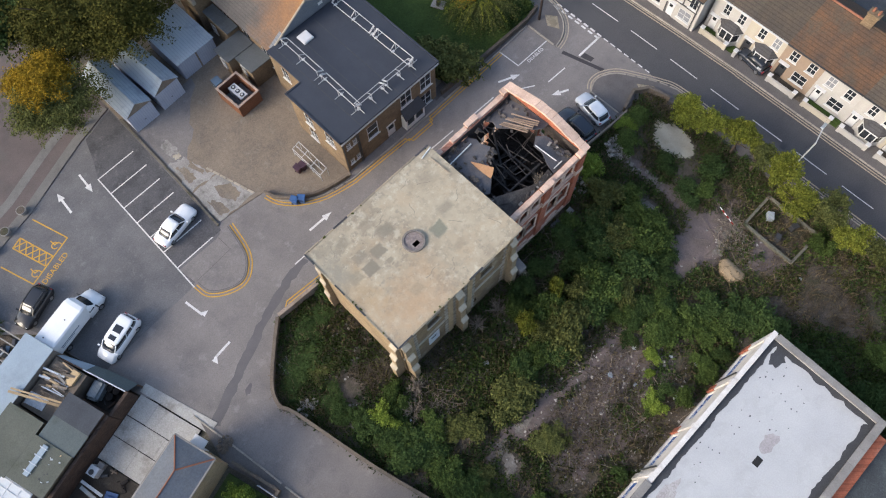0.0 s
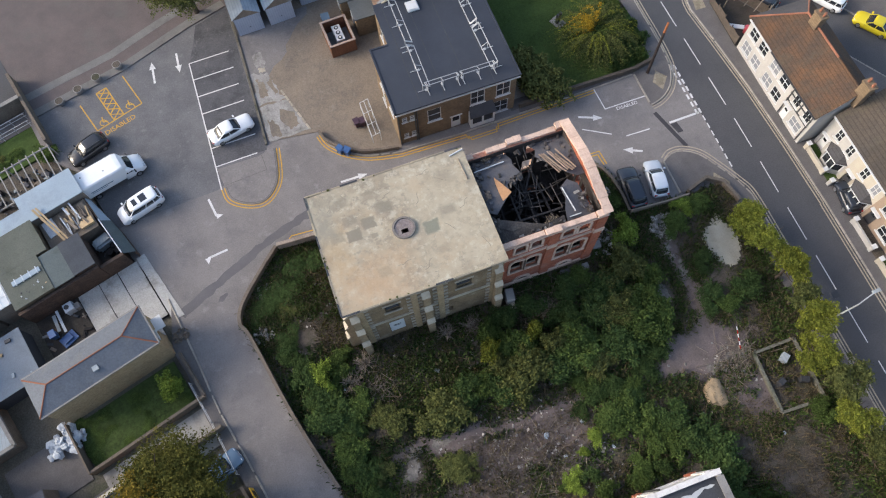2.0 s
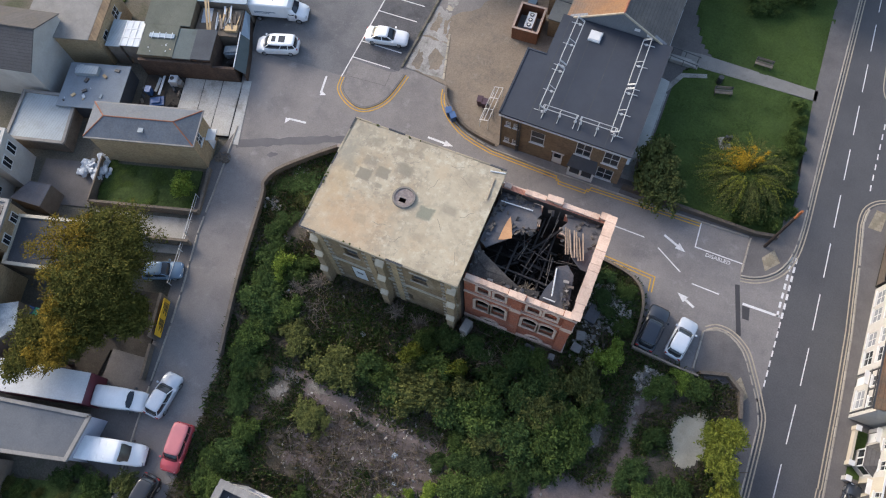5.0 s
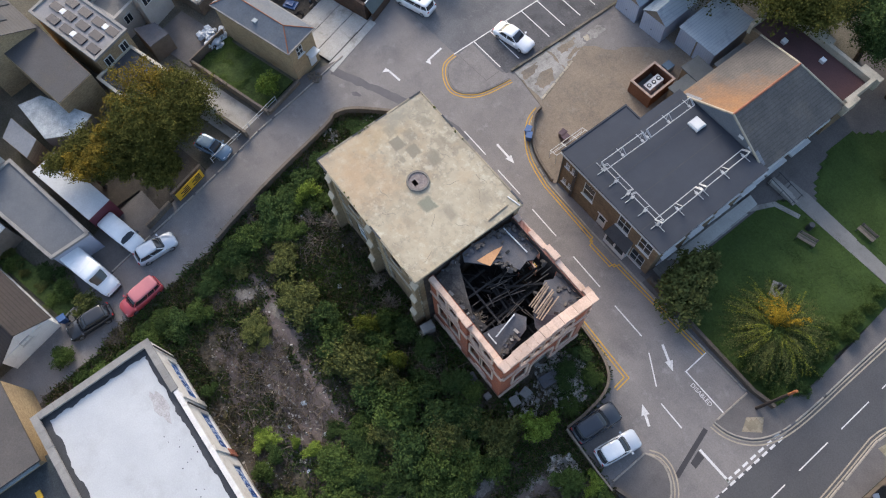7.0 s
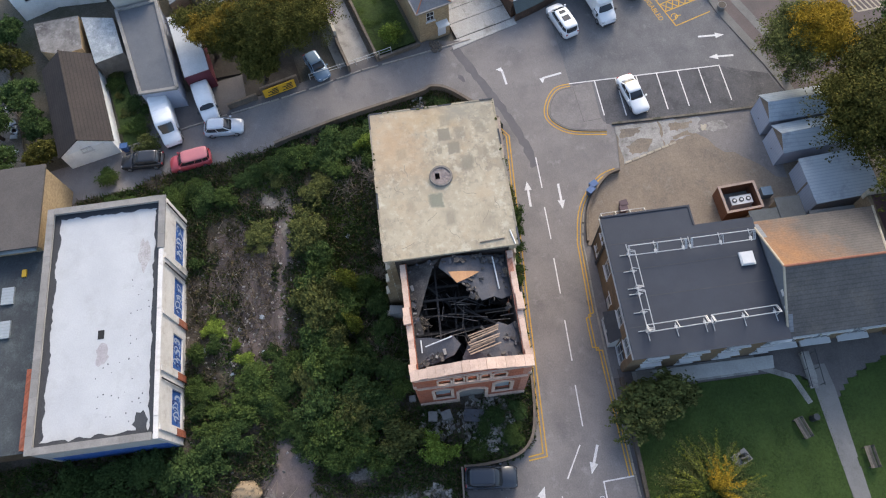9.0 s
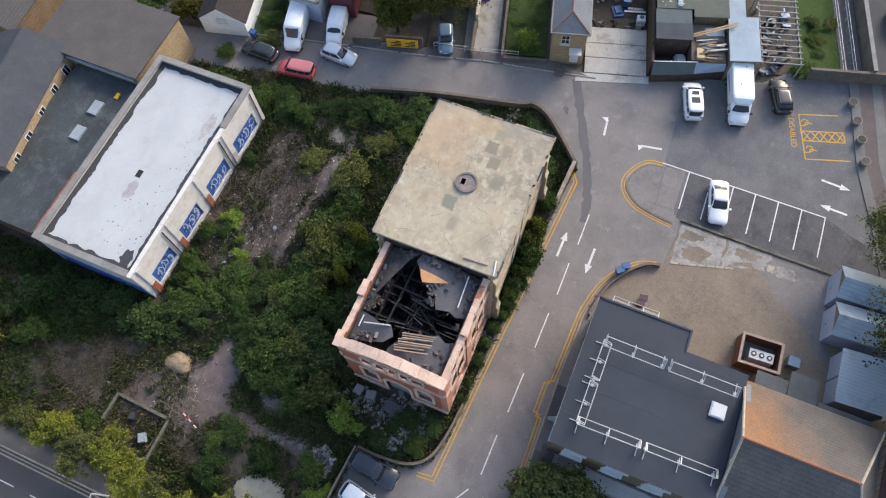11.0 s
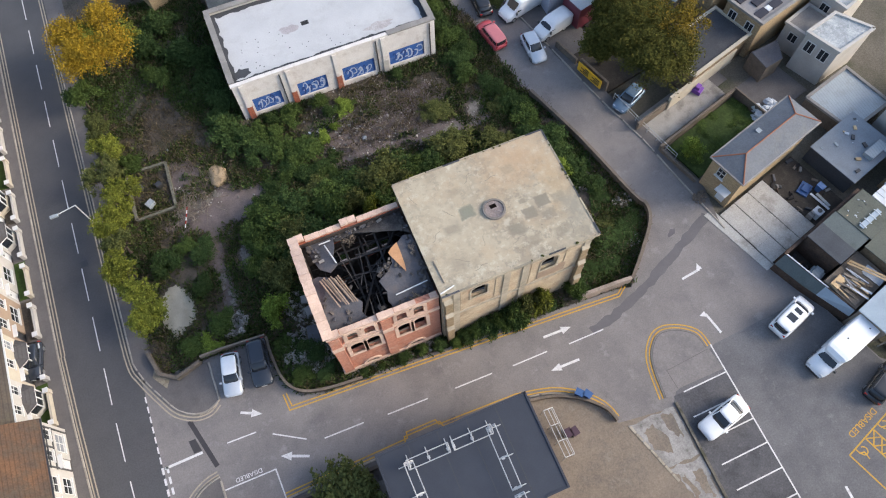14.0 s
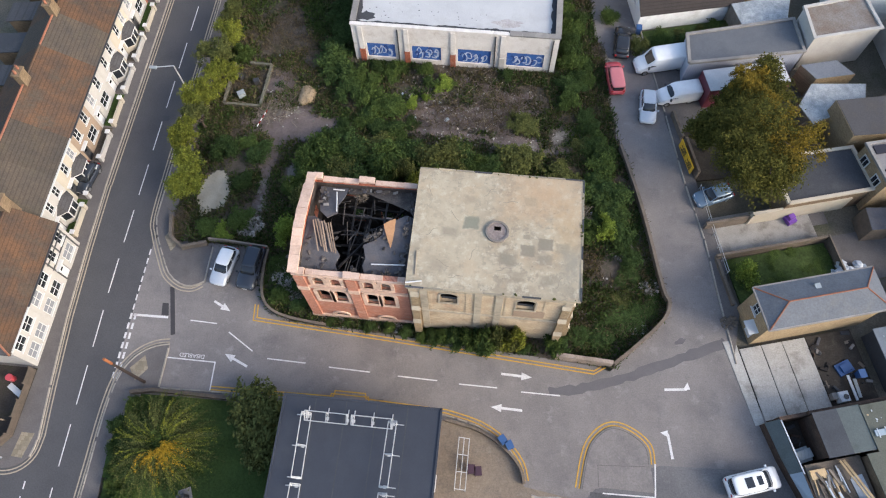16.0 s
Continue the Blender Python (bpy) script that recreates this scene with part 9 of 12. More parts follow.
garage(-7.55, 32.9, 2.9, 7.4, 2, 2.75, 3.8)
garage(-3.95, 33.1, 2.9, 7.6, 4, 2.75, 3.8)
pg = thing("double_garage", (0.85, 34.5, 0.05), "pale-blue steel double garage with a mono-pitch roof", "garage", "yard garages", turn=2)
part("body", boxes((-2.35, 0.1, 0, 2.35, 5.8, 2.6)), SHEET_DOOR, pg)
for s in (-1, 1):
    part("door", boxes((-2.3 if s < 0 else 0.1, 0.0, 0.0, -0.1 if s < 0 else 2.3, 0.09, 2.4)), SHEET_DOOR, pg)
part("post", boxes((-0.09, -0.02, 0, 0.09, 0.08, 2.3)), TIMBER_GREY, pg)
bm = bmesh.new()
roof_face(bm, [(-2.45, -0.15, 2.65), (2.45, -0.15, 2.65), (2.45, 5.9, 3.1), (-2.45, 5.9, 3.1)], 0.06)
part("roof", bm, SHEET_BLUE, pg)

pl = thing("plant_enclosure", (1.15, 28.2, 0.06), "reddish timber enclosure round an outdoor cooling unit", "enclosure", turn=3)
for r in ((-1.4, -1.75, 1.4, -1.62), (-1.4, 1.62, 1.4, 1.75), (-1.4, -1.62, -1.27, 1.62), (1.27, -1.62, 1.4, 1.62)):
    part("fence_panel", boxes((r[0], r[1], 0, r[2], r[3], 1.75)), TIMBER_RUST, pl)
for r in ((-1.45, -1.8, 1.45, -1.57), (-1.45, 1.57, 1.45, 1.8), (-1.45, -1.57, -1.22, 1.57), (1.22, -1.57, 1.45, 1.57)):
    part("rail_cap", boxes((r[0], r[1], 1.75, r[2], r[3], 1.83)), mat("pale_timber_cap", (0.34, 0.26, 0.22), (0.28, 0.21, 0.18), 0.8, 2, 12, 0.15, 0.1), pl)
part("base", boxes((-1.26, -1.6, 0, 1.26, 1.6, 0.06)), CONC_GREY, pl)
ac = thing("cooling_unit", (1.2, 28.45, 0.12), "white three-fan cooling unit inside the enclosure", "cooling unit", turn=3)
part("casing", boxes((-0.45, -1.05, 0, 0.45, 1.05, 1.15)), WHITE_GLOSS, ac)
for k in (-0.68, 0.0, 0.68):
    fan = part("fan_ring", tube(bmesh.new(), (0, k, 1.15), (0, k, 1.2), 0.24, 16), METAL_DARK, ac)
    part("fan_hub", tube(bmesh.new(), (0, k, 1.2), (0, k, 1.23), 0.12, 10), WHITE_GLOSS, fan)
single("storage_box", boxes((-0.45, -0.5, 0, 0.45, 0.5, 0.9)), PAINT_BLUE, "dark blue storage box beside the enclosure", "box", at=(0.5, 31.3, 0.06))

# broken concrete along the yard wall: a ragged sheet with cracked pieces on it
rn = random.Random(64)
def ragged(pts, amp, n):
    out = []
    for (ax, ay), (bx, by) in zip(pts, pts[1:] + pts[:1]):
        for k in range(n):
            t = k / n
            j = amp if k else 0.0
            out.append((ax + (bx - ax) * t + rn.uniform(-j, j), ay + (by - ay) * t + rn.uniform(-j, j)))
    return out


SLAB_GREY = mat("broken_grey_slab", (0.31, 0.297, 0.28), (0.215, 0.205, 0.19), 0.92, 0.6, 8, 0.2, 0.35, stain=(0.115, 0.105, 0.095), stain_scale=0.9, stain_amount=0.75, scuff=((0.40, 0.385, 0.36), 0.7, 0.4), world_space=True)
for pts, amp, z, m_ in (([(-9.3, 23.3), (-6.35, 23.3), (-6.9, 24.9), (-7.4, 27.2), (-9.3, 27.5)], 0.22, 0.068, SLAB_GREY), ([(-9.3, 18.8), (-4.85, 18.75), (-5.8, 21.5), (-6.3, 23.15), (-9.3, 23.15)], 0.12, 0.072, SLAB_GREY), ([(-8.4, 28.3), (-7.3, 27.9), (-7.4, 30.0), (-8.5, 29.9)], 0.16, 0.076, SLAB_GREY), ([(-8.2, 27.4), (-7.5, 27.3), (-7.5, 27.9), (-8.2, 28.0)], 0.1, 0.08, PALE_STONE),
                        ([(-7.3, 22.3), (-5.95, 21.4), (-5.75, 19.8), (-6.9, 19.4), (-7.6, 21.0)], 0.14, 0.0765, GRAVEL), ([(-8.9, 24.4), (-8.0, 24.2), (-8.1, 26.2), (-8.9, 26.6)], 0.2, 0.0745, GRAVEL), ([(-8.8, 19.2), (-7.9, 19.0), (-8.2, 21.0), (-8.9, 21.4)], 0.16, 0.079, GRAVEL), ([(-7.3, 24.2), (-6.95, 24.3), (-7.3, 26.4), (-7.8, 26.0)], 0.12, 0.0735, GRAVEL)):
    part("slab", prism(ragged(pts, amp, 6), 0.02, z), m_, slab_root)
for k in range(7):
    p0, p1 = Vector((-4.95, 18.8)), Vector((-6.6, 24.5))
    q0, q1 = p0.lerp(p1, k / 7 + 0.012), p0.lerp(p1, (k + 1) / 7 - 0.012)
    part("edging_stone", ribbon([tuple(q0), tuple(q1)], 0.22, 0.02, 0.09 + rn.uniform(0, 0.02)), PALE_STONE, slab_root)

# wheeled bins and a folded barrier
def wheelie_bin(x, y, turn, body, label):
    b = thing("wheeled_bin", (x, y, 0.01), label, "bin", turn=turn)
    bm = bmesh.new()
    vs = [bm.verts.new(p) for p in ((-0.22, -0.24, 0.08), (0.22, -0.24, 0.08), (0.22, 0.24, 0.08), (-0.22, 0.24, 0.08), (-0.29, -0.34, 0.98), (0.29, -0.34, 0.98), (0.29, 0.34, 0.98), (-0.29, 0.34, 0.98))]
    for f in ((3, 2, 1, 0), (4, 5, 6, 7), (0, 1, 5, 4), (1, 2, 6, 5), (2, 3, 7, 6), (3, 0, 4, 7)):
        bm.faces.new([vs[i] for i in f])
    part("body", bm, body, b)
    part("lid", boxes((-0.31, -0.37, 0.99, 0.31, 0.4, 1.05)), body, b)
    for s in (-0.24, 0.24):
        part("wheel", tube(bmesh.new(), (s - 0.03, 0.26, 0.1), (s + 0.03, 0.26, 0.1), 0.1, 10), RUBBER, b)


wheelie_bin(-2.7, 15.0, 30, BIN_BLUE, "blue wheeled bin on the kerb")
wheelie_bin(-2.1, 14.6, 40, BIN_BLUE, "blue wheeled bin on the kerb")
wheelie_bin(-0.2, 17.4, 10, BIN_DARK, "dark maroon wheeled bin by the offices")
wheelie_bin(0.35, 17.3, 5, BIN_DARK, "dark maroon wheeled bin by the offices")
wheelie_bin(-30.1, -19.4, 0, plain("green_bin_plastic", (0.04, 0.25, 0.13), 0.5), "green wheeled bin in a back yard")
wheelie_bin(-30.8, -19.5, 0, BIN_BLUE, "blue wheeled bin in a back yard")
wheelie_bin(-33.4, 5.7, 15, BIN_BLUE, "blue wheeled bin in the workshop alley")
wheelie_bin(-14.2, -31.8, 0, BIN_BLUE, "blue wheeled bin at the lane shed")
fb = thing("metal_cage_rack", (1.2, 17.0, 0.06), "pale metal storage rack beside the offices", "rack")
for yy in (-2.1, -0.7, 0.7, 2.1):
    part("upright", tube(bmesh.new(), (0.45, yy, 0), (0.45, yy, 1.6), 0.035), GALV, fb)
    part("upright", tube(bmesh.new(), (-0.45, yy, 0), (-0.45, yy, 1.3), 0.035), GALV, fb)
    part("cross_bar", tube(bmesh.new(), (-0.45, yy, 1.3), (0.45, yy, 1.6), 0.035), GALV, fb)
for xx, zz in ((-0.45, 1.3), (0.45, 1.6), (0.0, 1.45), (-0.45, 0.6)):
    part("long_bar", tube(bmesh.new(), (xx, -2.1, zz), (xx, 2.1, zz), 0.035), GALV, fb)


# ---------------------------------------------------------------- vehicles
def loft(stations):
    """A closed skin through cross-sections, each a ring of points."""
    bm = bmesh.new()
    rings = [[bm.verts.new(p) for p in s] for s in stations]
    n = len(rings[0])
    for a, b in zip(rings, rings[1:]):
        for k in range(n):
            j = (k + 1) % n
            bm.faces.new((a[k], a[j], b[j], b[k]))
    bm.faces.new(rings[0])
    bm.faces.new(rings[-1][::-1])
    bmesh.ops.recalc_face_normals(bm, faces=bm.faces)
    return bm


def section(x, w, z0, z1, crown=0.03):
    c = min(0.12, (z1 - z0) * 0.3)
    return [(x, -w * 0.94, z0), (x, -w, z0 + c), (x, -w, z1 - c), (x, -w + c, z1), (x, 0, z1 + crown), (x, w - c, z1), (x, w, z1 - c), (x, w, z0 + c), (x, w * 0.94, z0)]


def wheel(parent, x, y, r=0.32):
    s = 1 if y > 0 else -1
    wh = part("wheel", tube(bmesh.new(), (x, y - 0.1 * s, r), (x, y + 0.06 * s, r), r, 16), RUBBER, parent)
    part("rim", tube(bmesh.new(), (x, y + 0.05 * s, r), (x, y + 0.075 * s, r), r * 0.64, 12), RIM, wh)


def smoothstep(x, stops, ease=True):
    """Value at x of a curve through (position, value) stops, eased between them or straight."""
    if x <= stops[0][0]:
        return stops[0][1]
    for (a, va), (b, vb) in zip(stops, stops[1:]):
        if x <= b:
            t = (x - a) / (b - a)
            t = t * t * (3 - 2 * t) if ease else t
            return va + (vb - va) * t
    return stops[-1][1]


def rounded_ring(z, xa, xb, wa, wb, power=3.2, n=28):
    """A rounded oblong in plan from xa to xb, half as wide as wa behind and wb in front."""
    pts = []
    for k in range(n):
        a = 2 * math.pi * k / n
        c, s_ = math.cos(a), math.sin(a)
        u = math.copysign(abs(c) ** (2 / power), c)
        v = math.copysign(abs(s_) ** (2 / power), s_)
        px = (xa + xb) / 2 + u * (xb - xa) / 2
        f = (px - xa) / (xb - xa)
        pts.append((px, v * (wa + (wb - wa) * f), z))
    return pts


CAR_SHAPES = {  # rear glass foot, roof rear, roof front, windscreen foot, from the rear bumper, as shares of the length
    "hatch": (0.03, 0.13, 0.55, 0.74), "saloon": (0.13, 0.30, 0.55, 0.72), "mpv": (0.02, 0.07, 0.66, 0.83), "suv": (0.03, 0.10, 0.56, 0.73), "boxy": (0.015, 0.035, 0.66, 0.80)}


def car(x, y, turn, paint, L=4.3, W=1.78, H=1.46, style="hatch", label="", roof=None, rails=False, skylights=False):
    c = thing("car", (x, y, 0.012), label, "car", turn=turn)
    h, w = L / 2, W / 2
    belt = H * 0.64
    rear, rtop, ftop, front = (-h + L * f for f in CAR_SHAPES[style])
    stations = []
    for k in range(23):
        px = -h + L * (0.5 - 0.5 * math.cos(math.pi * k / 22))
        e = abs(px) / h
        wide = w * (1 - 0.035 * e ** 2 - (0.16 if style in ("mpv", "boxy", "suv") else 0.24) * max(0.0, (e - 0.84) / 0.16) ** 2.4)
        top = smoothstep(px, [(-h, belt * 0.80), (-h + 0.16, belt * 0.96), (rear + 0.1, belt), (front - 0.15, belt * 0.99), (front + 0.35, belt * 0.93), (h - 0.35, belt * 0.82), (h - 0.1, belt * 0.70), (h, belt * 0.58)])
        low = smoothstep(px, [(-h, 0.38), (-h + 0.4, 0.22), (h - 0.4, 0.20), (h, 0.34)])
        stations.append(section(px, wide, low, top, 0.035))
    body = part("body", loft(stations), paint, c, smooth=True)
    tall = H - belt
    gw, tw = w * 0.90, w * (0.82 if style in ("mpv", "boxy") else 0.76)
    ring = [rounded_ring(belt - 0.05, rear, front, gw, gw, 5.0), rounded_ring(belt + tall * 0.45, rear + (rtop - rear) * 0.5, front + (ftop - front) * 0.5, (gw + tw) / 2, (gw + tw) / 2, 5.4), rounded_ring(H - 0.07, rtop, ftop, tw, tw, 6.0)]
    part("window_glass", loft(ring), GLASS, c, "dark tinted glass", smooth=True)
    top_skin = [rounded_ring(H - 0.12, rtop - 0.05, ftop + 0.05, tw + 0.035, tw + 0.03, 6.0), rounded_ring(H - 0.045, rtop - 0.01, ftop + 0.0, tw + 0.005, tw, 6.0), rounded_ring(H, rtop + 0.16, ftop - 0.16, tw - 0.14, tw - 0.14, 5.0), rounded_ring(H + 0.012, rtop + 0.45, ftop - 0.45, tw - 0.34, tw - 0.34, 4.0)]
    part("roof", loft(top_skin), roof or paint, c, smooth=True)
    for s in (-1, 1):
        pillars = [((rear + 0.10, gw * 0.86), (rtop + 0.06, tw * 0.90)), ((front - 0.16, gw * 0.90), (ftop - 0.03, tw * 0.93)), ((rear + (front - rear) * 0.50, gw), (rtop + (ftop - rtop) * 0.48, tw))]
        if style in ("mpv", "boxy", "suv"):
            pillars.append(((rear + (front - rear) * 0.24, gw), (rtop + (ftop - rtop) * 0.22, tw)))
        for (x0_, y0_), (x1_, y1_) in pillars:
            part("pillar", beam(bmesh.new(), (x0_, s * y0_, belt - 0.02), (x1_, s * y1_, H - 0.08), 0.07, 0.05), paint, c)
        part("mirror", boxes((front - 0.28, s * (w + 0.09) - 0.09, belt - 0.02, front - 0.12, s * (w + 0.09) + 0.09, belt + 0.12)), paint, c)
        part("headlight", loft([[(h - 0.42, s * w * 0.80 + 0.06 * a, belt * 0.74 + 0.05 * b) for a, b in ((-1, -1), (1, -1), (1, 1), (-1, 1))], [(h - 0.10, s * w * 0.62 + 0.11 * a, belt * 0.66 + 0.05 * b) for a, b in ((-1, -1), (1, -1), (1, 1), (-1, 1))]]), LAMP_CLEAR, c)
        part("tail_light", boxes((-h + 0.03, s * w * 0.70 - 0.12, belt * 0.66, -h + 0.20, s * w * 0.70 + 0.12, belt * 0.90)), LAMP_RED, c)
        if rails:
            part("roof_rail", boxes((rtop + 0.1, s * (tw - 0.08) - 0.025, H - 0.01, ftop - 0.1, s * (tw - 0.08) + 0.025, H + 0.05)), METAL_DARK, c)
        for wx in (-h + L * 0.19, h - L * 0.195):
            wheel(c, wx, s * (w - 0.07))
    if skylights:
        part("sun_roof", boxes((ftop - 0.72, -0.36, H + 0.005, ftop - 0.28, 0.36, H + 0.024)), GLASS, c)
        part("sun_roof", boxes((ftop - 1.75, -0.42, H + 0.005, ftop - 1.05, 0.42, H + 0.024)), GLASS, c)
    part("number_plate", boxes((h - 0.02, -0.25, 0.42, h + 0.015, 0.25, 0.53)), WHITE_GLOSS, c)
    return c


def van(x, y, turn, L=5.9, W=2.0, H=2.45, label="", luton=False):
    c = thing("van", (x, y, 0.012), label, "van", turn=turn)
    h, w = L / 2, W / 2
    top = 2.1 if luton else H
    back = h - 1.9 if luton else h - 2.0
    # cab and, on a panel van, the whole body: one skin that slopes down the windscreen to a short rounded bonnet
    nose = [(back, top), (back + 0.22, top - 0.06), (back + 0.95, 1.30), (h - 0.42, 1.10), (h - 0.12, 0.88), (h, 0.66)]
    stations = []
    if luton:
        stations += [section(back - 0.3, w * 0.95, 0.3, top), section(back, w * 0.95, 0.28, top)]
    else:
        stations += [section(-h, w * 0.92, 0.36, H - 0.10), section(-h + 0.10, w * 0.98, 0.30, H - 0.01), section(-h + 0.5, w, 0.28, H), section(back - 0.6, w, 0.28, H), section(back, w * 0.98, 0.28, H)]
    for k in range(1, 12):
        px = back + (h - back) * k / 11
        zt = smoothstep(px, nose, False)
        e = (px - back) / (h - back)
        stations.append(section(px, w * (0.98 - 0.05 * e - 0.20 * max(0.0, (e - 0.7) / 0.3) ** 2), 0.28 + 0.06 * e, zt, 0.03))
    part("body", loft(stations), PAINT_WHITE, c, smooth=True)
    if luton:
        part("chassis", boxes((-h + 0.1, -w * 0.8, 0.45, back - 0.3, w * 0.8, 0.9)), METAL_DARK, c)
        bx = part("load_box", loft([section(-h, w * 1.02, 0.80, H + 0.22, 0.005), section(-h + 0.06, w * 1.05, 0.78, H + 0.25, 0.01), section(back - 0.30, w * 1.05, 0.78, H + 0.25, 0.01), section(back + 0.10, w * 0.96, 1.6, H + 0.18, 0.01), section(back + 0.42, w * 0.70, 1.9, H - 0.18, 0.01)]), PAINT_WHITE, c)
        for k in range(2):
            part("roof_marker", tube(bmesh.new(), (-h + 0.9 + 2.2 * k, 0.3 - 0.6 * k, H + 0.25), (-h + 0.9 + 2.2 * k, 0.3 - 0.6 * k, H + 0.30), 0.07, 8), METAL_DARK, bx)
        for r in ((0.9, 1.55, 3.3, 1.66), (0.9, 1.36, 2.6, 1.43)):
            part("side_print", boxes((-h + r[0], -w * 1.05 - 0.012, r[1], -h + r[2], -w * 1.05 - 0.002, r[3])), PAINT_BLUE, bx, "bars of small print")
    else:
        for k in range(5):
            part("roof_rib", boxes((-h + 0.6 + 0.62 * k, -w * 0.78, H + 0.012, -h + 0.65 + 0.62 * k, w * 0.78, H + 0.034)), PAINT_WHITE, c)
    # windscreen and cab side windows lie just proud of the skin
    z0_, z1_, xa, xb = 1.40, top - 0.20, back + 0.93, back + 0.36
    glass = bmesh.new()
    lo = [(xa - 0.10 * abs(v) ** 2, v * w * 0.82, z0_ + 0.03) for v in (-1, -0.5, 0, 0.5, 1)]
    hi = [(xb - 0.06 * abs(v) ** 2, v * w * 0.72, z1_ + 0.05) for v in (-1, -0.5, 0, 0.5, 1)]
    skins = [[glass.verts.new(p) for p in lo], [glass.verts.new(p) for p in hi]]
    backs = [[glass.verts.new((p[0] - 0.05, p[1], p[2] - 0.05)) for p in row] for row in (lo, hi)]
    for k in range(4):
        glass.faces.new((skins[0][k], skins[0][k + 1], skins[1][k + 1], skins[1][k]))
        glass.faces.new((backs[0][k + 1], backs[0][k], backs[1][k], backs[1][k + 1]))
    bmesh.ops.recalc_face_normals(glass, faces=glass.faces)
    part("windscreen", glass, GLASS, c, "dark windscreen")
    for s in (-1, 1):
        part("side_window", loft([[(back + 0.02, s * w * k_, 1.30), (back + 0.70, s * w * k_, 1.30), (back + 0.22, s * w * (k_ - 0.07), top - 0.25), (back + 0.02, s * w * (k_ - 0.07), top - 0.25)] for k_ in (0.90, 0.985)]), GLASS, c)
        part("mirror", boxes((back + 0.78, s * (w + 0.10) - 0.10, 1.15, back + 0.92, s * (w + 0.10) + 0.10, 1.48)), METAL_DARK, c)
        part("headlight", boxes((h - 0.36, s * w * 0.66 - 0.15, 0.74, h - 0.07, s * w * 0.66 + 0.15, 0.92)), LAMP_CLEAR, c)
        part("tail_light", boxes((-h - 0.01, s * w * 0.86 - 0.06, 0.9, -h + 0.06, s * w * 0.86 + 0.06, 1.35)), LAMP_RED, c)
        for wx in (-h + 1.15, h - 0.95):
            wheel(c, wx, s * (w - 0.08), 0.35)
    part("bumper", boxes((h - 0.14, -w * 0.72, 0.3, h + 0.05, w * 0.72, 0.55)), METAL_DARK, c)
    return c


PAINT_YELLOW = plain("yellow_car_paint", (0.62, 0.50, 0.02), 0.25, 0.0, 0.6)
car(-12.65, 21.35, 12.5, PAINT_WHITE, 4.7, 1.84, 1.42, "saloon", "white saloon car parked across a bay")
van(-25.2, 20.1, 15, 6.6, 2.05, 2.45, "white box van parked in the car park", luton=True)
car(-23.2, 15.95, 198, PAINT_WHITE, 4.6, 1.85, 1.72, "mpv", "white people carrier with roof windows in the car park", skylights=True)
car(-27.1, 24.2, 202, PAINT_BLACK, 4.3, 1.80, 1.55, "hatch", "black estate car parked in the car park", rails=True)
car(23.1, 0.85, 84, PAINT_NAVY, 4.4, 1.86, 1.68, "suv", "dark navy car parked beside the ruin", rails=True)
car(25.75, 0.9, 80, PAINT_SILVER, 4.0, 1.70, 1.48, "hatch", "pale silver hatchback parked beside the ruin", roof=PAINT_WHITE)
car(-15.1, -21.45, 88, PAINT_SILVER, 4.1, 1.74, 1.52, "hatch", "silver-white hatchback parked in the lane")
car(-11.6, -24.9, 278, PAINT_RED, 4.2, 1.72, 1.62, "boxy", "faded red square-backed car parked in the lane", roof=PAINT_PINK)
car(-12.4, -29.9, 267, PAINT_BLACK, 4.4, 1.8, 1.45, "hatch", "dark grey hatchback parked in the lane")
van(-18.2, -23.2, 15, 4.6, 1.85, 1.9, "small white van on a drive")
van(-16.6, -27.4, 15, 6.0, 2.0, 2.4, "white panel van on a drive")
car(-21.4, -11.3, 24, PAINT_BLUE, 3.9, 1.7, 1.45, "hatch", "steel-blue car under the tree")
car(42.2, -7.4, 80, PAINT_NAVY, 3.6, 1.65, 1.45, "hatch", "dark car parked in a front garden")
car(45.9, 16.75, 120, PAINT_NAVY, 4.2, 1.78, 1.45, "hatch", "dark blue car parked in the side street")
car(52.6, 14.2, 122, PAINT_WHITE, 4.2, 1.8, 1.5, "mpv", "white hatchback parked in the side street")
car(49.9, 18.5, 130, PAINT_RED, 4.0, 1.75, 1.45, "hatch", "red hatchback parked in the side street")
car(55.5, 9.4, 124, PAINT_YELLOW, 4.2, 1.78, 1.40, "saloon", "bright yellow saloon parked in the side street")
car(48.1, 28.6, 28, PAINT_BLUE, 4.2, 1.78, 1.45, "hatch", "blue car parked round the far corner")
car(43.9, 34.6, 30, PAINT_BLACK, 4.3, 1.8, 1.5, "suv", "black car parked at the far corner")
car(-10.9, 54.2, 30, PAINT_SILVER, 4.2, 1.78, 1.45, "hatch", "silver car parked beyond the trees")


# ---------------------------------------------------------------- workshops, houses and gardens west of the lane
WU, WV, WO = Vector((0.962, 0.275)), Vector((-0.275, 0.962)), Vector((-24.1, 3.6))
WTURN = math.degrees(math.atan2(0.275, 0.962))


def west(name, label, category, group=""):
    return thing(name, (WO.x, WO.y, 0), label, category, group, turn=WTURN)


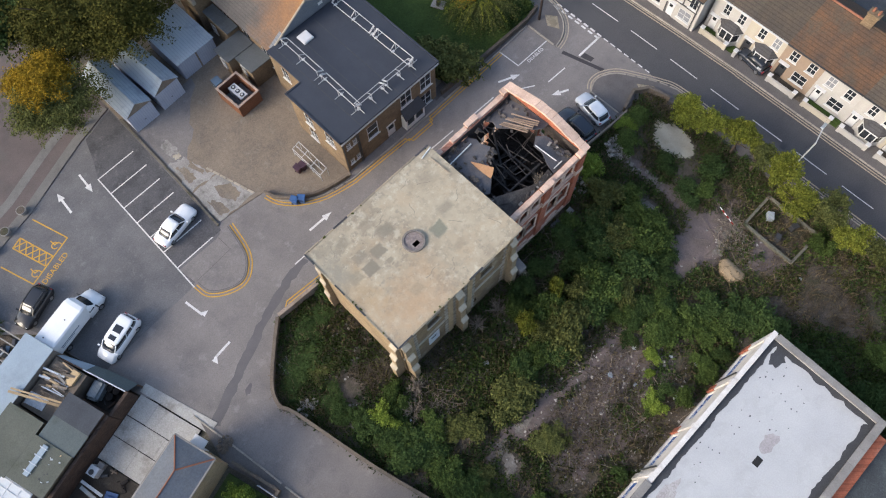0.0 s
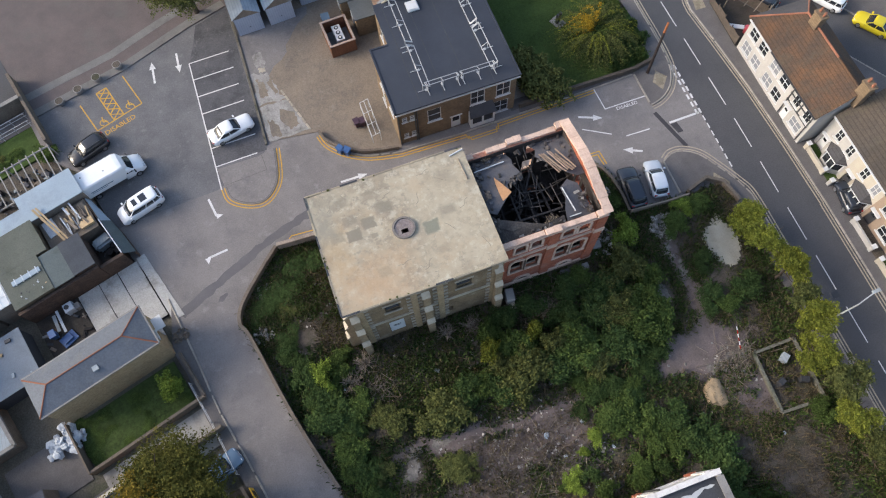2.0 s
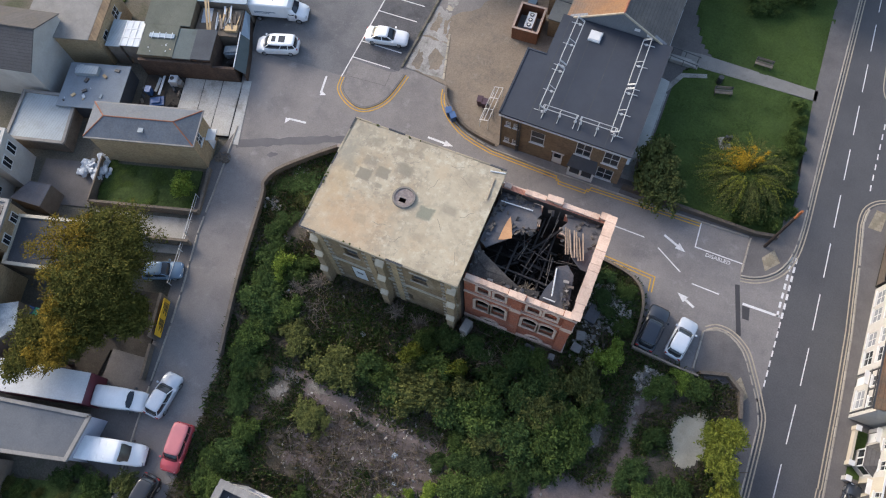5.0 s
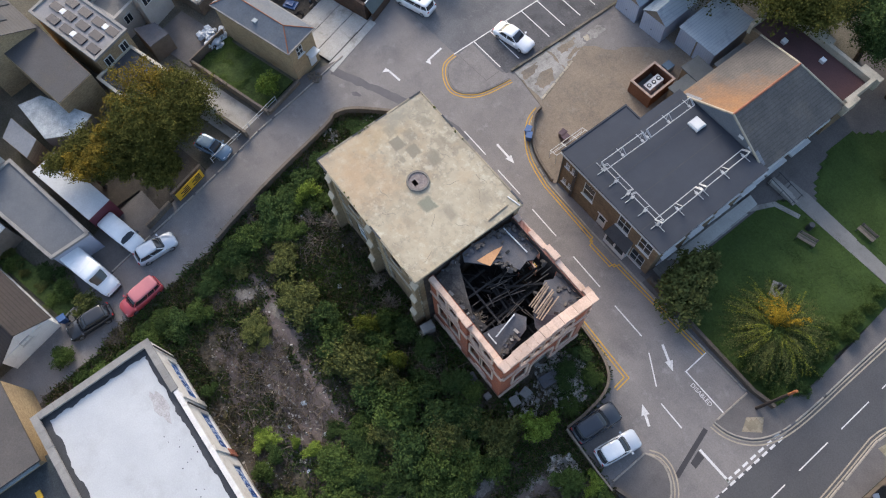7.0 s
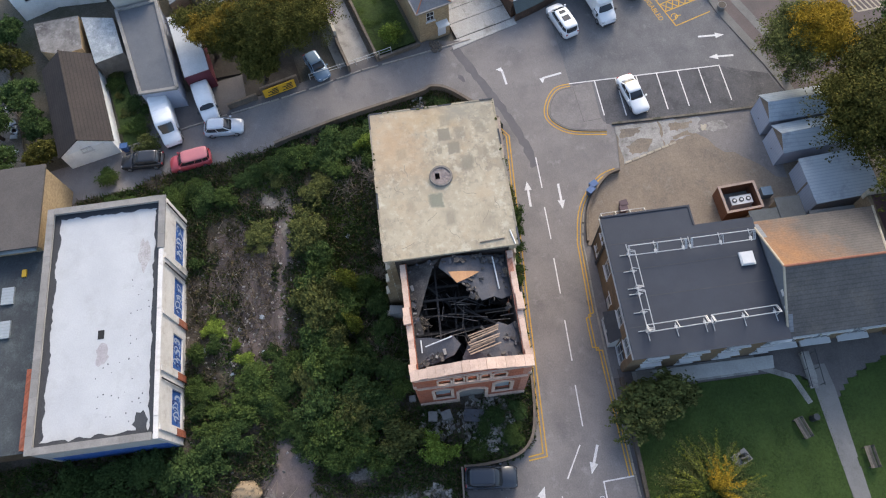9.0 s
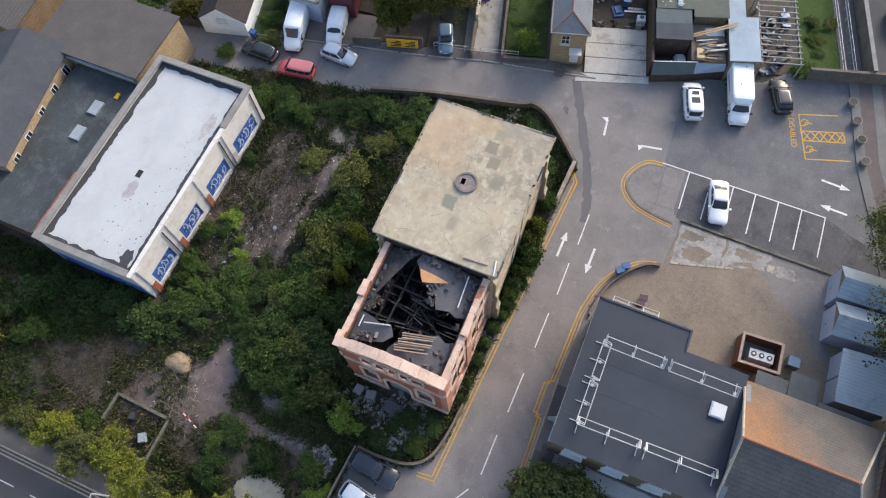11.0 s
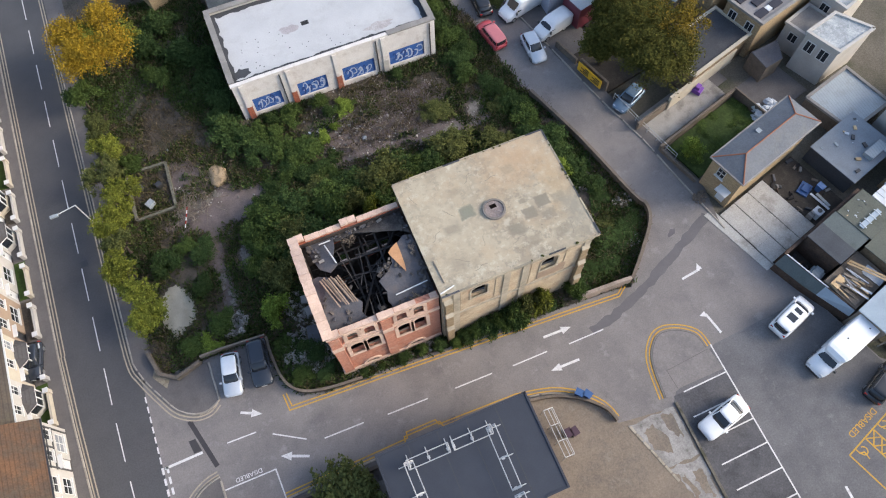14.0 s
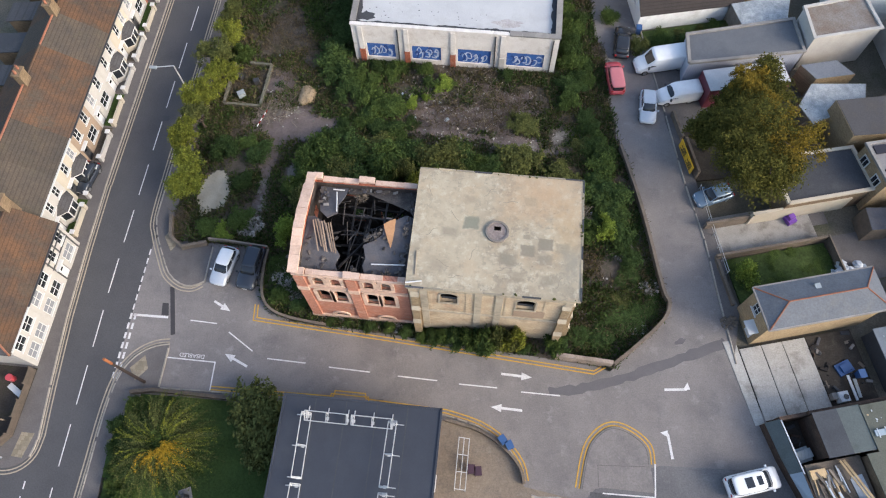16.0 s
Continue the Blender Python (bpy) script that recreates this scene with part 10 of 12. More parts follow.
# wet ground in the alley; in the tree yard its darkness includes painted shade
WET_SHADE_EARTH = mat("dark_wet_and_shaded_earth", (0.052, 0.045, 0.038), (0.034, 0.03, 0.026), 0.8, 0.6, 8, 0.25, 0.4, stain=(0.085, 0.075, 0.062), stain_scale=0.8, stain_amount=0.5, world_space=True)
GRIMY_BRICK = mat("grimy_dark_brick", (0.095, 0.066, 0.052), (0.06, 0.044, 0.036), 0.92, 0.7, 6, 0.18, 0.3, stain=(0.035, 0.03, 0.026), stain_scale=0.6, stain_amount=0.6, brick=(0.225, 0.075, 0.008, (1.1, 1.08, 1.05), "wall"))
ROOF_ICE = mat("smooth_pale_blue_sheet", (0.30, 0.36, 0.41), (0.26, 0.315, 0.365), 0.6, 0.3, 8, 0.06, 0.05, stain=(0.20, 0.235, 0.265), stain_scale=0.4, stain_amount=0.5, world_space=True)
sl = west("slate_roof_house", "pale-brick building with a hipped blue-grey slate roof", "building")
sl_holes = [(0.9, 2.9, 1.8, 4.2), (2.1, 0.2, 3.0, 2.2)]
part("wall", wall(bmesh.new(), 0, -3.5, 0, 0, -0.3, 4.9, 0.3, sl_holes), STOCK_PALE, sl)
part("wall", wall(bmesh.new(), -0.31, 0, -10.6, 0, -0.3, 4.9, 0.3), STOCK_PALE, sl)
part("wall", wall(bmesh.new(), -10.6, -3.5, -0.31, -3.5, -0.3, 4.9, 0.3), STOCK_PALE, sl)
part("wall", wall(bmesh.new(), -10.6, -0.31, -10.6, -3.19, -0.3, 4.9, 0.3), STOCK_PALE, sl)
window(sl, 0, -3.5, 0, 1, 0.9, 2.9, 0.9, 1.3, bars=(1, 1))
part("door", boxes((0.02, -1.4, 0.2, 0.1, -0.5, 2.2)), WHITE_GLOSS, sl)
part("porch", boxes((0.0, -1.6, 2.25, 0.9, -0.3, 2.4)), WHITE_GLOSS, sl)
E_, R_ = 4.88, 5.75
for pts, nm in (([(0.2, -3.7, E_), (0.2, 0.2, E_), (-1.9, -1.75, R_)], "roof_hip"), ([(0.2, 0.2, E_), (-10.8, 0.2, E_), (-8.9, -1.75, R_), (-1.9, -1.75, R_)], "roof_slope"), ([(-10.8, -3.7, E_), (0.2, -3.7, E_), (-1.9, -1.75, R_), (-8.9, -1.75, R_)], "roof_slope"), ([(-10.8, 0.2, E_), (-10.8, -3.7, E_), (-8.9, -1.75, R_)], "roof_hip")):
    part(nm, roof_face(bmesh.new(), pts, 0.1), SLATE_HOUSE, sl)
for a, b in (((-1.9, -1.75, R_), (-8.9, -1.75, R_)), ((0.2, 0.2, E_), (-1.9, -1.75, R_)), ((0.2, -3.7, E_), (-1.9, -1.75, R_)), ((-10.8, 0.2, E_), (-8.9, -1.75, R_)), ((-10.8, -3.7, E_), (-8.9, -1.75, R_))):
    part("ridge_tiles", tube(bmesh.new(), a, b, 0.07), RIDGE_RED, sl)
for r in ((0.2, -3.8, 0.34, 0.3), (-10.8, 0.2, 0.2, 0.34), (-10.8, -3.84, 0.2, -3.7)):
    part("gutter", boxes((r[0], r[1], E_ - 0.12, r[2], r[3], E_)), CONC_GREY, sl)
part("roof_vent", boxes((-5.3, -3.0, 5.0, -4.8, -2.5, 5.4)), SHEET_GREY, sl)

# concrete forecourt of separate bays
fc = west("concrete_forecourt", "cracked pale concrete forecourt laid in bays", "paving")
fc["kind"] = "structure"
FORECOURT = mat("stained_forecourt_concrete", (0.40, 0.39, 0.365), (0.32, 0.31, 0.29), 0.92, 0.5, 9, 0.18, 0.3, stain=(0.20, 0.187, 0.165), stain_scale=0.45, stain_amount=0.75, scuff=((0.47, 0.46, 0.44), 0.5, 0.35), world_space=True)
for a0, a1, cuts in ((-5.1, -2.95, (0.35, 4.1, 6.95)), (-2.88, -0.98, (0.35, 2.6, 6.95)), (-0.9, 1.12, (0.35, 5.0, 6.95))):
    for b0, b1 in zip(cuts, cuts[1:]):
        part("slab", prism([(a0, b0 + 0.006), (a1, b0 + 0.006), (a1 - 0.03, b1 - 0.006), (a0 - 0.02, b1 - 0.006)], -0.3, 0.03 + 0.008 * (b0 > 1)), FORECOURT, fc)
part("joint", prism([(-5.15, 0.3), (1.2, 0.3), (1.2, 7.0), (-5.15, 7.0)], -0.31, -0.03), SOOT, fc, "dark weedy joint between the bays")
part("alley_floor", prism([(-9.5, 0.3), (-5.2, 0.3), (-5.2, 7.0), (-9.5, 7.0)], -0.31, -0.02), WET_SHADE_EARTH, fc, "dark wet earth floor of the alley")
part("threshold", prism([(1.25, -0.5), (2.4, -0.6), (2.1, 7.2), (1.25, 7.2)], -0.3, 0.05), FORECOURT, fc)


def shed(name, label, a0, b0, a1, b1, z, wall_mat, roof_mat, group="workshop sheds", slope=0.0, over=0.12):
    s = west(name, label, "shed", group)
    part("wall", boxes((a0, b0, -0.3, a1, b1, z - 0.02)), wall_mat, s)
    part("roof", roof_face(bmesh.new(), [(a0 - over, b0 - over, z + 0.08), (a1 + over, b0 - over, z + 0.08), (a1 + over, b1 + over, z + 0.08 + slope), (a0 - over, b1 + over, z + 0.08 + slope)], 0.09), roof_mat, s)
    return s


FELT_MOSS_BLUE = mat("weathered_blue_green_felt", (0.10, 0.118, 0.118), (0.08, 0.096, 0.097), 0.85, 0.4, 9, 0.12, 0.2, stain=(0.06, 0.07, 0.06), stain_scale=0.5)
FELT_COLD = mat("cold_dark_felt", (0.062, 0.068, 0.078), (0.05, 0.055, 0.064), 0.85, 0.4, 9, 0.12, 0.2, stain=(0.085, 0.09, 0.098), stain_scale=0.5, stain_amount=0.4)
shed("workshop_shed", "workshop shed with a pale blue metal roof", -4.9, 14.9, 0.6, 17.7, 3.0, TIMBER_GREY, ROOF_ICE, slope=0.2)
shed("workshop_shed", "narrow workshop shed with a pale blue metal roof", -8.8, 14.95, -5.05, 16.5, 2.9, TIMBER_GREY, ROOF_ICE, slope=0.15)
shed("workshop_shed", "workshop shed with a mossy felt roof", -9.5, 11.35, -4.7, 14.7, 3.15, STOCK_BROWN, FELT_GREEN, slope=0.2)
so = shed("workshop_shed", "workshop shed with a mossy felt roof and skylight", -9.3, 7.5, -5.75, 11.1, 3.0, STOCK_BROWN, FELT_GREEN, slope=0.15)
sky_ = part("skylight", boxes((-8.6, 9.55, 3.2, -5.9, 10.05, 3.3)), ROOF_ICE, so, "dull translucent strip skylight")
for k in range(4):
    part("glazing_bar", boxes((-8.3 + 0.7 * k, 9.4, 3.3, -8.22 + 0.7 * k, 10.2, 3.34)), PLASTIC_WHITE, sky_)
shed("workshop_shed", "workshop shed with a dark felt roof", -5.5, 7.4, -3.75, 10.9, 2.95, GRIMY_BRICK, FELT_MOSS_BLUE, slope=0.1)
shed("workshop_shed", "workshop shed with a dark felt roof", -3.5, 7.4, -1.6, 10.9, 3.05, GRIMY_BRICK, FELT_COLD, slope=0.1)
pw = shed("conservatory", "lean-to with white polycarbonate roof panels", -11.6, 8.5, -9.6, 11.5, 2.9, TIMBER_GREY, POLY_WHITE)
for k in range(4):
    part("glazing_bar", boxes((-11.65 + 0.66 * k, 8.4, 2.985, -11.57 + 0.66 * k, 11.6, 3.03)), WHITE_GLOSS, pw)
for k in range(2):
    part("glazing_bar", boxes((-11.7, 9.4 + 1.1 * k, 2.99, -9.5, 9.48 + 1.1 * k, 3.025)), WHITE_GLOSS, pw)
shed("lean_to", "lean-to with a pale grey sheet roof", -13.2, 8.4, -11.8, 11.6, 2.8, TIMBER_GREY, SHEET_GREY)
yh = west("yellow_brick_house", "yellow-brick house with a grey weathered flat roof", "house")
part("wall", wall(bmesh.new(), -13.6, 8.0, -13.6, 14.8, -0.3, 4.0, 0.3, [(1.0, 1.9, 2.2, 3.2), (4.2, 1.9, 5.4, 3.2)]), STOCK_PALE, yh)
part("wall", boxes((-22, 8.0, -0.3, -13.92, 14.8, 4.0)), STOCK_PALE, yh)
window(yh, -13.6, 8.0, 0, 1, 1.0, 1.9, 1.2, 1.3)
window(yh, -13.6, 8.0, 0, 1, 4.2, 1.9, 1.2, 1.3)
part("roof", boxes((-22, 7.9, 4.0, -14.4, 14.9, 4.12)), CONC_GREY, yh)
part("roof_edge", boxes((-14.38, 7.9, 4.0, -13.5, 14.9, 4.1)), STOCK_BROWN, yh)
# open timber store with stacked boards
ts = west("timber_store", "open timber store with pale boards and sheets", "store")
part("floor", boxes((-4.5, 7.4, -0.2, 0.7, 14.7, 0.1)), WET_SHADE_EARTH, ts)
part("deck", boxes((-4.5, 11.15, 0.12, 0.25, 14.65, 2.2)), TIMBER_GREY, ts)
fw = part("front_wall", ribbon([(0.8, 7.34), (0.62, 10.2), (0.42, 13.0), (0.3, 14.7)], 0.12, -0.3, 2.2), GRIMY_BRICK, ts)
part("wall_cap", ribbon([(0.8, 7.3), (0.62, 10.2), (0.5, 11.8)], 0.1, 2.2, 2.27), PLASTIC_WHITE, fw, "thin white capping")
# sloping slate-coloured skirt roof down to a low outer wall
outer_, inner_ = [(1.8, 7.2), (1.5, 10.2), (1.25, 11.6), (0.6, 14.8)], [(0.88, 7.2), (0.7, 10.2), (0.58, 11.6), (0.38, 14.7)]
for k in range(3):
    (p0, p1), (q0, q1) = outer_[k:k + 2], inner_[k:k + 2]
    skirt = part("skirt_roof", roof_face(bmesh.new(), [(*p0, 1.25), (*p1, 1.25), (*q1, 2.15), (*q0, 2.15)], 0.06), FELT_MOSS_BLUE if k < 2 else ROOF_ICE, ts, "sloping dark roof strip" if k < 2 else "sloping pale blue roof strip")
    part("low_wall", ribbon([(p0[0] - 0.12, p0[1]), (p1[0] - 0.12, p1[1])], 0.16, -0.3, 1.24), GRIMY_BRICK, ts)
part("side_wall", boxes((-1.5, 7.02, -0.3, 0.86, 7.32, 2.2)), GRIMY_BRICK, ts)
rn = random.Random(12)


def west_board(a, b, z, a2, b2, z2, w, material, label="loose pale timber board stacked in the store", th=0.05):
    p, q = WO + WU * a + WV * b, WO + WU * a2 + WV * b2
    return single("timber_board", beam(bmesh.new(), (p.x, p.y, z), (q.x, q.y, z2), w, th), material, label, "timber", "loose boards")


for k in range(30):
    a, b = rn.uniform(-2.7, 0.0), rn.uniform(11.5, 12.9)
    L, ang = rn.uniform(0.9, 2.2), rn.gauss(1.75, 0.22)
    west_board(a, b, 2.27 + 0.05 * (k % 6), min(a + math.cos(ang) * L, 0.2), min(b + math.sin(ang) * L, 14.7), 2.3 + 0.05 * (k % 6) + rn.uniform(0, 0.2), rn.choice((0.06, 0.09, 0.14, 0.2)), rn.choice((TIMBER, TIMBER_GREY, TIMBER_GREY, RUBBLE, PLASTIC_WHITE)))
for da, w_ in ((0.0, 0.22), (0.3, 0.16)):
    west_board(-3.95 + da, 15.6, 3.42, -2.9 + da, 11.3, 2.5, w_, TIMBER, "long pale plank leaning on the shed roof")
west_board(-1.0, 14.7, 2.75, -0.75, 12.6, 2.6, 0.16, PLASTIC_WHITE, "white plank on the stack")
west_board(-1.7, 14.6, 2.7, -1.5, 13.6, 2.6, 0.2, PLASTIC_WHITE, "white plank on the stack")
for a, b, w, d, t, m in ((-3.6, 13.6, 1.1, 1.9, 0.06, PLASTIC_WHITE), (-0.5, 12.0, 1.3, 0.75, 0.3, TIMBER), (-2.6, 12.2, 0.9, 1.3, 0.08, TIMBER_GREY), (-0.3, 13.6, 0.7, 1.6, 0.1, TIMBER_GREY)):
    p = WO + WU * a + WV * b
    single("stacked_sheet", boxes((-w / 2, -d / 2, 0, w / 2, d / 2, t)), m, "stack of pale sheets in the timber store", "sheet stack", at=(p.x, p.y, 2.21), turn=WTURN + rn.uniform(-6, 6))
# junk in the open pen and the alley
for k in range(80):
    if k < 30:
        a, b = rn.uniform(-1.3, 0.4), rn.uniform(7.8, 10.9)
    else:
        a, b = rn.choice((rn.uniform(-9.3, -7.8), rn.uniform(-6.2, -5.3))), rn.uniform(0.6, 5.4)
    p = WO + WU * a + WV * b
    s = rn.uniform(0.08, 0.42)
    bm = boxes((-s, -s * rn.uniform(0.12, 0.6), 0, s, s * rn.uniform(0.12, 0.6), rn.uniform(0.1, 0.6)))
    bmesh.ops.bevel(bm, geom=bm.edges[:], offset=0.03, segments=1, affect="EDGES")
    single("yard_junk", bm, rn.choice((CONC_GREY, SOOT, TIMBER_GREY, METAL_DARK, FELT, GRIMY_BRICK, FELT_DARK, FELT_DARK, SOOT)), "discarded box and scrap in the workshop yard", "junk", "yard junk", at=(p.x, p.y, -0.3), turn=rn.uniform(0, 180))
p = WO + WU * -7.5 + WV * 3.7
single("blue_tarpaulin", boxes((-0.75, -0.55, 0, 0.75, 0.55, 0.4), (-0.5, -0.3, 0.4, 0.4, 0.35, 0.6)), BIN_BLUE, "crumpled blue tarpaulin over goods in the alley", "tarpaulin", at=(p.x, p.y, -0.25), turn=30)
cover = bmesh.new()
box(cover, -0.95, -0.6, 0, 0.95, 0.6, 1.15)
bmesh.ops.bevel(cover, geom=cover.edges[:], offset=0.22, segments=3, affect="EDGES")
single("covered_trailer", cover, SHEET_GREY, "small trailer under a pale grey cover in the pen", "trailer", at=(*(WO + WU * -0.45 + WV * 10.3), 0.05), turn=WTURN + 8)
for a, b in ((0.2, 9.5), (-0.4, 9.0), (0.3, 8.8)):
    for k in range(3):
        single("old_tyre", tube(bmesh.new(), (0, 0, 0), (0, 0, 0.2), 0.33, 14), SOOT, "old black tyre stacked in the pen", "tyre", "stacked tyres", at=(*(WO + WU * a + WV * b), 0.1 + 0.2 * k), turn=17 * k)
unit = thing("white_machine", (*(WO + WU * -6.0 + WV * 6.2), 0.0), "discarded white machine with a round drum opening", "appliance", turn=WTURN)
part("casing", boxes((-0.5, -0.45, 0, 0.35, 0.45, 0.85)), PLASTIC_WHITE, unit)
part("drum", tube(bmesh.new(), (-0.2, 0.05, 0.85), (-0.2, 0.05, 0.88), 0.24, 14), METAL_DARK, unit)
part("side_box", boxes((0.36, -0.5, 0, 0.8, 0.1, 0.6)), CONC_GREY, unit)
west_board(-7.25, 6.7, 0.5, -7.4, 4.4, 0.3, 0.24, PLASTIC_WHITE, "long white plank lying in the alley")
west_board(-7.7, 6.5, 0.35, -7.9, 4.8, 0.25, 0.3, SHEET_GREY, "grey sheet lying in the alley")
al = west("alley_wall", "dark brick wall between the workshops and the forecourt", "wall")
al["kind"] = "structure"
part("wall_body", boxes((-9.5, 7.02, -0.3, -1.55, 7.32, 2.6)), GRIMY_BRICK, al)
shed("flat_roof_store", "store with a pale blue-grey flat roof", -16.8, 1.2, -10.4, 6.4, 1.9, FELT_DARK, mat("pale_blue_grey_felt", (0.20, 0.225, 0.25), (0.17, 0.19, 0.215), 0.8, 0.4, 8, 0.1, 0.1, stain=(0.14, 0.155, 0.17)))
p = WO + WU * -14.6 + WV * 5.4
single("roof_hatch_box", boxes((-1.2, -0.5, 0, 1.2, 0.5, 0.5)), SHEET_GREY, "grey roof hatch box on the flat roof", "hatch", at=(p.x, p.y, 1.98), turn=WTURN)
# scrap under the pergola
for k in range(60):
    a, b = rn.uniform(-9.2, -0.4), rn.uniform(18.6, 22.2)
    p = WO + WU * a + WV * b
    s = rn.uniform(0.1, 0.5)
    single("yard_junk", boxes((-s, -s * rn.uniform(0.2, 0.7), 0, s, s * rn.uniform(0.2, 0.7), rn.uniform(0.1, 0.7))), rn.choice((METAL_DARK, FELT, FELT_DARK, SHEET_GREY, TIMBER_GREY, PAINT_BLUE, SOOT)), "scrap metal and boards stored under the pergola", "junk", "pergola scrap", at=(p.x, p.y, -0.22), turn=rn.uniform(0, 180))
# litter on the low roofs
for k in range(26):
    a, b, z_ = (rn.uniform(-16.4, -10.8), rn.uniform(1.6, 6.0), 1.99) if k < 15 else (rn.uniform(-9.2, -5.9), rn.uniform(7.8, 9.0), 3.12)
    p = WO + WU * a + WV * b
    s = rn.uniform(0.06, 0.3) if k < 15 else rn.uniform(0.04, 0.1)
    single("roof_litter", boxes((-s, -s * 0.6, 0, s, s * 0.6, s * 0.5)), rn.choice((PLASTIC_WHITE, PLASTIC_WHITE, SHEET_GREY, TIMBER, METAL_DARK)), "pale litter lying on a low roof", "litter", "roof litter", at=(p.x, p.y, z_), turn=rn.uniform(0, 180))
# pergola over the parking strip
PALE_TIMBER = mat("pale_weathered_timber", (0.30, 0.285, 0.265), (0.22, 0.21, 0.195), 0.9, 1.5, 12, 0.2, 0.2)
pgl = west("pergola", "weathered white slatted pergola", "pergola")
for b in (18.4, 22.3):
    part("beam", boxes((-9.4, b - 0.06, 2.0, 0.0, b + 0.06, 2.16)), PALE_TIMBER, pgl)
for k in range(13):
    part("slat", boxes((-9.3 + 0.76 * k, 18.2, 2.17, -9.2 + 0.76 * k, 22.5, 2.27)), PALE_TIMBER, pgl)
for a in (-9.3, -4.7, -0.1):
    for b in (18.4, 22.3):
        part("post", boxes((a - 0.06, b - 0.06, -0.3, a + 0.06, b + 0.06, 2.0)), PALE_TIMBER, pgl)
gsl = west("garden_slabs", "grey paved back yards between the gardens", "paving")
gsl["kind"] = "structure"
for a0, b0, a1, b1, m in ((-10.4, -13.0, -0.2, -9.2, CONCRETE), (-14.5, 18.0, -0.6, 23.2, EARTH), (-17.5, -9.0, -11.2, -4.0, PAVING), (-12, -11.8, -5, -10.4, PAVING)):
    part("yard_paving", boxes((a0, b0, -0.32, a1, b1, -0.2 + 0.01 * (a0 > -11))), m, gsl)
gln = west("garden_lawn", "rough green back lawn", "lawn")
gln["kind"] = "structure"
part("turf", boxes((-10.6, -8.4, -0.35, -0.6, -3.9, -0.12)), ROUGH_GRASS, gln)
wk = west("garden_walls", "brown brick garden walls", "wall")
wk["kind"] = "structure"
for a0, b0, a1, b1, h in ((-10.8, -8.8, 0.4, -8.55, 0.9), (0.2, -8.5, 0.45, -3.75, 0.55), (-4.0, -12.1, 0.4, -11.85, 1.2), (-10.95, -8.8, -10.8, -3.7, 1.0), (-14, -12.0, -4.0, -11.7, 1.9)):
    part("wall_body", boxes((a0, b0, -0.32, a1, b1, h)), GARDEN_BRICK if a0 > -12 else CREAM_WALL, wk)
bpt = WO + WU * -11.6 + WV * -4.8
for k in range(30):
    s = rn.uniform(0.2, 0.5)
    bm = bmesh.new()
    bmesh.ops.create_icosphere(bm, subdivisions=2, radius=s)
    for v in bm.verts:
        v.co += v.co.normalized() * 0.9 * s * noise.noise(v.co * 3 + Vector((k, 0, 0))) + v.co.normalized() * 0.4 * s * noise.noise(v.co * 9 + Vector((k, 3, 0)))
        v.co.z *= 0.7
    single("rubbish_sack", bm, PLASTIC_WHITE, "pale plastic rubbish sack in a heap", "sack", "rubbish sacks", at=(bpt.x + rn.gauss(0, 0.75), bpt.y + rn.gauss(0, 0.75), -0.1 + 0.25 * (k % 3)))
# green strips and shrubs behind the workshops
for a0, b0, a1, b1 in ((-14.0, 23.4, 0.4, 27.6), (-24.0, 16.6, -15.0, 22.0)):
    part("turf", boxes((a0, b0, -0.35, a1, b1, -0.1)), LAWN, gln)
for k in range(26):
    a, b = (rn.uniform(-13.6, -3.2), rn.uniform(24.2, 26.6)) if k < 12 else (rn.uniform(-23, -15.6), rn.uniform(17, 21.6))
    p = WO + WU * a + WV * b
    bush(rn.choice(("mid", "mid", "dark", "olive")), p.x, p.y, rn.uniform(0.5, 1.1), rn.uniform(0.3, 0.9), -0.2, label="garden shrub behind the houses")
for k in range(22):
    a, b = rn.uniform(-10.2, -0.9), rn.uniform(-8.1, -4.2)
    p = WO + WU * a + WV * b
    bush("mid", p.x, p.y, rn.uniform(0.4, 0.8), rn.uniform(0.08, 0.18), -0.15, label="rank growth in the back garden")
single("purple_slide", boxes((-0.45, -0.6, 0, 0.45, 0.6, 0.5), (-0.3, -0.2, 0.5, 0.3, 0.3, 0.9)), BIN_PURPLE, "purple plastic play box in a back yard", "toy", at=(-28.9, -9.7, -0.2), turn=30)

# yard beyond the pergola: brown wall, handrail, parked car
ry = west("rear_yard_wall", "long brown brick wall of a rear yard", "wall")
ry["kind"] = "structure"
part("wall_body", boxes((-24, 29.7, -0.3, -0.3, 30.0, 1.9)), GARDEN_BRICK, ry)
part("wall_body", boxes((-0.35, 23.5, -0.3, -0.05, 33.5, 1.7)), GARDEN_BRICK, ry)
part("wall_cap", boxes((-24, 29.64, 1.9, -0.3, 30.06, 1.97)), CONC_GREY, ry)
part("yard_paving", boxes((-24, 30.1, -0.3, -0.4, 42, 0.12)), ASPHALT_MAIN, ry)
part("ramp_paving", boxes((-24, 27.4, -0.3, -0.4, 29.6, -0.05)), PAVING, ry)
hr = west("ramp_handrail", "grey metal handrail beside a ramp", "railing")
for b_ in (27.4, 28.5):
    for z_ in (0.5, 0.95):
        part("rail", tube(bmesh.new(), (-22, b_, z_), (-0.8, b_, z_), 0.03), GALV, hr)
    for k in range(15):
        part("post", tube(bmesh.new(), (-22 + 1.5 * k, b_, -0.2), (-22 + 1.5 * k, b_, 0.97), 0.03), GALV, hr)
car(-40.9, 33.9, 18, PAINT_BLACK, 4.3, 1.8, 1.45, "hatch", "black car parked in the rear yard")

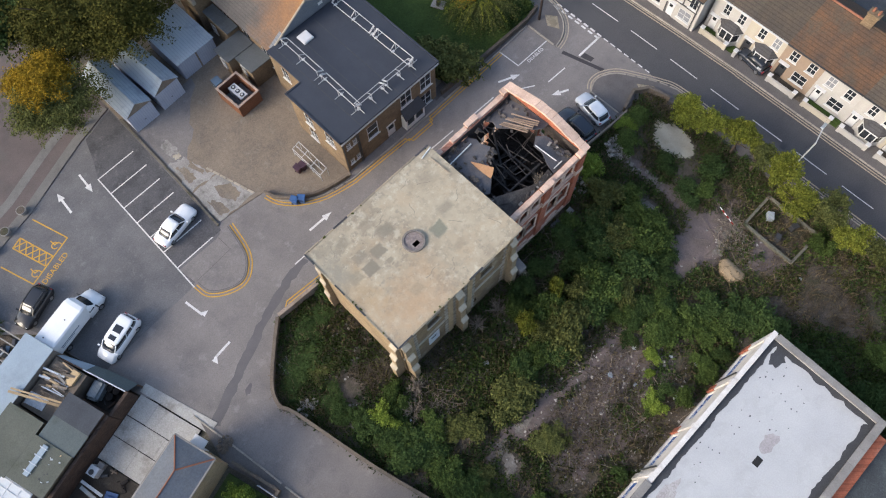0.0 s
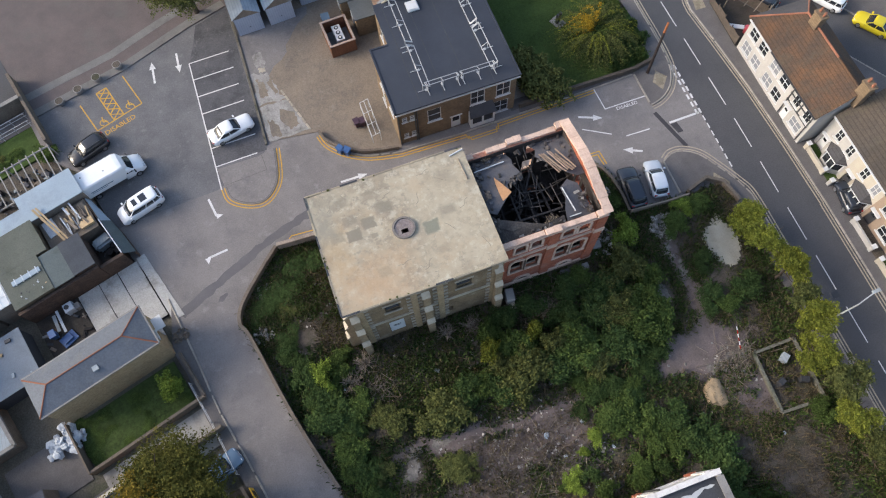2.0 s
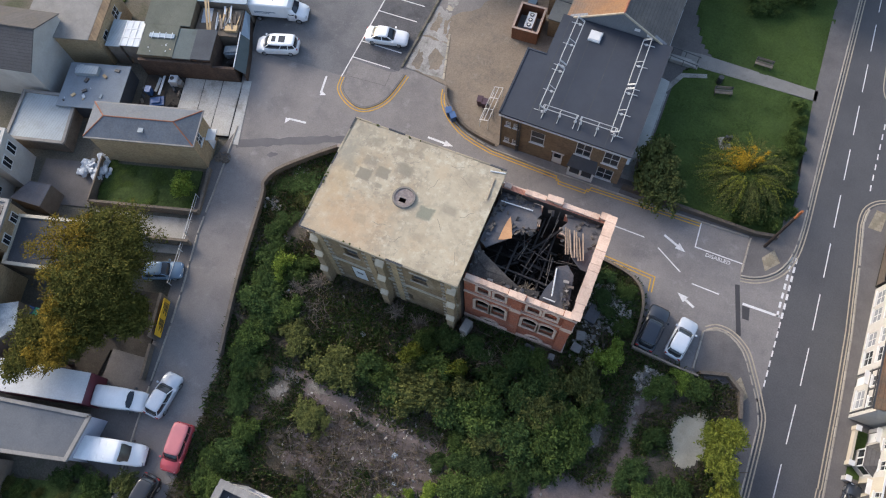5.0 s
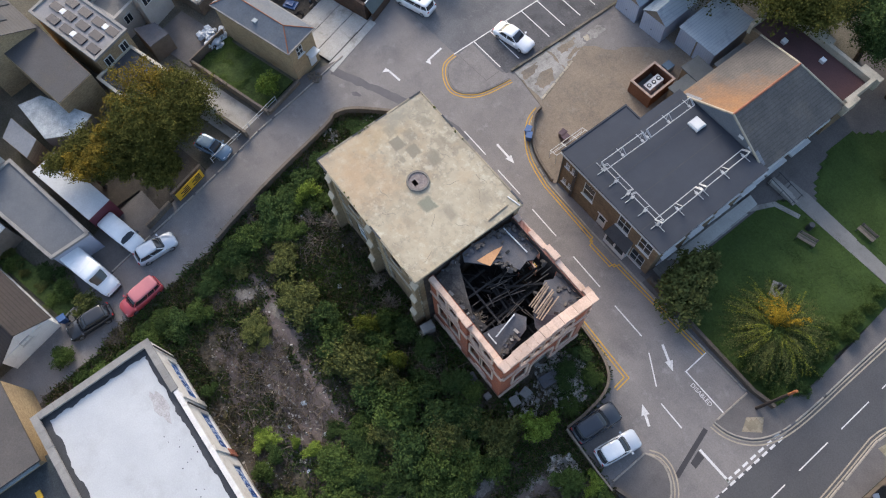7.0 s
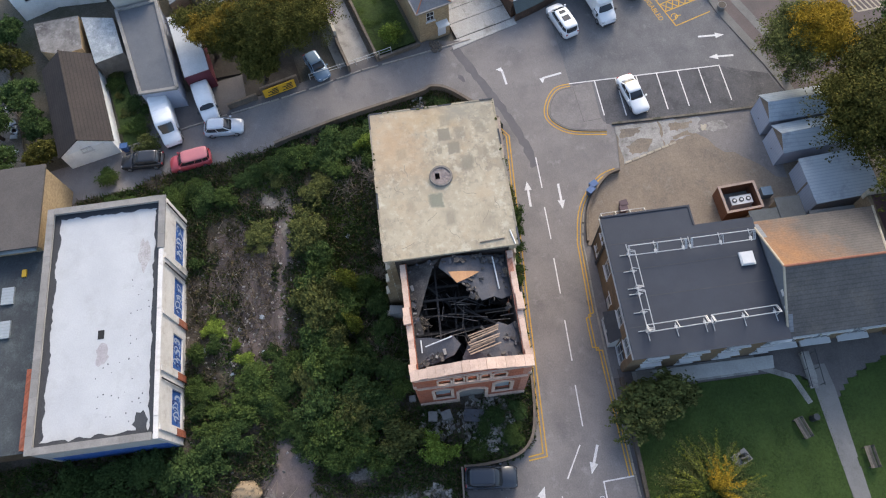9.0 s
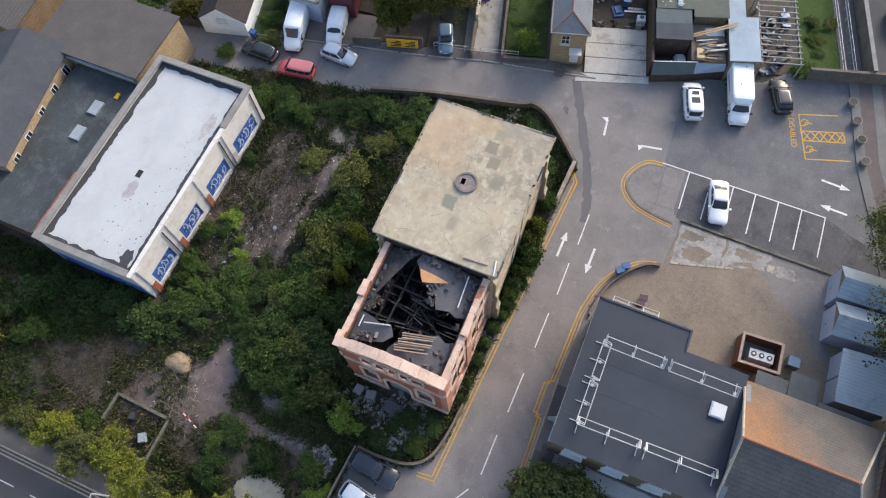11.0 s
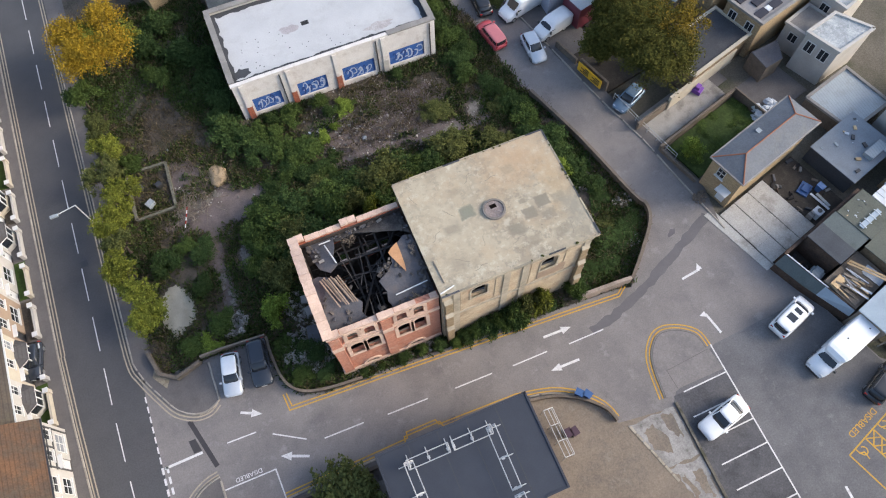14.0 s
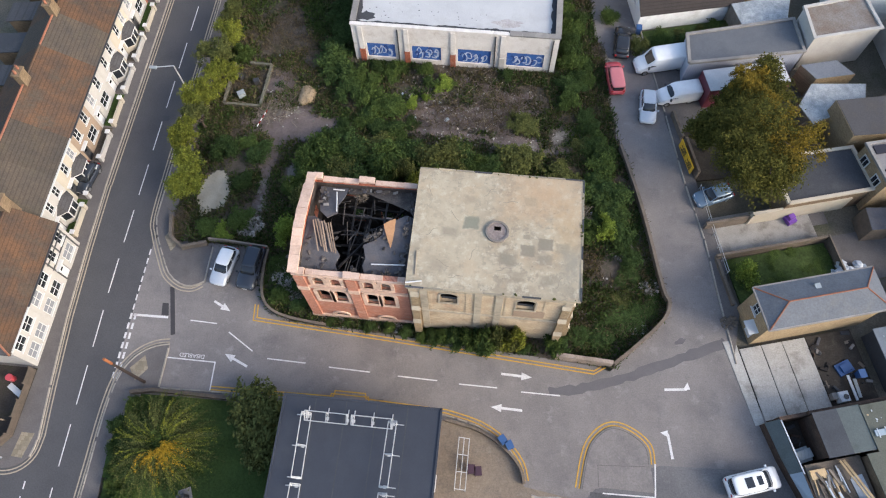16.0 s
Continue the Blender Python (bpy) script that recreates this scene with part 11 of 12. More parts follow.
# railings and banner along the lane
rl = thing("lane_railing", label="galvanised railing along the lane", category="railing")
pts = [Vector((-22.35, -3.1, 0)), Vector((-21.3, -7.1, 0)), Vector((-20.15, -12.2, 0))]
for off_ in (0.0,):
    for h in (0.5, 0.95):
        for a, b in zip(pts, pts[1:]):
            o = Vector((off_, 0.1 * off_, h))
            part("rail", tube(bmesh.new(), a + o, b + o, 0.03), GALV, rl)
    for a, b in zip(pts, pts[1:]):
        for k in range(4):
            p = a.lerp(b, k / 3.01) + Vector((off_, 0.1 * off_, 0))
            part("post", tube(bmesh.new(), p + Vector((0, 0, -0.3)), p + Vector((0, 0, 1.0)), 0.045), GALV, rl)
bw = thing("boundary_wall", label="weathered wall behind the lane verge", category="wall", kind="structure")
part("wall_body", ribbon([(-19.9, -13.4), (-18.75, -17.4)], 0.25, -0.3, 1.5), GARDEN_BRICK, bw)
part("wall_body", ribbon([(-18.6, -17.9), (-17.7, -21.0)], 0.25, -0.3, 0.9), GARDEN_BRICK, bw)
ban = thing("yellow_banner", label="yellow banner with bars of dark print on the wall", category="banner")
d = Vector((1.0, -3.45, 0)).normalized()
n = Vector((-d.y, d.x, 0)) * -1
o = Vector((-19.48, -13.75, 0))
bm = bmesh.new()
m = Matrix(((d.x, n.x, 0, o.x), (d.y, n.y, 0, o.y), (0, 0, 1, 0), (0, 0, 0, 1)))
box(bm, 0.0, -0.27, 0.35, 3.5, -0.2, 1.62, m)
bmesh.ops.recalc_face_normals(bm, faces=bm.faces)
part("sheet", bm, SIGN_YELLOW, ban)
for k in range(2):
    bm = bmesh.new()
    for i in range(4):
        box(bm, 0.3 + 1.6 * k, -0.29, 0.55 + 0.24 * i, 0.3 + 1.6 * k + (1.2, 0.8, 1.1, 0.6)[i], -0.2705, 0.68 + 0.24 * i, m)
    part("print_bars", bm, SIGN_INK, ban)
single("verge", prism([(-22.6, 5.2), (-21.3, -1.9), (-20.5, -6.5), (-18.9, -12.4), (-17.6, -18.4), (-16.4, -24), (-17.6, -24), (-18.7, -18.4), (-20.0, -12.8), (-21.8, -6.5), (-22.6, -1.9), (-23.4, 0.5)], -0.3, 0.08), PAVING, "worn verge beside the lane", "pavement", kind="structure")
# dark earth sheet whose colour also stands in for shade under the trees
single("shaded_yard", prism([(-20.1, -13.2), (-18.9, -18.3), (-18.6, -19.2), (-22.2, -19.8), (-22.0, -22.5), (-29.5, -24.5), (-30.5, -15.5)], -0.3, 0.02), WET_SHADE_EARTH, "dark earth yard with tree shade painted into its colour", "yard", kind="structure")
single("drive_apron", prism([(-16.5, -23.9), (-17.3, -19.0), (-22.0, -19.6), (-21.0, -24.8), (-19.0, -29.0), (-14.9, -29.6)], -0.3, 0.04), PAVING, "grey drives beside the lane", "pavement", kind="structure")


def flat_block(name, label, poly, z, wall_mat, roof_mat, coping_mat=None, category="building"):
    b = thing(name, label=label, category=category)
    part("wall", prism(poly, -0.35, z), wall_mat, b)
    cx, cy = sum(p[0] for p in poly) / len(poly), sum(p[1] for p in poly) / len(poly)
    part("roof", prism([(cx + (p[0] - cx) * 0.985, cy + (p[1] - cy) * 0.985) for p in poly], z - 0.1, z + 0.05), roof_mat, b)
    if coping_mat:
        part("coping", ribbon(list(poly) + [poly[0]], 0.32, z - 0.05, z + 0.22), coping_mat, b)
    return b


MOTTLED = mat("crumbling_pale_roof", (0.25, 0.235, 0.222), (0.10, 0.092, 0.086), 0.95, 0.5, 8, 0.2, 0.4, stain=(0.34, 0.33, 0.32), stain_scale=1.1, stain_amount=0.5, world_space=True)
PATCHED = mat("patched_pale_sheet_roof", (0.36, 0.38, 0.39), (0.22, 0.24, 0.25), 0.6, 1.1, 8, 0.2, 0.3, stain=(0.47, 0.48, 0.48), stain_scale=1.3, stain_amount=0.7, world_space=True)


def stuck_window(parent, ax, ay, bx, by, u, w, width, height):
    """A white-framed window on a solid wall from a to b, whose outer face lies to the right."""
    d = Vector((bx - ax, by - ay)).normalized()
    m = Matrix(((d.x, d.y, 0, ax), (d.y, -d.x, 0, ay), (0, 0, 1, 0), (0, 0, 0, 1)))
    bm = bmesh.new()
    for r in ((0, 0, 0.09, height), (width - 0.09, 0, width, height), (0.09, 0, width - 0.09, 0.09), (0.09, height - 0.09, width - 0.09, height), (width / 2 - 0.03, 0.09, width / 2 + 0.03, height - 0.09)):
        box(bm, u + r[0], 0.0, w + r[1], u + r[2], 0.07, w + r[3], m)
    bmesh.ops.recalc_face_normals(bm, faces=bm.faces)
    win = part("window", bm, UPVC, parent)
    bm = box(bmesh.new(), u + 0.05, 0.0, w + 0.05, u + width - 0.05, 0.04, w + height - 0.05, m)
    bmesh.ops.recalc_face_normals(bm, faces=bm.faces)
    part("pane", bm, GLASS, win)


ph = flat_block("panel_roof_house", "pale-brick house with a grey roof full of dark roof lights", [(-46.0, -14.1), (-44.6, -18.3), (-34.6, -15.7), (-36.0, -11.5)], 5.0, STOCK_PALE, mat("pale_grey_roof_sheet", (0.235, 0.225, 0.225), (0.19, 0.182, 0.185), 0.8, 0.5, 8, 0.12, 0.15, stain=(0.15, 0.14, 0.14), stain_scale=0.6), CONC_GREY)
ROOF_PANEL = plain("dark_solar_panel", (0.022, 0.018, 0.022), 0.25)
ROOF_GLASS = plain("white_roof_light", (0.55, 0.56, 0.57), 0.35)
for i in range(4):
    for j in range(3):
        p = Vector((-36.6, -12.7)) + Vector((-2.05, -0.54)) * i + Vector((0.36, -1.26)) * j + Vector((-1.0, -0.26)) * (j % 2)
        part("solar_panel", box(bmesh.new(), -0.72, -0.44, 5.05, 0.72, 0.44, 5.2, pose(p.x, p.y, 0, 0, 0, 15)), ROOF_PANEL, ph)
        if (i + j) % 3 == 0 and i < 3:
            part("roof_light", box(bmesh.new(), -0.3, -0.3, 5.05, 0.3, 0.3, 5.22, pose(p.x - 1.02, p.y - 0.27, 0, 0, 0, 15)), ROOF_GLASS, ph)
for u in (0.6, 2.8):
    stuck_window(ph, -34.6, -15.7, -36.0, -11.5, u, 2.9, 1.0, 1.4)
flat_block("dark_roof_house", "house with a low dark slate roof", [(-43.6, -18.6), (-42.4, -23.0), (-32.6, -21.0), (-33.8, -16.9)], 4.5, STOCK_PALE, SLATE)
wh = flat_block("white_rear_house", "white-rendered rear house with a pale flat roof", [(-50.0, -11.4), (-48.9, -14.7), (-43.9, -13.2), (-45.0, -9.7)], 5.0, WHITE_WALL, PATCHED, WHITE_WALL)
stuck_window(wh, -43.9, -13.2, -45.0, -9.7, 1.2, 3.0, 1.1, 1.2)
wh = flat_block("white_rear_house", "low white rear extension with a grey flat roof", [(-44.6, -9.9), (-43.5, -12.8), (-40.0, -11.7), (-41.0, -8.9)], 3.2, WHITE_WALL, CONC_GREY, WHITE_WALL)
stuck_window(wh, -40.0, -11.7, -41.0, -8.9, 0.8, 1.4, 1.1, 1.2)
wh = flat_block("white_rear_house", "white-rendered rear house with a stained pale roof", [(-46.0, -6.4), (-43.6, -9.7), (-39.6, -8.7), (-41.0, -5.3)], 5.0, WHITE_WALL, PATCHED, WHITE_WALL)
for u in (0.4, 2.0):
    stuck_window(wh, -39.6, -8.7, -41.0, -5.3, u, 2.8, 1.1, 1.5)
flat_block("garden_store", "dark felt-roofed store in a back yard", [(-38.6, -10.7), (-35.2, -10.4), (-35.5, -8.0), (-37.8, -8.4)], 2.2, TIMBER_GREY, FELT)
flat_block("long_flat_roof_house", "long extension with a blue-grey flat roof and white coping", [(-18.8, -25.4), (-18.7, -29.2), (-30.1, -32.3), (-30.8, -28.0)], 3.2, SHEET_DOOR, mat("blue_grey_roof_felt", (0.115, 0.122, 0.135), (0.098, 0.104, 0.116), 0.8, 0.4, 9, 0.1, 0.1, stain=(0.085, 0.09, 0.1), stain_scale=0.5), CONC_GREY)
flat_block("white_roof_garage", "garage with a white-painted flat roof", [(-20.9, -22.2), (-20.2, -24.8), (-28.6, -26.9), (-29.3, -24.2)], 2.9, plain("maroon_fascia", (0.11, 0.022, 0.035), 0.5), mat("dull_white_roof", (0.45, 0.46, 0.47), (0.4, 0.41, 0.42), 0.7, 0.5, 8, 0.1, 0.1), None)
flat_block("garden_garage", "garage with a dark flat roof behind the tree", [(-27.6, -9.7), (-35.75, -12.05), (-34.3, -16.6), (-26.2, -14.5)], 3.0, STOCK_BROWN, FELT_DARK, CREAM_WALL)
flat_block("small_lean_to", "lean-to with pale weathered metal sheets", [(-37.0, -24.8), (-31.4, -24.3), (-29.8, -21.4), (-31.0, -19.2), (-36.6, -22.4)][::-1], 2.7, TIMBER_GREY, PATCHED)
flat_block("rear_lean_to", "lean-to with a blue-grey slate roof", [(-36.1, -26.0), (-34.4, -27.7), (-30.6, -26.7), (-32.0, -25.0)], 2.6, STOCK_PALE, SLATE_BLUE)
flat_block("rear_lean_to", "yard roof of patched white plastic sheets", [(-30.6, -36.6), (-23.9, -34.6), (-24.9, -31.6), (-29.9, -33.0)], 2.5, TIMBER_GREY, PATCHED)
flat_block("rear_lean_to", "low yard roof with crumbling pale mottled covering", [(-30.6, -41.9), (-26.6, -40.7), (-25.8, -38.4), (-26.3, -36.2), (-31.0, -37.0)], 2.4, STOCK_PALE, MOTTLED, None)
flat_block("white_extension", "white rendered extension with a pale roof", [(-38.2, -30.4), (-31.2, -28.4), (-30.6, -32.5), (-37.0, -34.6)][::-1], 4.8, WHITE_WALL, mat("rusty_terrace_roof", (0.16, 0.125, 0.10), (0.20, 0.185, 0.175), 0.9, 0.5, 8, 0.2, 0.2), WHITE_WALL)
flat_block("rear_annexe", "rear annexe with pale roof", [(-37.6, -3.4), (-43.6, -5.0), (-45.0, 0.4), (-39.4, 1.8)], 1.6, GARDEN_BRICK, SHEET_GREY, CONC_GREY)


PALE_RUBBLE = mat("pale_rubble_ground", (0.20, 0.185, 0.172), (0.075, 0.068, 0.055), 0.95, 0.45, 7, 0.3, 0.5, stain=(0.048, 0.054, 0.026), stain_scale=0.5, stain_amount=0.6, world_space=True)


def pitched(name, label, cx, cy, turn, length, width, eave, ridge, wall_mat, roof_mat, panels=0, gable_mat=None):
    """A gabled building with its ridge along its length."""
    b = thing(name, (cx, cy, 0), label, "building", turn=turn)
    l, w = length / 2, width / 2
    part("wall", boxes((-l, -w, -0.35, l, w, eave)), wall_mat, b)
    for s in (-1, 1):
        bm = bmesh.new()
        pr = [(-w, eave), (w, eave), (0, ridge - 0.1)]
        a = [bm.verts.new((s * l, y_, z_)) for y_, z_ in pr]
        c = [bm.verts.new((s * (l - 0.25), y_, z_)) for y_, z_ in pr]
        bm.faces.new(a)
        bm.faces.new(c[::-1])
        for k in range(3):
            bm.faces.new((a[(k + 1) % 3], a[k], c[k], c[(k + 1) % 3]))
        bmesh.ops.recalc_face_normals(bm, faces=bm.faces)
        part("gable", bm, gable_mat or wall_mat, b)
        bm = bmesh.new()
        pts = [(-l - 0.2, 0, ridge), (l + 0.2, 0, ridge), (l + 0.2, s * (w + 0.25), eave - 0.1), (-l - 0.2, s * (w + 0.25), eave - 0.1)]
        roof_face(bm, pts, 0.1)
        bmesh.ops.recalc_face_normals(bm, faces=bm.faces)
        slope = part("roof_slope", bm, roof_mat, b)
        for k in range(panels):
            u = -l + 0.8 + (length - 1.6) * (k + 0.1) / panels
            f0, f1 = 0.25 + 0.4 * (k % 2), 0.55 + 0.4 * (k % 2)
            z0, z1 = ridge + (eave - 0.1 - ridge) * f0, ridge + (eave - 0.1 - ridge) * f1
            bm = bmesh.new()
            roof_face(bm, [(u, s * (w + 0.25) * f0, z0 + 0.09), (u + 1.0, s * (w + 0.25) * f0, z0 + 0.09), (u + 1.0, s * (w + 0.25) * f1, z1 + 0.09), (u, s * (w + 0.25) * f1, z1 + 0.09)], 0.07)
            bmesh.ops.recalc_face_normals(bm, faces=bm.faces)
            part("roof_window", bm, FELT_DARK, slope)
    part("ridge_tiles", tube(bmesh.new(), (-l - 0.2, 0, ridge + 0.02), (l + 0.2, 0, ridge + 0.02), 0.1), roof_mat, b)
    return b


SHED_WHITE = mat("bright_white_render", (0.80, 0.81, 0.80), (0.70, 0.71, 0.70), 0.8, 0.6, 9, 0.06, 0.1, stain=(0.40, 0.40, 0.36), stain_scale=0.7, stain_amount=0.4)
pt = pitched("lane_shed", "long shed with dark brown tiles and white gable", -19.1, -36.3, 13.7, 11.4, 5.2, 2.4, 4.2, SHED_WHITE, mat("dark_brown_shed_tile", (0.050, 0.042, 0.039), (0.038, 0.033, 0.032), 0.9, 0.5, 7, 0.18, 0.25, wave=("Z", 0.2, 0.75), world_space=True), gable_mat=SHED_WHITE)
single("shed_side_grass", prism([(-25.2, -34.9), (-24.4, -32.9), (-15.6, -30.0), (-14.2, -31.9)], -0.2, 0.03), ROUGH_GRASS, "rough grass strip beside the lane shed", "grass", kind="structure")
for k in range(9):
    f = rn.random()
    bush(rn.choice(("mid", "dark", "olive")), -24.4 + 9.6 * f + rn.uniform(-0.4, 0.4), -33.6 + 2.9 * f + rn.uniform(-0.5, 0.5), rn.uniform(0.5, 0.9), rn.uniform(0.3, 0.8), 0.0, label="rank shrub beside the lane shed")
single("rubble_yard", prism([(-32.5, -50.5), (-13.5, -45.0), (-12.2, -42.0), (-30.8, -46.6)], -0.2, 0.03), PALE_RUBBLE, "pale rubble-strewn yard behind the lane shed", "ground", kind="structure")
for k in range(26):
    f = rn.random()
    s = rn.uniform(0.15, 0.55)
    single("debris", boxes((-s, -s * 0.6, -0.02, s, s * 0.6, 0.12)), rn.choice((SHEET_GREY, PATCHED, PLASTIC_WHITE)), "pale scrap of board lying in the rubble yard", "debris", "scraps in the rubble yard", at=(-30.5 + 17.5 * f + rn.uniform(-0.8, 0.8), -48.2 + 5.0 * f + rn.uniform(-0.9, 0.9), 0.05), turn=rn.uniform(0, 180))
part("end_wall", boxes((5.701, -2.6, -0.3, 5.78, 2.6, 2.4)), SHED_WHITE, pt)
window(pt, 5.78, -2.6, 0, 1, 2.1, 1.9, 1.1, 0.6, bars=(1, 0), glass=CURTAIN, deep=-0.1)
pitched("rear_terrace_house", "rear house with a dark slate roof", -46.0, -31.5, 12, 10.0, 7.0, 5.0, 7.0, WHITE_WALL, SLATE, panels=4)
pitched("rear_terrace_house", "rear house with a brown slate roof", -48.0, 4.0, 12, 9.0, 7.0, 5.0, 7.0, WHITE_WALL, SLATE)
pitched("rear_terrace_house", "rear house with a pale wall and slate roof", -46.5, -23.0, 10, 9.0, 6.6, 5.0, 6.8, STOCK_PALE, SLATE, panels=3)
sh_ = pitched("south_house", "yellow-brick house with a broad dark slate roof", 5.2, -49.0, 10, 14.6, 8.2, 5.3, 7.0, STOCK_PALE, mat("blue_black_house_slate", (0.062, 0.066, 0.076), (0.050, 0.053, 0.061), 0.75, 0.5, 7, 0.12, 0.2, stain=(0.080, 0.082, 0.088), stain_scale=0.4, stain_amount=0.5, world_space=True))
for u in (1.0, 3.6, 6.6, 9.4, 12.0):
    stuck_window(sh_, 7.3, 4.1, -7.3, 4.1, u, 3.2, 1.0, 1.3)
sh_ = pitched("south_house", "yellow-brick house with white windows and a slate roof", 19.6, -48.6, 21, 8.6, 6.4, 4.8, 6.4, STOCK_PALE, SLATE)
for u in (0.8, 3.4, 6.2):
    stuck_window(sh_, 4.3, 3.2, -4.3, 3.2, u, 2.6, 1.2, 1.4)
single("house_side_path", prism([(14.6, -46.4), (23.6, -43.2), (23.2, -41.8), (15.2, -44.8)], -0.2, 0.04), PAVING_GREY, "grey concrete path beside the house", "path", kind="structure")
pitched("south_house", "dark-roofed house beyond the workshops", -8.0, -58.0, 5, 12.0, 8.0, 5.0, 7.4, STOCK_BROWN, SLATE)
wh = flat_block("white_lane_house", "white-rendered house with a pale flat roof", [(-33.8, -44.6), (-35.3, -41.0), (-35.2, -35.4), (-42.0, -35.0), (-42.0, -46.5), (-37.0, -46.7)][::-1], 4.8, SHED_WHITE, PATCHED, SHED_WHITE)
stuck_window(wh, -33.8, -44.6, -35.3, -41.0, 1.3, 2.0, 1.3, 1.4)
fh = pitched("far_house", "orange-brick house with a slate roof across the side street", 58.2, 19.6, -54, 11.0, 7.0, 5.0, 7.4, mat("orange_brick_front", (0.33, 0.20, 0.11), (0.26, 0.15, 0.085), 0.9, 0.7, 7, 0.15, 0.2, brick=(0.225, 0.075, 0.008, (0.95, 0.93, 0.9), "wall")), SLATE)
for u in (0.8, 3.4, 6.2, 8.8):
    for z_ in (0.9, 3.2):
        stuck_window(fh, -5.5, -3.5, 5.5, -3.5, u, z_, 1.3, 1.4)
        part("sill", boxes((-5.5 + u - 0.1, -3.66, z_ - 0.14, -5.5 + u + 1.4, -3.5, z_)), WHITE_GLOSS, fh)

# ---------------------------------------------------------------- street furniture
def street_lamp(x, y, hx, hy, h=6.6, label="grey street lamp with a short arm over the road"):
    s = thing("street_lamp", (x, y, 0.05), label, "street lamp", "street lamps")
    part("column", tube(bmesh.new(), (0, 0, 0), (0, 0, h), 0.09, 8, 0.06), GALV, s)
    part("arm", tube(bmesh.new(), (0, 0, h), (hx - x, hy - y, h + 0.15), 0.05), GALV, s)
    part("lantern", boxes((hx - x - 0.45, hy - y - 0.14, h + 0.08, hx - x + 0.25, hy - y + 0.14, h + 0.26)), SHEET_GREY, s)


street_lamp(33.4, -17.6, 35.4, -17.1)
street_lamp(41.3, 20.4, 41.3, 22.6)
sp = thing("wooden_utility_pole", (30.6, 12.65, 0.1), "tall dark wooden pole with a paler orange top", "utility pole")
part("pole", tube(bmesh.new(), (0, 0, 0), (0, 0, 6.6), 0.15, 10, 0.12), mat("tarred_pole_timber", (0.045, 0.035, 0.032), (0.03, 0.024, 0.022), 0.9, 2, 10, 0.2, 0.2), sp)
part("pole_top", tube(bmesh.new(), (0, 0, 6.6), (0, 0, 8.0), 0.12, 10, 0.11), mat("orange_pole_timber", (0.30, 0.115, 0.05), (0.24, 0.09, 0.04), 0.85, 2, 10, 0.15, 0.1), sp, "orange-brown bare pole top")
for x, y in ((-29.1, 31.2), (-27.0, 32.0), (-24.9, 32.8), (-22.5, 33.6)):
    p = thing("planter", (x, y, 0.09), "round dark stone planter along the footway", "planter", "footway planters")
    part("bowl", tube(bmesh.new(), (0, 0, 0), (0, 0, 0.55), 0.38, 12, 0.5), CONC_GREY, p)
    part("soil", tube(bmesh.new(), (0, 0, 0.551), (0, 0, 0.57), 0.42, 12), EARTH, p)


def bench(x, y, turn):
    b = thing("bench", (x, y, 0.1), "dark wooden bench beside the footpath", "bench", "park benches", turn=turn)
    for k in range(4):
        part("seat_slat", boxes((-0.9, -0.25 + 0.14 * k, 0.43, 0.9, -0.14 + 0.14 * k, 0.47)), TIMBER_GREY, b)
    for k in range(3):
        part("back_slat", boxes((-0.9, 0.3, 0.55 + 0.14 * k, 0.9, 0.34, 0.66 + 0.14 * k)), TIMBER_GREY, b)
    for s in (-0.8, 0.8):
        part("leg", boxes((s - 0.04, -0.25, 0, s + 0.04, -0.17, 0.43)), METAL_DARK, b)
        part("leg", boxes((s - 0.04, 0.28, 0, s + 0.04, 0.345, 0.98)), METAL_DARK, b)


bench(25.6, 32.4, 0)
bench(22.6, 27.6, 15)
single("litter_bin", tube(bmesh.new(), (0, 0, 0), (0, 0, 0.95), 0.28, 12), METAL_DARK, "round black litter bin by the footpath", "bin", at=(21.9, 28.9, 0.06))
me_ = thing("small_monument", (24.3, 22.0, 0.08), "dark two-post monument on a pale slab in the lawn", "monument", turn=25)
part("plinth", boxes((-0.55, -0.75, 0, 0.55, 0.75, 0.12)), CONC_GREY, me_)
for s_ in (-0.2, 0.2):
    part("post", boxes((s_ - 0.11, -0.14, 0.12, s_ + 0.11, 0.14, 1.5)), METAL_DARK, me_)

# ---------------------------------------------------------------- plot clutter
rc = random.Random(99)
ruin = thing("wall_footing", (0, 0, 0), "low square concrete footing of a vanished shed", "footing")
for a, b in (((26.3, -17.9), (30.3, -17.9)), ((26.3, -17.9), (26.1, -23.4)), ((30.3, -17.9), (30.2, -23.4)), ((26.1, -23.4), (28.6, -23.5))):
    part("footing_wall", ribbon([a, b], 0.26, -0.1, 0.5), mat("mossy_old_concrete", (0.15, 0.14, 0.115), (0.095, 0.095, 0.07), 0.95, 0.8, 7, 0.25, 0.4, stain=(0.05, 0.062, 0.03), stain_scale=0.9, stain_amount=0.8), ruin)
for x, y, sx, sy in ((28.6, -19.2, 0.8, 0.6), (27.3, -21.0, 0.6, 0.5), (29.3, -21.5, 0.5, 0.7)):
    single("scrap_bin", boxes((-sx / 2, -sy / 2, 0, sx / 2, sy / 2, 0.7)), rc.choice((METAL_DARK, SHEET_GREY)), "dumped metal box inside the footing", "scrap", at=(x, y, 0.05), turn=rc.uniform(0, 90))
bm = bmesh.new()
bmesh.ops.create_uvsphere(bm, u_segments=20, v_segments=10, radius=1.0)
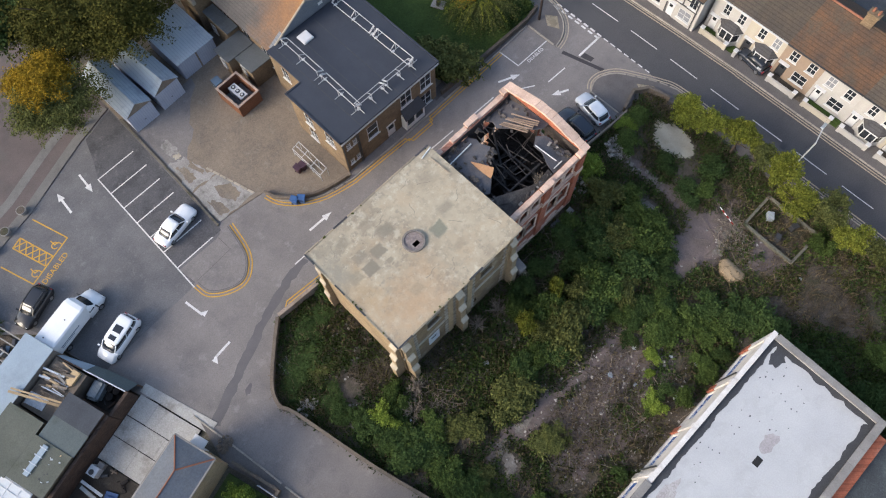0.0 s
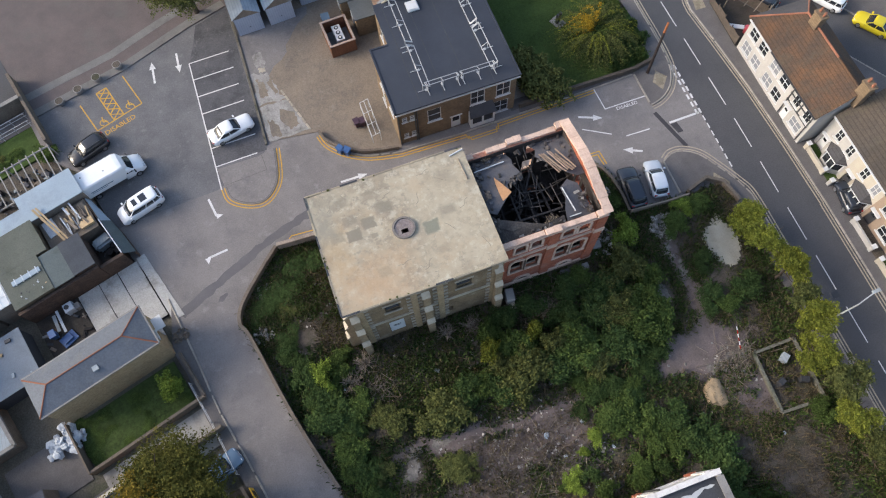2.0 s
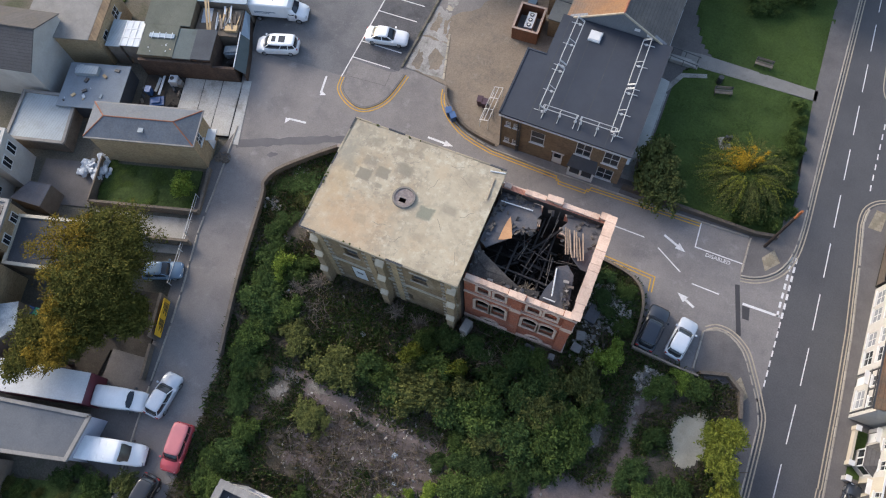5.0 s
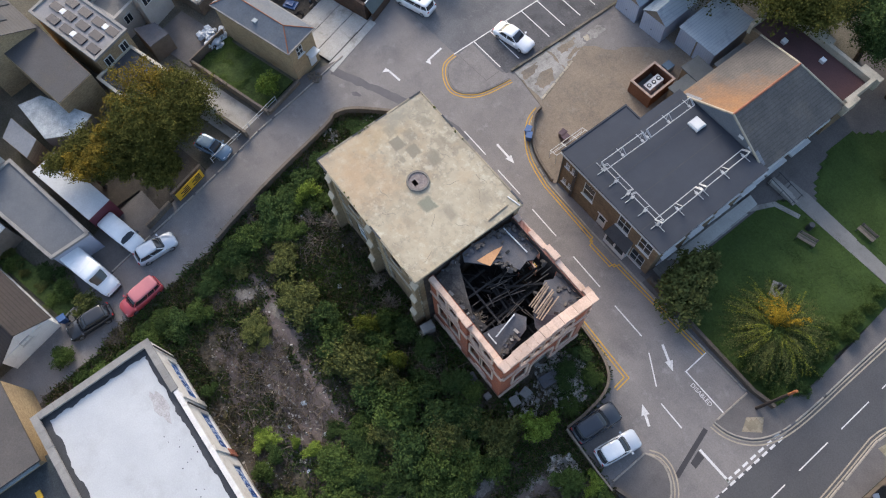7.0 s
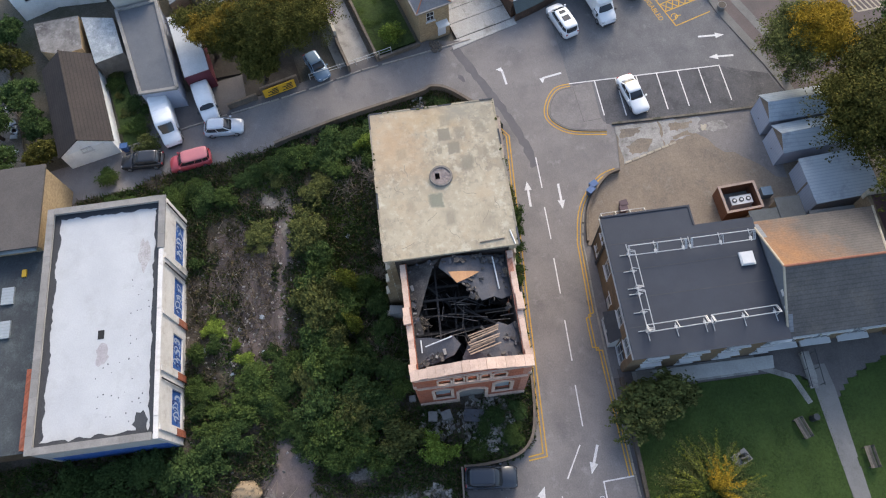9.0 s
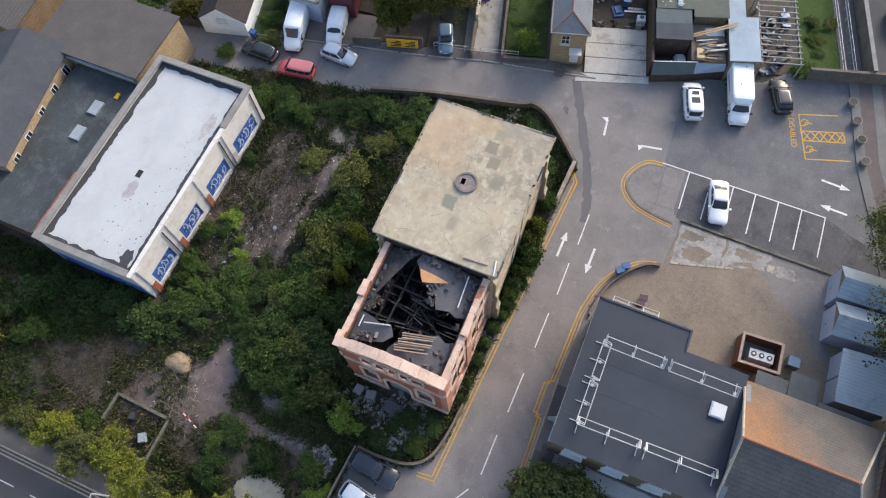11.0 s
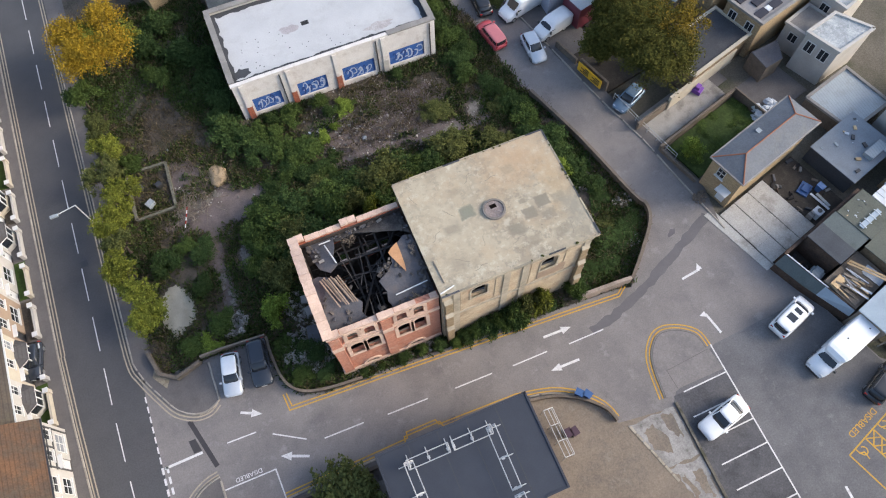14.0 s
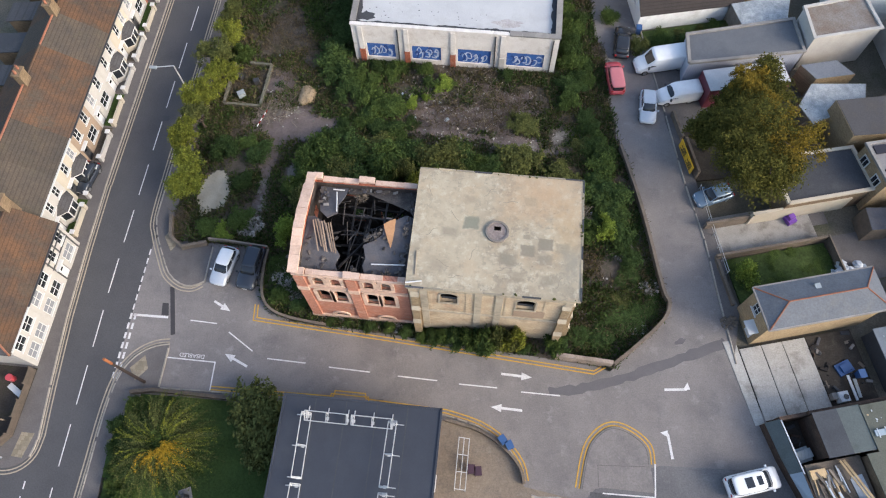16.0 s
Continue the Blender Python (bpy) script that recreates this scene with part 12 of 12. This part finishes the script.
for v in bm.verts:
    v.co = Vector((v.co.x * 1.15, v.co.y * 1.3, max(v.co.z, -0.1) * 0.42))
    v.co += Vector((0.35, 0.35, 0.16)) * noise.noise(v.co * 1.3) + Vector((0.1, 0.1, 0.08)) * noise.noise(v.co * 4)
single("mound_of_sand", bm, SAND_YELLOW, "small heap of yellow sand on the plot", "sand heap", at=(21.6, -20.0, 0.05), smooth=True)
pole = thing("striped_pole", label="red and white striped pole leaning in the weeds", category="pole")
for k in range(6):
    a = Vector((26.0 - 0.13 * k, -15.2 - 0.33 * k, 0.5 + 0.05 * k))
    part("stripe", tube(bmesh.new(), a, a + Vector((-0.13, -0.33, 0.05)), 0.05, 6), LAMP_RED if k % 2 else WHITE_GLOSS, pole)


def rubble(name, x, y, r, n, material, label, smin=0.06, smax=0.3):
    bm = bmesh.new()
    for k in range(n):
        a, d = rc.uniform(0, 6.283), r * rc.random() ** 0.6
        s = rc.uniform(smin, smax)
        px, py = x + d * math.cos(a), y + d * math.sin(a)
        box(bm, -s, -s * rc.uniform(0.4, 1), -s * 0.4, s, s * rc.uniform(0.4, 1), s * 0.4, pose(px, py, plot_z(px, py) + s * 0.3, rc.uniform(-40, 40), rc.uniform(-40, 40), rc.uniform(0, 180)))
    single(name, bm, material, label, "rubble", kind="stuff")


rubble("rubble", 24.4, -3.9, 1.3, 90, RUBBLE, "pale rubble tipped beside the parking place", 0.08, 0.34)
rubble("rubble", 18.6, 1.2, 2.6, 420, RUBBLE, "broken masonry in front of the gable", 0.05, 0.26)
rubble("rubble", 18.4, -3.2, 1.6, 90, RUBBLE, "broken masonry in front of the gable", 0.05, 0.26)
rubble("rubble", -13.6, 3.0, 1.1, 50, RUBBLE, "pile of old bricks by the lane wall", 0.06, 0.2)
rubble("rubble", -15.0, -0.9, 0.9, 60, RUBBLE, "pale broken slabs inside the lane wall", 0.08, 0.26)
rubble("rubble", -22.3, 1.8, 0.7, 50, GARDEN_BRICK, "heap of orange-brown bricks by the lane", 0.06, 0.18)
rubble("rubble", -12.6, -4.2, 0.8, 30, RUBBLE, "pile of old bricks by the lane wall", 0.06, 0.2)
rubble("rubble", 24.2, -18.4, 2.8, 150, RUBBLE, "scattered stones on the trampled earth", 0.03, 0.12)
rubble("rubble", 4.0, -19.8, 8.0, 700, RUBBLE, "scattered stones and litter over the bare ground", 0.03, 0.11)
rubble("rubble", 8.0, -14.0, 15.0, 420, RUBBLE, "scattered litter among the bushes", 0.04, 0.14)
rubble("rubble", -10.0, 1.0, 3.0, 60, RUBBLE, "scattered litter among the weeds", 0.04, 0.13)
for x_ in (8.2, 10.6, 13.2, 15.6):
    rubble("rubble", x_, 5.15, 0.6, 26, RUBBLE, "masonry crumbs along the north wall", 0.05, 0.2)
bm = bmesh.new()
for k in range(420):
    cx, cy, sp_ = rc.choice(((24.0, -18.6, 2.6), (25.0, -17.0, 2.0), (4.0, -20.5, 7.0), (2.0, -19.0, 6.0), (-7.0, -9.0, 2.5), (11.0, -7.4, 3.0)))
    x, y = cx + rc.gauss(0, sp_ * 0.45), cy + rc.gauss(0, sp_ * 0.35)
    a, L = rc.uniform(0, 6.283), rc.uniform(0.6, 2.0)
    z = plot_z(x, y) + 0.12
    tube(bm, (x, y, z), (x + L * math.cos(a), y + L * math.sin(a), z + rc.uniform(-0.02, 0.3)), 0.03, 4, 0.018)
single("dead_branches", bm, TWIG, "dead sticks and cut branches scattered on the plot", "branches", kind="stuff")
for x, y, m in ((6.1, -18.2, SHEET_BLUE), (9.6, -18.1, PLASTIC_WHITE), (-9.4, -8.4, PLASTIC_WHITE), (7.0, -20.3, PLASTIC_WHITE), (-12.4, -9.4, SHEET_GREY), (11.2, -21.0, PLASTIC_WHITE), (-1.0, -9.5, PLASTIC_WHITE), (2.2, -11.4, SHEET_GREY), (12.4, -23.0, PLASTIC_WHITE), (8.6, -23.6, SHEET_BLUE), (25.6, -25.0, PLASTIC_WHITE), (29.8, -12.9, PLASTIC_WHITE)):
    s = rc.uniform(0.14, 0.32)
    bm = boxes((-s, -s * 0.6, 0, s, s * 0.8, s * 0.8))
    bmesh.ops.bevel(bm, geom=bm.edges[:], offset=0.08 * s * 3, segments=2, affect="EDGES")
    single("dumped_item", bm, m, "pale dumped container among the weeds", "litter", "dumped litter", at=(x, y, plot_z(x, y) - 0.05), turn=rc.uniform(0, 180))
bare_bush(-6.9, -6.6, 0.1, 1.6, 11, "bare pale shrub beside the hall")
bare_bush(-8.6, -8.0, 0.1, 1.4, 12, "bare pale shrub beside the hall")
bare_bush(3.4, -6.9, 0.1, 1.5, 13, "tangled bare stems under the hall wall")
bare_bush(1.0, -6.6, 0.1, 1.3, 14, "tangled bare stems under the hall wall")
bare_bush(10.4, -7.6, 0.1, 1.5, 15, "tangled bare stems beside the ruin")
